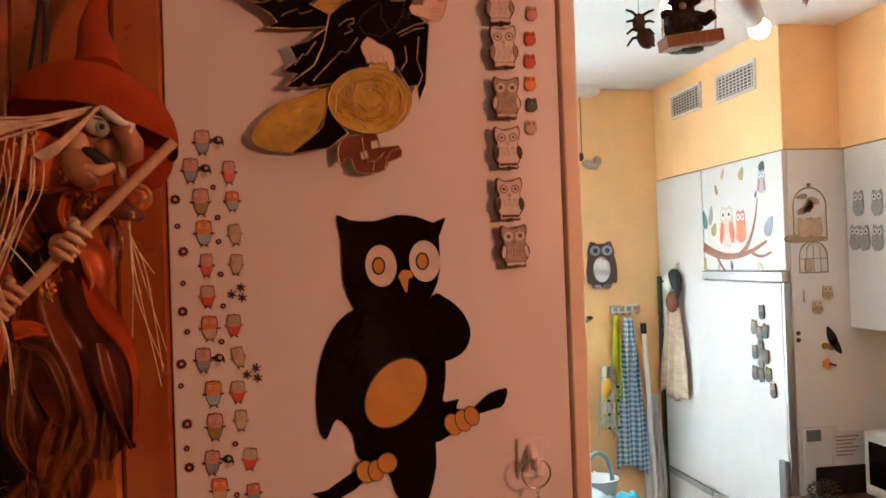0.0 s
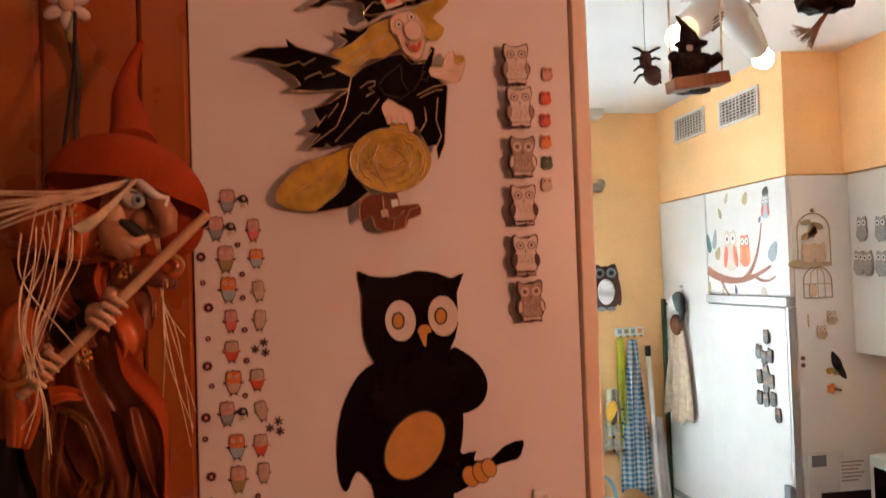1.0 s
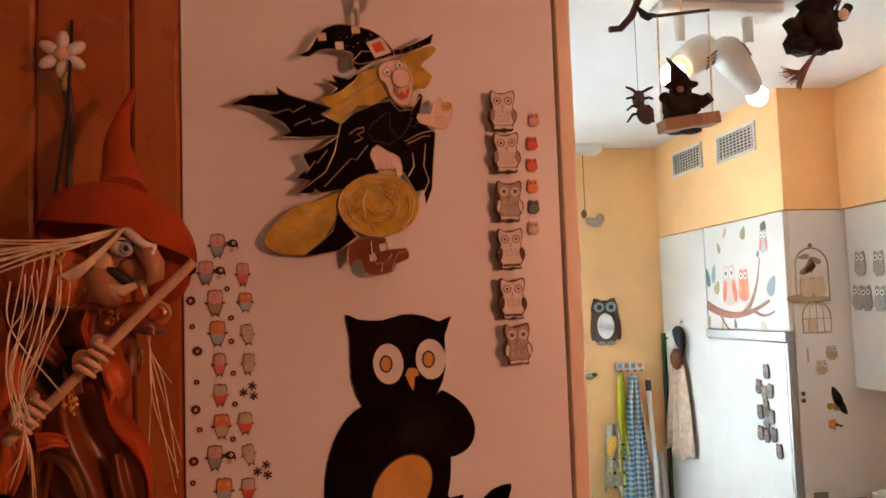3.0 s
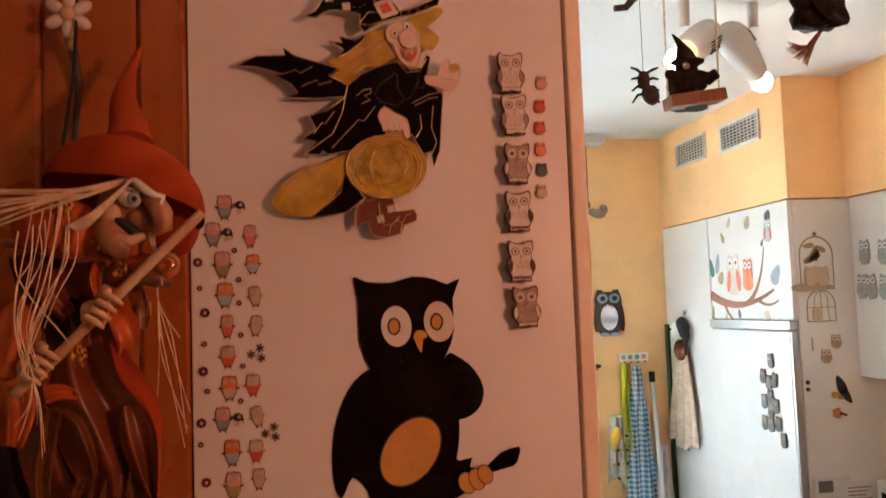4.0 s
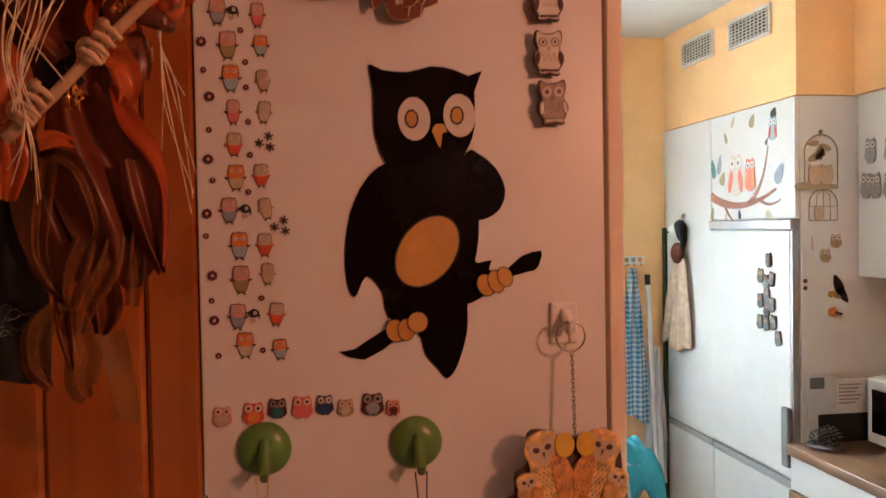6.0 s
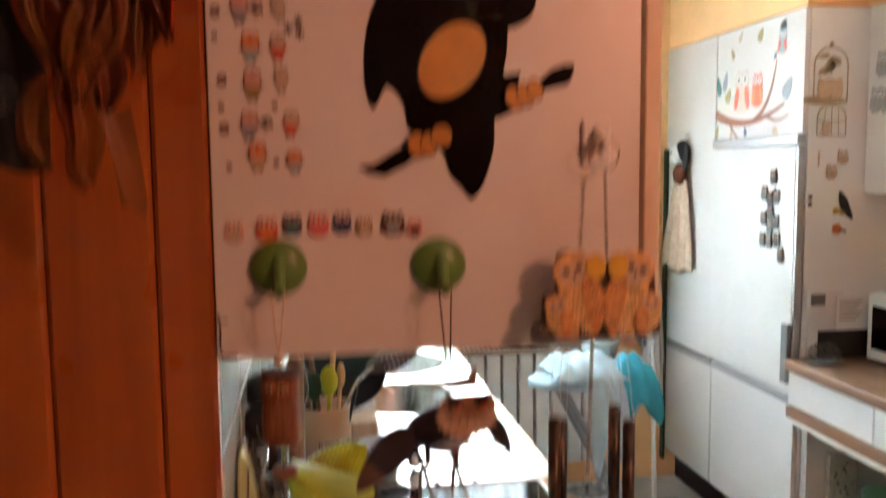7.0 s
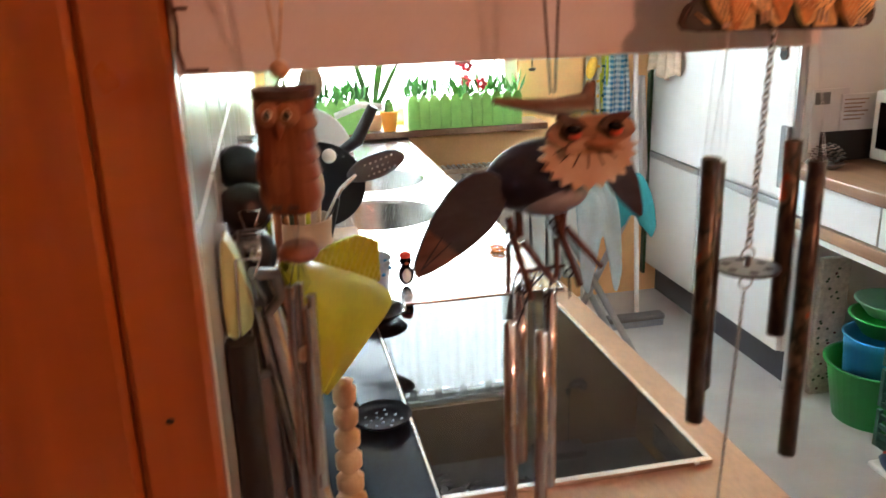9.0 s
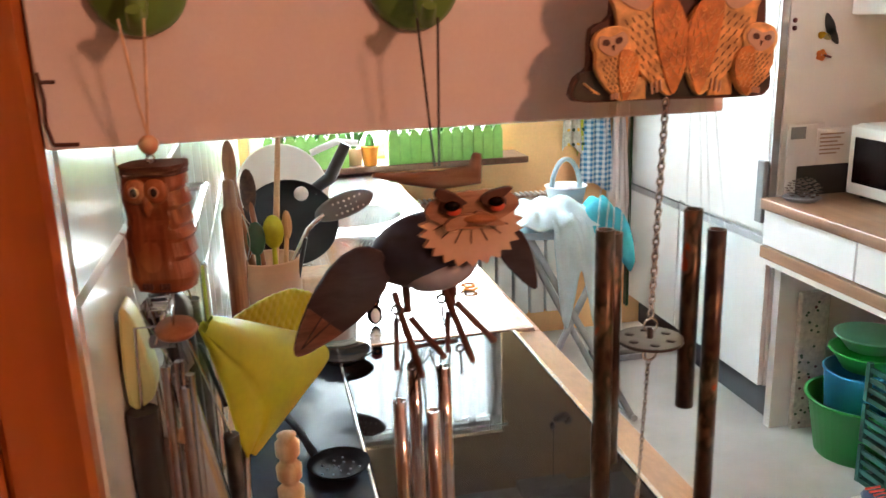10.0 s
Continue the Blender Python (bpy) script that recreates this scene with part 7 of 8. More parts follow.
hanging_cloth("checked_tea_towel", 1.585, 1.43, 0.70, 0.03, 0.17, TOWEL_BLUE, "blue and white checked tea towel on a hook")
hanging_cloth("green_cloth", 1.53, 1.44, 0.85, 0.02, 0.07, LIME, "narrow lime green cloth on a hook", 4.165)
g = hanging_cloth("oven_glove", 1.475, 1.20, 0.88, 0.05, 0.11, FLORAL, "patterned oven glove in yellow and white", 4.155)
Shape(YELLOW_PAINT).ball((-0.02, -0.026, 1.10), (0.026, 0.012, 0.050), 16, ry(14)).made("thumb", g, "yellow thumb part")
for k in range(16):
    Shape(BOTTLE if k % 2 else YELLOW_PAINT).oval(-0.035 + 0.023 * (k % 4), 0.91 + 0.065 * (k // 4), 0.006, 0.008, -0.030, -0.024, 10, 30 * k).made("motif", g)
hanging_cloth("white_apron", 1.70, 1.05, 0.40, 0.04, 0.14, PAPER, "white cloth hanging beside the broom", 4.16)
br = thing("broom", (1.655, 4.06, 0), "broom with a white pole and a grey brush head", "broom")
Shape(WHITE_PLASTIC).tube([(0, 0.08, 1.38), (0.0, 0.0, 0.62), (-0.10, -0.27, 0.06)], 0.011, 12).made("pole", br, "white pole")
Shape(BLACK).tube([(0, 0.08, 1.40), (0, 0.078, 1.35)], 0.014, 12).made("grip", br)
Shape(GREY_PLASTIC).box((-0.24, -0.31, 0.03), (0.02, -0.25, 0.055)).made("head", br, bevel=0.008)
Shape(SLATE).box((-0.235, -0.305, 0.0), (0.015, -0.255, 0.03)).made("bristles", br, bevel=0.004)
st = structure(Shape(BOTTLE).box((1.756, 4.165, 0.1), (1.768, 4.198, 1.62)).made("trim_strip"), "dark green strip beside the tall cupboard", "trim")
sq = thing("squirrel_ornament", (1.41, 4.17, 2.18), "brown squirrel ornament hanging on a cord", "ornament")
Shape(DARK_TWIG).tube([(-0.02, 0, 0.05), (-0.02, 0, 0.33)], 0.002, 5).made("cord", sq)
Shape(GREY_PRINT).ball((0.02, 0, -0.01), (0.045, 0.02, 0.022), 14, ry(14)).made("body", sq)
Shape(GREY_PRINT).ball((0.055, 0, 0.008), (0.022, 0.018, 0.026), 12).made("tail", sq)
Shape(DARK_TWIG).ball((-0.025, 0, 0.03), (0.014, 0.014, 0.022), 12).made("head", sq)
bd = thing("bird_ornament", (1.38, 4.185, 1.425), "small brown bird ornament on the wall", "ornament")
Shape(GREY_PRINT).ball((0, 0, 0), (0.030, 0.012, 0.014), 12).made("body", bd)
Shape(DARK_TWIG).ball((0.022, -0.004, 0.008), (0.018, 0.010, 0.010), 10).made("wing", bd)
hk = thing("wall_plug", (1.20, 4.197, 1.10), "small brown wall ornament on a string", "ornament")
Shape(DARK_TWIG).ball((0, -0.008, 0), (0.018, 0.008, 0.008), 10).made("knob", hk)
Shape(DARK_TWIG).tube([(0, -0.004, 0.01), (0.002, -0.003, 0.26)], 0.003, 5).made("string", hk)

rd = thing("radiator", (0, 4.12, 0), "white ribbed panel radiator under the window", "radiator")
for k in range(9):
    x = 0.70 + k * 0.078
    Shape(WHITE_LAMINATE).box((x, -0.03, 0.14), (x + 0.068, 0.03, 0.675)).made("rib", rd, bevel=0.008)
Shape(GREY_PRINT).box((0.69, -0.035, 0.677), (1.41, 0.04, 0.70)).made("grille", rd, "slotted top grille", bevel=0.003)
for k in range(30):
    Shape(WHITE_LAMINATE).box((0.70 + k * 0.0235, -0.034, 0.7005), (0.710 + k * 0.0235, 0.038, 0.706)).made("slot_bar", rd)
Shape(WHITE_LAMINATE).tube([(1.43, 0, 0.66), (1.43, 0, 0.02)], 0.010, 8).made("pipe", rd)

# ---- ironing board with laundry ----
ib = thing("ironing_board", (0, 0, 0), "ironing board with a pale cover and grey legs", "ironing board")
bp = [(0.86, 3.36), (0.89, 3.29), (0.98, 3.25), (1.24, 3.22), (1.26, 3.50), (0.98, 3.48), (0.89, 3.43)]
bp = rounded(bp, 3)
n = len(bp)
Shape(CLOTH_PALE).add([(x, y, 0.725) for x, y in bp] + [(x, y, 0.752) for x, y in bp], [tuple(reversed(range(n))), tuple(range(n, 2 * n))] + [(i, (i + 1) % n, n + (i + 1) % n, n + i) for i in range(n)]).made("top", ib, "padded cover", bevel=0.004)
for a, c in (((0.98, 3.30, 0.72), (1.36, 3.24, 0.01)), ((0.98, 3.44, 0.72), (1.36, 3.50, 0.01)), ((1.34, 3.36, 0.72), (0.98, 3.36, 0.01))):
    Shape(GREY_ALU).tube([a, c], 0.013, 10).made("leg", ib, "grey tube leg")
Shape(GREY_ALU).tube([(1.36, 3.22, 0.014), (1.36, 3.52, 0.014)], 0.013, 10).made("foot", ib)
Shape(GREY_ALU).tube([(0.98, 3.22, 0.014), (0.98, 3.50, 0.014)], 0.013, 10).made("foot", ib)


def heap(name, x, y, z, w, d, h, fall, material, label, seed):
    t = thing(name, (x, y, z), label, "clothes")
    rnd = random.Random(seed)
    ph = [rnd.uniform(0, 6) for _ in range(4)]

    def fn(u, v):
        a, b = u * 2 - 1, v * 2 - 1
        r = max(abs(a), abs(b))
        wave = 0.020 * math.sin(7 * u + ph[0]) * math.sin(8 * v + ph[1]) + 0.012 * math.sin(17 * u + ph[2] + 5 * v)
        edge = max(0.0, -b) ** 2
        return (a * w * (1 + 0.1 * math.sin(5 * v + ph[3])), b * d, 0.012 + h * (1 - r * r) + abs(wave) - fall * edge * (0.8 + 0.3 * math.sin(9 * u)))

    Shape(material).sheet(fn, 34, 26).made("cloth", t, solid=0.004)


heap("pale_shirt", 1.08, 3.34, 0.755, 0.15, 0.15, 0.07, 0.0, CLOTH_PALE, "crumpled pale blue shirt on the ironing board", 1)
heap("turquoise_shirt", 1.22, 3.26, 0.755, 0.09, 0.10, 0.07, 0.15, CLOTH_TURQ, "turquoise shirt hanging over the board's edge", 2)
heap("pale_cloth", 1.10, 3.21, 0.757, 0.07, 0.09, 0.02, 0.30, CLOTH_PALE, "pale blue cloth hanging down from the board", 4)
lb = thing("laundry_basket", (1.17, 3.45, 0.755), "white plastic basket with a tall looped handle", "basket")
Shape(WHITE_PLASTIC).lathe([(0, 0.004), (0.05, 0), (0.075, 0.11), (0.08, 0.112), (0.072, 0.115), (0.047, 0.008), (0, 0.008)], (0, 0, 0), 24).made("body", lb)
Shape(SKY).tube([(-0.055 + 0.055 * (1 - math.cos(math.pi * t)), 0, 0.09 + 0.12 * math.sin(math.pi * t)) for t in (i / 14 for i in range(15))], 0.009, 10).made("handle", lb, "pale blue loop handle")

# ---- on the window sill ----
def planter(x0, x1, seed, red):
    t = thing("fence_planter", (0, 4.06, 0.893), "bright green picket-fence window box full of plants", "planter", "picket planters on the sill")
    n = round((x1 - x0) / 0.043)
    for k in range(n):
        x = mix(x0, x1, (k + 0.5) / n)
        w = (x1 - x0) / n * 0.40
        Shape(FENCE_GREEN).plate([(x - w, 0.004), (x + w, 0.004), (x + w, 0.125), (x + w * 0.5, 0.142), (x - w * 0.5, 0.142), (x - w, 0.125)], -0.062, -0.055).made("picket", t)
    Shape(FENCE_GREEN).box((x0, -0.054, 0.0), (x1, 0.055, 0.118)).made("box", t)
    rnd = random.Random(seed)
    s = Shape(LEAF)
    for k in range(150):
        p = Vector((rnd.uniform(x0, x1), rnd.uniform(-0.05, 0.05), 0.115))
        h = rnd.uniform(0.02, 0.13)
        d = Vector((rnd.uniform(-0.04, 0.04), rnd.uniform(-0.03, 0.03), h))
        q = Vector((rnd.uniform(-1, 1), rnd.uniform(-1, 1), 0)).normalized() * 0.009
        m = p + d * 0.55
        s.add([p, m + q, p + d, m - q], [(0, 1, 2, 3)])
    s.made("leaves", t, "small green leaves")
    for k in range(red):
        x, z = rnd.uniform(x0 + 0.3 * (x1 - x0), x1), rnd.uniform(0.17, 0.30)
        Shape(LEAF).tube([(x, 0, 0.11), (x + 0.005, -0.005, z)], 0.0025, 5).made("stalk", t)
        f = Shape(RED_PETAL)
        for j in range(5):
            a = math.tau * j / 5
            f.ball((x + 0.016 * math.cos(a), -0.01, z + 0.016 * math.sin(a)), (0.012, 0.006, 0.012), 8)
        f.made("blossom", t, "red blossom")


planter(0.605, 1.095, 1, 5)
planter(0.10, 0.44, 2, 0)
cp = thing("cactus_pot", (0.53, 4.03, 0.893), "small cactus in an orange plastic pot", "potted plant")
Shape(ORANGE).lathe([(0, 0.001), (0.026, 0), (0.036, 0.075), (0.039, 0.076), (0.039, 0.084), (0.033, 0.084), (0.030, 0.065), (0, 0.065)], (0, 0, 0), 24).made("pot", cp)
s = Shape(LEAF)
s.lathe([(0.016, 0.06), (0.020, 0.08), (0.018, 0.115), (0.010, 0.132), (0, 0.136)], (0, 0, 0), 10).made("cactus", cp)
lf = thing("tall_houseplant", (0.47, 4.08, 0.893), "young houseplant with a few long pale leaves", "potted plant")
Shape(CERAMIC).lathe([(0, 0.001), (0.03, 0), (0.04, 0.07), (0.036, 0.07), (0, 0.06)], (0, 0, 0), 20).made("pot", lf)
for a, h, w in ((10, 0.44, 0.03), (-16, 0.36, 0.026), (28, 0.30, 0.026), (-34, 0.22, 0.022)):
    s = Shape(LEAF)
    s.sheet(lambda u, v, a=a, h=h, w=w: (math.sin(radians(a)) * h * v + w * (u - 0.5) * math.sin(math.pi * min(1, 0.15 + v * 0.85)), 0.02 * v * v, 0.06 + h * v * math.cos(radians(a))), 3, 10)
    s.made("leaf", lf)

# ---- on the near worktop ----
ck = thing("utensil_crock", (0.088, 2.285, 0.859), "tan ceramic crock full of kitchen utensils", "crock")
Shape(CERAMIC).lathe([(0, 0.001), (0.056, 0), (0.060, 0.004), (0.063, 0.148), (0.061, 0.151), (0.057, 0.148), (0.055, 0.008), (0, 0.008)], (0, 0, 0), 40).made("pot", ck)


def bent_text(words, z, size, lean):
    cu = bpy.data.curves.new("words", "FONT")
    cu.body, cu.size, cu.align_x, cu.extrude = words, size, "CENTER", 0.0004
    tmp = bpy.data.objects.new("words", cu)
    scene.collection.objects.link(tmp)
    me = bpy.data.meshes.new_from_object(tmp.evaluated_get(bpy.context.evaluated_depsgraph_get()))
    bpy.data.objects.remove(tmp)
    for v in me.vertices:
        a = v.co.x / 0.063 + radians(lean)
        r = 0.0626 + v.co.z
        v.co = Vector((r * math.sin(a), -r * math.cos(a), z + v.co.y))
    me.materials.clear()
    me.materials.append(INK)
    o = new("lettering", me)
    o.parent = ck
    o["label"] = "dark printed lettering"


bent_text("KITCHEN", 0.062, 0.022, 28)
bent_text("UTENSILS", 0.040, 0.022, 28)


def utensil(p, q, r, material, head=None, name="handle"):
    """A handle from p to q, with a head at q."""
    Shape(material).tube([p, tuple(mix(a, b, 0.5) for a, b in zip(p, q)), q], [r, r * 1.1, r * 0.85], 8).made(name, ck)
    if head:
        hm, size, turn = head
        Shape(hm).ball(q, size, 14, turn).made("spoon_head", ck)


utensil((0.0, 0.0, 0.02), (0.040, 0.02, 0.42), 0.006, PALE_WOOD, (PALE_WOOD, (0.024, 0.008, 0.034), None))
utensil((-0.02, 0.01, 0.02), (-0.062, 0.03, 0.34), 0.007, MID_WOOD, (MID_WOOD, (0.014, 0.008, 0.05), None))
utensil((0.0, -0.02, 0.02), (-0.030, 0.0, 0.29), 0.006, MID_WOOD, (DARK_TWIG, (0.016, 0.008, 0.045), None))
utensil((0.01, -0.03, 0.02), (0.012, -0.03, 0.21), 0.005, LIME, (LIME, (0.021, 0.010, 0.035), None))
utensil((0.02, -0.01, 0.02), (0.040, -0.02, 0.22), 0.005, PALE_WOOD, (PALE_WOOD, (0.010, 0.006, 0.03), None))
utensil((-0.02, -0.03, 0.02), (-0.022, -0.035, 0.20), 0.005, BOTTLE, (BOTTLE, (0.018, 0.008, 0.035), None))
utensil((-0.03, -0.02, 0.02), (-0.050, -0.045, 0.17), 0.006, MID_WOOD)
utensil((0.03, -0.02, 0.02), (0.075, -0.02, 0.19), 0.005, BLACK)
s = Shape(GREY_PLASTIC)
s.ball((0.158, 0.0, 0.246), (0.026, 0.012, 0.064), 20, ry(72)).made("slotted_head", ck, "dark slotted spatula head")
# white beads paint the light seen through the spatula's slots
for k in range(18):
    a, b = (k % 6 - 2.0) * 0.011, (k // 6 - 1) * 0.011
    Shape(PAPER).ball((0.160 + a - b * 0.3, -0.0115 + abs(a) * 0.12, 0.247 + a * 0.32 + b), 0.0027, 6).made("slot", ck, "white bead for the light through a hole")
Shape(STEEL).tube([(0.045, -0.02, 0.14), (0.080, -0.015, 0.205), (0.115, -0.005, 0.232)], 0.005, 8).made("spatula_neck", ck)
for k in range(6):
    a = math.tau * k / 6
    Shape(CHROME).tube([(-0.045 + 0.022 * math.cos(a) * math.sin(math.pi * t), -0.03 + 0.022 * math.sin(a) * math.sin(math.pi * t), 0.15 + 0.10 * t) for t in (i / 8 for i in range(9))], 0.0010, 5).made("whisk_wire", ck)
rp = thing("rolling_pin", (0.028, 2.13, 0.853), "orange-brown wooden rolling pin standing by the wall", "rolling pin")
Shape(MID_WOOD).lathe([(0, 0), (0.010, 0), (0.012, 0.06), (0.017, 0.07), (0.018, 0.29), (0.012, 0.30), (0.010, 0.345), (0, 0.35)], (0, 0, 0), 18).made("roller", rp)

pg = tagged(Shape(BLACK_GLOSS).ball((0, 0, 0.022), (0.016, 0.014, 0.022), 16).ball((0, 0, 0.052), (0.013, 0.012, 0.013), 14).use(WHITE_PLASTIC).ball((0, -0.006, 0.022), (0.011, 0.010, 0.017), 12).use(RED).ball((0, 0.0, 0.064), (0.013, 0.012, 0.008), 12).use(TANGERINE).ball((0, -0.013, 0.050), (0.004, 0.005, 0.003), 8).made("penguin_figurine", at=(0.290, 2.23, 0.8615)), "tiny black and white penguin figurine with a red cap", "figurine")
sc = thing("scissors", (0.50, 2.40, 0.866), "small scissors with orange handles lying on the drainer", "scissors")
for k in (-1, 1):
    Shape(ORANGE).tube([(0.035 + 0.016 * math.cos(math.tau * i / 14), k * 0.014 + 0.011 * math.sin(math.tau * i / 14), 0) for i in range(15)], 0.003, 6, False).made("handle", sc, "orange handle")
    Shape(STEEL).box((-0.06, k * 0.002 - 0.004, -0.001), (0.02, k * 0.002 + 0.004, 0.001), rz(k * 5)).made("blade", sc)
sp = tagged(Shape(PALE_WOOD).box((-0.045, -0.03, 0), (0.045, 0.03, 0.022)).made("sponge", at=(0.465, 2.62, 0.8622), bevel=0.005), "beige kitchen sponge by the sink bowl", "sponge")
jar = thing("small_bowl", (0.205, 2.20, 0.8605), "small white and blue bowl of brown pieces", "bowl")
Shape(BOWL_WHITE).lathe([(0, 0.001), (0.042, 0), (0.050, 0.075), (0.052, 0.076), (0.050, 0.077), (0.040, 0.004), (0, 0.004)], (0, 0, 0), 28).made("wall", jar)
s = Shape(BARK)
rnd = random.Random(11)
for k in range(70):
    a, r = rnd.uniform(0, 6.28), 0.034 * math.sqrt(rnd.random())
    s.ball((r * math.cos(a), r * math.sin(a), 0.010 + rnd.uniform(0, 0.038)), 0.006, 6)
tagged(s.made("brown_pieces", jar), kind="stuff")
for k in range(14):
    a = math.tau * k / 14
    Shape(BLUE_PLASTIC).ball((0.0475 * math.cos(a), 0.0475 * math.sin(a), 0.050 + 0.010 * (k % 2)), (0.005, 0.005, 0.004), 8).made("blue_dab", jar)
pt = thing("glass_saucer", (0.205, 2.065, 0.8595), "shallow clear glass saucer on the hob", "saucer")
Shape(CLEAR).lathe([(0, 0.002), (0.035, 0.001), (0.055, 0.016), (0.057, 0.018), (0.053, 0.019), (0.033, 0.005), (0, 0.005)], (0, 0, 0), 30).made("dish", pt)
bx = tagged(Shape(CREAM).box((-0.035, -0.05, 0), (0.035, 0.05, 0.05)).made("small_box", at=(0.19, 2.50, 0.859), bevel=0.006), "small beige box on the drainer", "box")
pn = thing("frying_pan", (0.16, 2.72, 0.862), "black frying pan propped up to dry", "pan")
Shape(BLACK).lathe([(0, 0), (0.09, 0), (0.12, 0.04), (0.123, 0.04), (0.094, -0.004), (0, -0.004)], (-0.01, 0.03, 0.125), 32, ry(20) @ rx(105)).made("pan", pn)
Shape(BLACK).tube([(0.05, 0, 0.195), (0.095, -0.005, 0.225), (0.140, -0.01, 0.31)], [0.014, 0.017, 0.014], 10).made("handle", pn)
Shape(WHITE_PLASTIC).lathe([(0.018, 0), (0.018, 0.004), (0, 0.005)], (0.018, -0.055, 0.20), 18, rx(90)).made("badge", pn, "round white badge")
bw = thing("white_dish", (0.13, 3.02, 0.862), "white dish leaning in the drying pile", "dish")
Shape(WHITE_PLASTIC).lathe([(0, 0), (0.08, 0.004), (0.13, 0.05), (0.135, 0.05), (0.08, -0.004), (0, -0.006)], (0, 0, 0.135), 32, ry(38) @ rx(62)).made("dish", bw)
Shape(WHITE_PLASTIC).tube([(0.10, 0.04, 0.24), (0.18, 0.04, 0.27), (0.24, 0.03, 0.262)], 0.010, 8).made("handle", bw)
sk = thing("black_skimmer", (0.158, 1.67, 0.860), "black plastic skimmer with holes lying on the hob", "skimmer")
Shape(MATT_BLACK).lathe([(0, 0.0), (0.030, 0.001), (0.043, 0.010), (0.044, 0.012), (0.030, 0.004), (0, 0.003)], (0, 0, 0), 28).made("bowl", sk)
for k in range(14):
    a, r = k * 2.4, 0.008 * math.sqrt(k)
    Shape(SLATE).ball((r * math.cos(a), r * math.sin(a), 0.0042), (0.002, 0.002, 0.0012), 6).made("hole", sk)
Shape(MATT_BLACK).tube([(-0.03, 0.03, 0.008), (-0.05, 0.08, 0.03), (-0.07, 0.16, 0.02)], 0.006, 8).made("handle", sk)

# lime oven mitt on a wall hook
mt = thing("oven_mitt", (0, 0, 0), "lime green ribbed silicone oven mitt hanging by the tiles", "oven mitt")
def along(pts, t):
    """A point at t on the smooth line through pts."""
    n = len(pts) - 1
    i = min(int(t * n), n - 1)
    q = t * n - i
    p0, p1, p2, p3 = pts[max(i - 1, 0)], pts[i], pts[i + 1], pts[min(i + 2, n)]
    return tuple(0.5 * (2 * b + (c - a) * q + (2 * a - 5 * b + 4 * c - d) * q * q + (3 * b - a - 3 * c + d) * q ** 3) for a, b, c, d in zip(p0, p1, p2, p3))


MITT_BACK = ((0.036, 1.258), (0.042, 1.232), (0.048, 1.200), (0.053, 1.165), (0.058, 1.142))
MITT_FRONT = ((0.046, 1.260), (0.080, 1.236), (0.118, 1.206), (0.134, 1.178), (0.112, 1.162), (0.068, 1.139))


def mitt_side(way):
    def fn(u, v):
        (a, b), (c, d) = along(MITT_BACK, v), along(MITT_FRONT, v)
        x, z = mix(a, c, u), mix(b, d, u)
        swell = 0.022 * math.sin(math.pi * u) ** 0.7 * (0.35 + 0.65 * math.sin(math.pi * min(1, v * 0.9 + 0.1)))
        crease = 0.0022 * math.exp(-((u - 0.22 - 0.1 * v) / 0.05) ** 2)
        return (x, 1.215 + (x - 0.055) * 1.3 + way * (swell - crease), z + 0.002 * math.sin(9 * u + 4 * v))

    return fn


s = Shape(LIME).sheet(mitt_side(-1), 26, 30).sheet(mitt_side(1), 26, 30)
s.made("mitt", mt)
Shape(LIME).sheet(lambda u, v: (mix(0.050, 0.126, u), 1.262 + (u - 0.1) * 0.085 + 0.0022 * math.sin(u * 80) * math.sin(v * 24), mix(1.190, 1.238 + 0.006 * math.sin(math.pi * u) - 0.050 * max(0.0, u - 0.72) ** 1.3, v)), 60, 18).made("ribbed_palm", mt, "ribbed inner side", solid=0.003)
Shape(BLACK).tube([(0.002, 1.27, 1.23), (0.03, 1.26, 1.22), (0.045, 1.25, 1.17)], 0.002, 6).made("loop", mt)

# utensils hanging along the tiles
ur = thing("utensil_rail", (0, 0, 0), "steel rail on the tiles for hanging utensils", "rail")
Shape(STEEL).tube([(0.022, 1.14, 1.285), (0.022, 1.62, 1.285)], 0.004, 10).made("bar", ur)
for y in (1.16, 1.38, 1.61):
    Shape(STEEL).tube([(0.0005, y, 1.285), (0.022, y, 1.285)], 0.005, 8).made("bracket", ur)


def hung(name, y, x, ztop, zbot, r, material, label, head=None, lean=0.0):
    t = thing(name, (x, y, 0), label, "utensil", "utensils on the rail")
    Shape(CHROME).tube([(0.022 - x, 0, 1.289), (0.026 - x, 0, 1.30), (0.012 - x, 0, 1.30), (0, 0, ztop)], 0.0010, 6).made("hook", t)
    Shape(material).tube([(0, 0, ztop), (lean * 0.5, 0.004, (ztop + zbot) / 2), (lean, 0.0, zbot)], [r, r * 1.15, r], 10).made("handle", t)
    if head:
        Shape(head[0]).ball((lean, 0, zbot - head[1][2] * 0.8), head[1], 16).made("head", t)


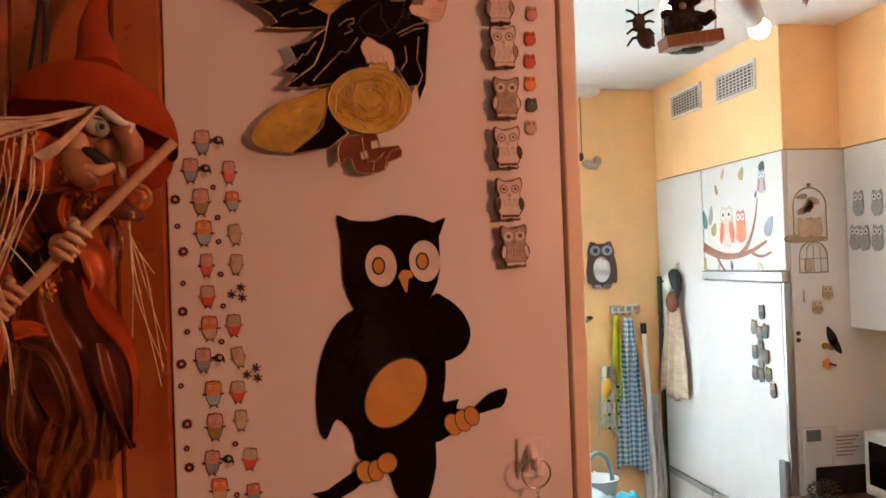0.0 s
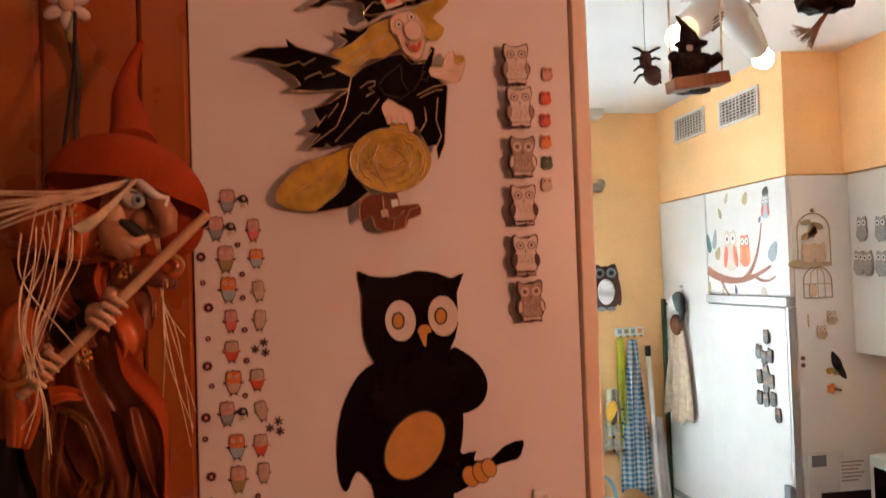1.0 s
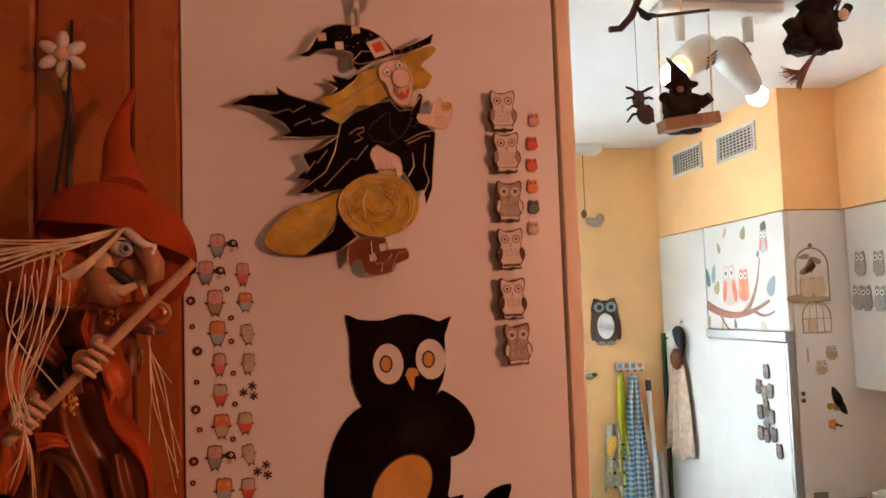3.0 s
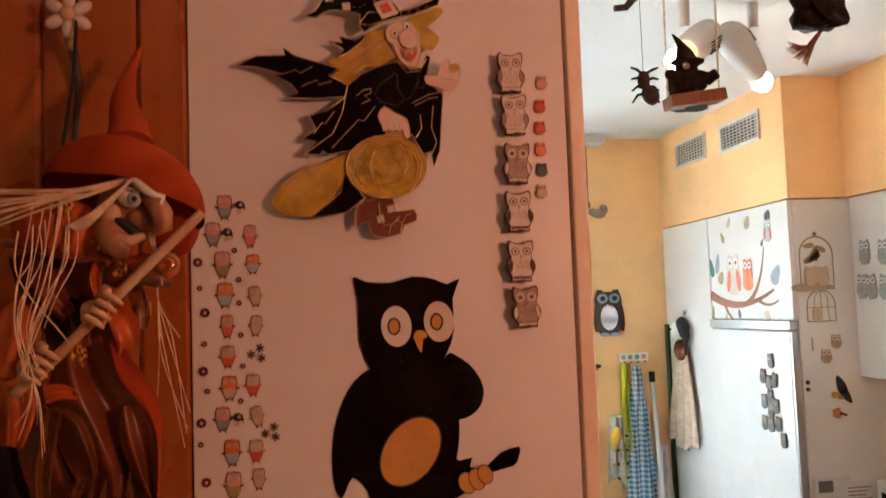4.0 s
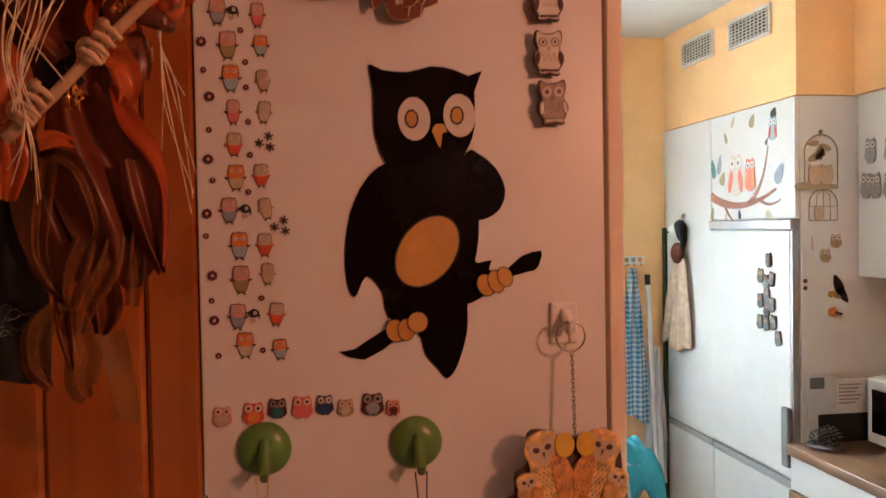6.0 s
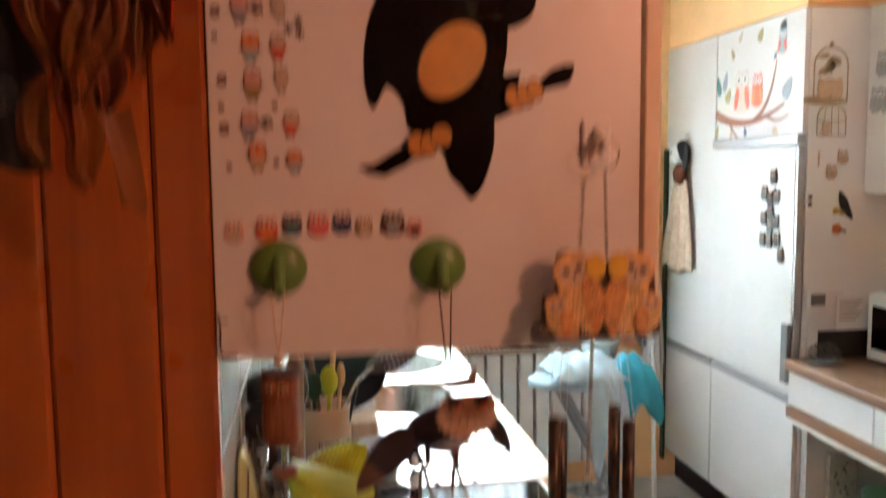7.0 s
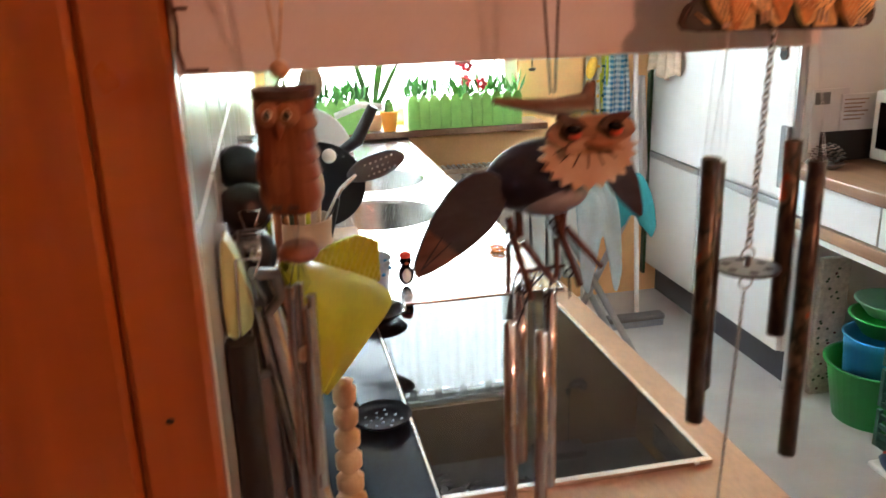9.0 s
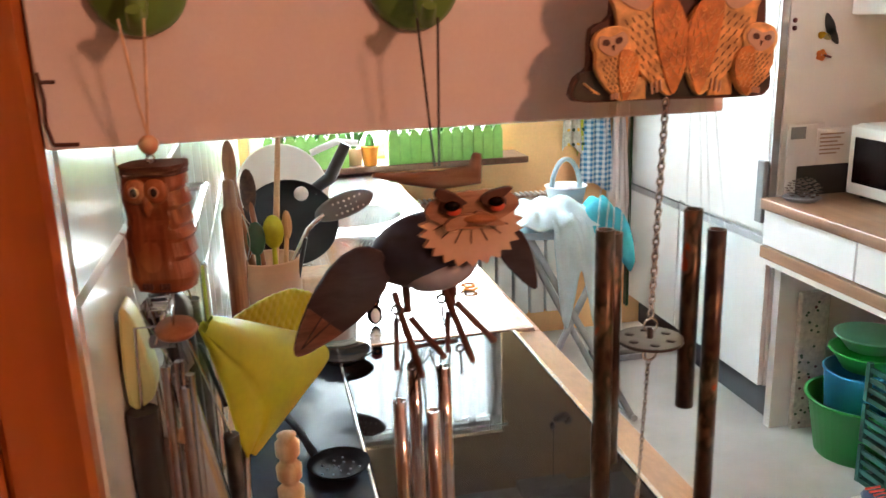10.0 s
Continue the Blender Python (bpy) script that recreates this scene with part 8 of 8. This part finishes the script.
hung("steel_tongs", 1.115, 0.026, 1.262, 1.075, 0.0085, CHROME, "polished steel tube-handled tongs on the tiles", None, 0.030)
hung("grey_ladle", 1.12, 0.018, 1.21, 1.00, 0.008, GREY_PLASTIC, "long grey plastic ladle handle", (GREY_PLASTIC, (0.010, 0.022, 0.035)))
hung("black_turner", 1.22, 0.022, 1.25, 1.05, 0.009, BLACK, "black plastic turner on the rail", (BLACK, (0.006, 0.035, 0.055)))
hung("dark_strainer", 1.29, 0.024, 1.25, 1.08, 0.007, DARK_STEEL, "dark metal strainer with a long handle", (DARK_STEEL, (0.012, 0.030, 0.032)))
hung("brown_spatula", 1.15, 0.034, 1.10, 0.96, 0.0075, MID_WOOD, "brown wooden spatula on the rail", (MID_WOOD, (0.006, 0.020, 0.04)))
hung("metal_spoon", 1.20, 0.050, 1.17, 0.98, 0.006, DARK_STEEL, "dark metal spoon on a hook", (DARK_STEEL, (0.012, 0.012, 0.022)))
hung("black_whisk", 1.13, 0.012, 1.16, 0.99, 0.007, BLACK, "black whisk handle close to the boards", (BLACK, (0.008, 0.016, 0.05)))
hung("steel_masher", 1.36, 0.028, 1.26, 1.06, 0.006, STEEL, "steel masher with a wire foot", (STEEL, (0.015, 0.032, 0.010)))
hung("black_spatula", 1.085, 0.010, 1.25, 0.985, 0.009, BLACK, "black plastic spatula close to the boards", (BLACK, (0.006, 0.018, 0.05)))
hung("grey_strap", 1.14, 0.040, 1.16, 0.96, 0.0075, DARK_STEEL, "dark grey metal handle on the rail")
dl = thing("ladle", (0.015, 1.215, 1.300), "black plastic ladle hooked over the rail", "ladle", "black ladles on the rail")
Shape(BLACK).lathe([(0, 0.008), (0.012, 0.007), (0.018, -0.001), (0.020, -0.009), (0.0185, -0.009), (0.016, -0.001), (0.011, 0.005), (0, 0.006)], (0, 0, 0), 24, rx(64)).made("ladle_head", dl)
Shape(BLACK).tube([(0, 0.004, -0.016), (-0.004, 0.002, -0.08), (-0.003, 0.0, -0.17), (0.002, 0.0, -0.24)], [0.004, 0.005, 0.0065, 0.006], 10).made("handle", dl)
for m in (pose(0.018, 1.255, 1.322, 0, 14, 30), pose(0.014, 1.175, 1.276, 0, -10, -25)):
    copy_thing(dl, m)
gk = thing("pale_green_scraper", (0.0, 1.098, 1.285), "pale green dough scraper on a suction hook", "scraper")
pts = rounded([(-0.013, -0.032), (0.000, -0.030), (0.003, -0.018), (-0.001, 0.006), (-0.006, 0.022), (-0.012, 0.024)], 3)
Shape(PALE_GREEN).plate([(0.016 + a, b) for a, b in pts], -0.012, 0.012).made("blade", gk, bevel=0.003)
Shape(CLEAR).lathe([(0.016, 0), (0.014, 0.006), (0, 0.009)], (0.0005, 0.03, 0.012), 20, ry(90)).made("suction_cup", gk)
Shape(GREY_PLASTIC).tube([(0.020, -0.01, 0.005), (0.034, 0, 0.0), (0.036, 0.01, -0.018), (0.026, 0.01, -0.030)], [0.004, 0.004, 0.0035, 0.003], 10).made("hook", gk)
rt = thing("red_tongs", (0.062, 1.245, 1.20), "steel tongs with red plastic tips", "tongs")
for k in (-1, 1):
    Shape(RED).tube([(0, k * 0.012, 0.028), (0, k * 0.006, -0.01), (-0.004, 0, -0.05)], [0.004, 0.0045, 0.003], 8).made("arm", rt)
    Shape(STEEL).tube([(-0.004, k * 0.003, -0.05), (-0.012, k * 0.008, -0.17)], 0.004, 8).made("leg", rt)
# turned wooden post, cat ornament and small bird house
wp = thing("turned_wood_post", (0.090, 1.40, 0.853), "pale turned wooden post with rounded rings", "wood post")
prof = [(0, 0), (0.017, 0), (0.017, 0.07), (0.014, 0.075)]
for k in range(5):
    z = 0.078 + k * 0.026
    prof += [(0.0085, z), (0.0145 - 0.0006 * k, z + 0.005), (0.0150 - 0.0006 * k, z + 0.018), (0.0085, z + 0.023)]
prof += [(0.010, 0.209), (0, 0.212)]
Shape(PALE_WOOD).lathe(prof, (0, 0, 0), 20).made("post", wp)
bh = thing("bird_house", (0.068, 1.185, 0.853), "small pale wooden bird house with a gable roof", "bird house")
Shape(PALE_WOOD).plate([(-0.030, 0), (0.030, 0), (0.030, 0.080), (0, 0.112), (-0.030, 0.080)], -0.014, 0.012).made("walls", bh, bevel=0.001)
# ink disc on the wall paints the dark of the entrance
Shape(INK).oval(0, 0.068, 0.015, 0.015, -0.0152, -0.0141, 20).made("hole", bh)
for k in (-1, 1):
    Shape(PALE_WOOD).box((-0.003, -0.020, 0) if k > 0 else (-0.052, -0.020, 0), (0.052, 0.016, 0.006) if k > 0 else (0.003, 0.016, 0.006), ry(k * 46), (0, 0, 0.1135)).made("roof_board", bh)
ct = tagged(Shape(COBALT).ball((0, 0, 0.016), (0.030, 0.016, 0.018), 18).lathe([(0.013, 0), (0.009, 0.018), (0.001, 0.030)], (-0.026, 0, 0.020), 12, ry(-28)).lathe([(0.013, 0), (0.009, 0.018), (0.001, 0.030)], (0.026, 0, 0.020), 12, ry(28)).box((-0.012, -0.008, -0.0853), (0.012, 0.008, 0.010)).made("cat_figurine", at=(0.062, 1.235, 0.9385)), "glossy cobalt blue ceramic cat figurine behind the bird house", "figurine")

# ---- under the ceiling ----
cl = thing("ceiling_spotlight", (1.15, 2.30, TOP), "white twin ceiling spotlight with lit bulbs", "ceiling lamp")
Shape(WHITE_PLASTIC).box((-0.17, -0.05, -0.028), (0.17, 0.05, 0)).made("base", cl, bevel=0.008)
for (bx_, by, bz), x in ((BULB_A, 0.09), (BULB_B, -0.10)):
    tip = Vector((bx_ - 1.15, by - 2.30, bz - TOP))
    arm = Vector((x, 0, -0.095))
    Shape(WHITE_PLASTIC).tube([(x, 0, -0.02), tuple(arm)], [0.016, 0.013], 14).made("arm", cl)
    tail = Vector((0.02 if x > 0 else -0.03, 0.0, -0.108))
    d = (tip - tail).normalized()
    q = Vector((0, 0, 1)).rotation_difference(d).to_matrix()
    L = (tip - tail).length
    headp = Shape(WHITE_PLASTIC).lathe([(0, -0.02), (0.026, -0.014), (0.040, 0.008), (0.044, 0.05), (0.040, 0.12), (0.032, L - 0.055), (0.028, L - 0.048), (0.028, L - 0.06)], tuple(tail), 26, q).made("lamp_head", cl)
    for k in range(4):
        Shape(GREY_PLASTIC).box((-0.018 + 0.010 * k, -0.0450, 0.03), (-0.014 + 0.010 * k, -0.0405, 0.08), q, tuple(tail)).made("slot", headp)
    Shape(BULB).lathe([(0.014, -0.045), (0.024, -0.028), (0.030, 0.0), (0.022, 0.02), (0.0, 0.028)], tuple(tip), 18, q).made("bulb", headp, "glowing bulb")


def cord(t, z0, x=0.0, y=0.0):
    Shape(RAFFIA).tube([(x, y, z0), (x, y, TOP - t.location.z)], 0.0012, 5).made("cord", t, "thin cord")


sd = thing("spider_ornament", (0.702, 1.746, 2.142), "black plush spider hanging from the ceiling", "ornament")
Shape(DARK_TWIG).ball((0.012, 0, -0.020), (0.016, 0.014, 0.020), 14, ry(-25)).made("abdomen", sd)
Shape(DARK_TWIG).ball((0, 0, 0.008), (0.012, 0.011, 0.018), 12).made("head", sd)
for k in range(8):
    side, j = (-1 if k < 4 else 1), k % 4
    z = 0.018 - 0.012 * j
    s = Shape(BLACK_CLOTH).tube([(0, 0, z), (side * 0.016, -0.008, z + 0.008 - 0.004 * j), (side * 0.026, -0.006, z + 0.012 - 0.010 * j)], [0.0028, 0.0026, 0.0018], 6)
    s.made("leg", sd)
Shape(BLACK).tube([(0, 0, 0.02), (0, 0, TOP - 2.142)], 0.0005, 4).made("thread", sd)

sw = thing("swing_figure", (0.662, 1.465, 2.045), "dark felt figure with a pointed hat on a wooden swing", "ornament")
Shape(MID_WOOD).box((-0.042, -0.018, -0.012), (0.046, 0.018, 0.006), ry(-8), (0, 0, 0)).made("seat", sw, "wooden swing seat", bevel=0.002)
for x, z in ((-0.040, 0.0), (0.042, 0.008)):
    Shape(RAFFIA).tube([(x, 0, z), (x + 0.002, 0, 0.165)], 0.0014, 6).made("rope", sw)
Shape(DARK_TWIG).tube([(-0.046, 0, 0.160), (0.046, 0, 0.172)], 0.0025, 6).made("bar", sw)
Shape(RAFFIA).tube([(0, 0, 0.167), (0, 0, TOP - 2.045)], 0.0014, 5).made("rope", sw)
def ruffled(s, profile, at, waves, deep, seed, n=30):
    """A cloth body of revolution with uneven ruffles."""
    rnd = random.Random(seed)
    ph = [rnd.uniform(0, 6) for _ in range(4)]
    vs = []
    for i, (r, z, dx) in enumerate(profile):
        for q in range(n):
            a = math.tau * q / n
            k = r * (1 + deep * math.sin(waves * a + ph[i % 4]) + 0.5 * deep * math.sin(2.3 * waves * a + ph[(i + 1) % 4]))
            vs.append((at[0] + dx + k * math.cos(a), at[1] + 0.72 * k * math.sin(a), at[2] + z + 0.4 * deep * r * math.sin(waves * a + i)))
    return s.add(vs, [(i * n + q, i * n + (q + 1) % n, (i + 1) * n + (q + 1) % n, (i + 1) * n + q) for i in range(len(profile) - 1) for q in range(n)], True)


s = ruffled(Shape(DARK_FELT), ((0.002, -0.020, 0.0), (0.028, -0.019, 0.002), (0.031, -0.008, 0.0), (0.024, 0.010, 0.0), (0.030, 0.016, 0.0), (0.026, 0.028, 0.0), (0.017, 0.040, 0.001), (0.016, 0.048, 0.002)), (0, 0.020, 0.006), 5, 0.08, 4)
for k in (-1, 1):
    s.tube([(k * 0.016, 0.014, 0.038), (k * 0.029, 0.004, 0.030), (k * 0.037, -0.006, 0.036)], [0.009, 0.010, 0.008], 10)
ruffled(s, ((0.014, 0.046, 0.002), (0.026, 0.053, 0.004), (0.025, 0.057, 0.003), (0.015, 0.060, 0.001), (0.012, 0.072, -0.002), (0.007, 0.080, -0.005), (0.0055, 0.087, -0.010), (0.0025, 0.095, -0.017), (0.001, 0.097, -0.019)), (0, 0.018, 0.006), 3, 0.07, 8)
s.use(GREY_PRINT).ball((-0.006, 0.004, 0.050), (0.006, 0.004, 0.005), 10)
s.made("figure", sw, "dark felt figure")

bg = thing("flying_figure", (0.842, 1.415, 2.168), "dark felt figure flying on a straw broom under the ceiling", "ornament")
s = ruffled(Shape(DARK_FELT), ((0.004, -0.034, -0.006), (0.034, -0.030, -0.004), (0.040, -0.014, 0.0), (0.036, 0.004, 0.004), (0.030, 0.020, 0.008), (0.024, 0.034, 0.010), (0.030, 0.044, 0.012), (0.014, 0.054, 0.014), (0.004, 0.080, 0.024)), (0, 0, 0), 6, 0.08, 12)
s.tube([(-0.020, -0.012, 0.010), (-0.042, -0.018, 0.000), (-0.050, -0.020, 0.008)], [0.013, 0.012, 0.009], 10)
s.tube([(0.024, -0.010, 0.018), (0.042, -0.016, 0.020), (0.052, -0.016, 0.034)], [0.010, 0.009, 0.007], 10)
s.use(CLAY_HAND).ball((0.036, -0.026, 0.018), (0.008, 0.006, 0.009), 10)
s.use(DARK_FELT).lathe([(0, 0.004), (0.016, 0.005), (0.036, 0.0), (0.037, -0.003), (0.016, 0.0), (0, 0.0)], (0.006, -0.022, -0.004), 26, rx(62) @ ry(20))
s.made("figure", bg, "dark felt figure")
Shape(BROWN_TWIG).tube([(0.050, 0.0, 0.050), (0.010, -0.014, -0.022), (-0.016, -0.018, -0.048)], 0.0024, 8).made("broomstick", bg, "brown broomstick")
rnd = random.Random(17)
for k in range(46):
    a, r = rnd.uniform(0, 6.28), math.sqrt(rnd.random())
    u, v = r * math.cos(a), r * math.sin(a)
    Shape(STRAW).tube([(-0.014 + 0.003 * u, -0.018 + 0.003 * v, -0.046), (-0.030 + 0.008 * u, -0.020 + 0.007 * v, -0.064 + 0.004 * u), (-0.054 + 0.015 * u, -0.022 + 0.012 * v, -0.078 + rnd.uniform(-0.005, 0.005) - 0.015 * u)], [0.0010, 0.0011, 0.0005], 5).made("straw", bg)
cord(bg, 0.05)
sn = thing("branch_ornament", (0.66, 1.62, 2.262), "dark curved twig with a small bat on a thread", "ornament")
Shape(DARK_TWIG).tube([(-0.055, 0, -0.024), (-0.035, 0, -0.022), (-0.014, 0, 0.0), (0.0, 0, 0.030), (0.022, 0, 0.045)], [0.0055, 0.006, 0.0065, 0.006, 0.005], 10).made("twig", sn)
s = Shape(BLACK_CLOTH)
for k in (-1, 1):
    s.plate([(0.012, 0.004), (0.012 + k * 0.022, 0.010 - k * 0.008), (0.012 + k * 0.012, -0.004), (0.012, -0.010)], -0.008, -0.005)
s.made("bat", sn)
cord(sn, 0.03)
ml = thing("leaf_ornament", (1.20, 1.60, 2.27), "dark jagged leaf-like ornament hanging from the ceiling", "ornament")
Shape(DARK_TWIG).plate([(-0.04, 0.01), (-0.015, 0.012), (0.0, 0.03), (0.012, 0.008), (0.035, 0.0), (0.012, -0.010), (0.02, -0.028), (-0.004, -0.012), (-0.03, -0.010)], -0.004, 0.004).made("leaf", ml, bevel=0.002)
cord(ml, 0.0)

# ---- boards and tiles, many alike pieces ----
def board_mesh(w):
    s = Shape(PINE)
    c = 0.0035
    prof = [(0, 0.0155), (0, c), (c, 0), (w - c, 0), (w, c), (w, 0.0155)]
    vs = [(x, y, z) for z in (0.0, TOP) for x, y in prof]
    s.add(vs, [(i, i + 1, 7 + i, 6 + i) for i in range(5)] + [(5, 4, 3, 2, 1, 0), (6, 7, 8, 9, 10, 11)])
    return s


edge_board = board_mesh(0.0392).made("board", wall_wood, "narrow corner board of varnished pine", at=(-0.040, 1.0, 0))
wide = board_mesh(0.0735).made("board", wall_wood, at=(-0.1145, 1.0, 0))
for k in range(1, 31):
    b = new("board", wide.data)
    b.parent, b.location = wall_wood, (-0.1145 - 0.0742 * k, 1.0, 0)
for x, z, r in ((-0.105, 1.124, 0.0065), (-0.023, 1.246, 0.0016), (-0.165, 1.31, 0.005), (-0.06, 1.06, 0.003)):
    k = Shape(KNOT).oval(x, z, r * 1.3, r, 0.9993, 1.0005, 14)
    k.made("knot", wall_wood, "dark knot in the pine")

TW, TH = 0.15, 0.20
t = Shape(TILE)
c = 0.002
vs = [(0, 0, 0), (0, TW - 0.003, 0), (0, TW - 0.003, TH - 0.003), (0, 0, TH - 0.003)]
vs += [(0.0038, c, c), (0.0038, TW - 0.003 - c, c), (0.0038, TW - 0.003 - c, TH - 0.003 - c), (0.0038, c, TH - 0.003 - c)]
t.add(vs, [(4, 5, 6, 7), (0, 1, 5, 4), (1, 2, 6, 5), (2, 3, 7, 6), (3, 0, 4, 7)])
first = t.made("tile", wall_tiled, at=(-0.004, 1.02, 0.94))
for r in range(-1, 3):
    for k in range(21):
        if (r, k) != (0, 0):
            o = new("tile", first.data)
            o.parent, o.location = wall_tiled, (-0.004, 1.02 + TW * k, 0.94 + TH * r)
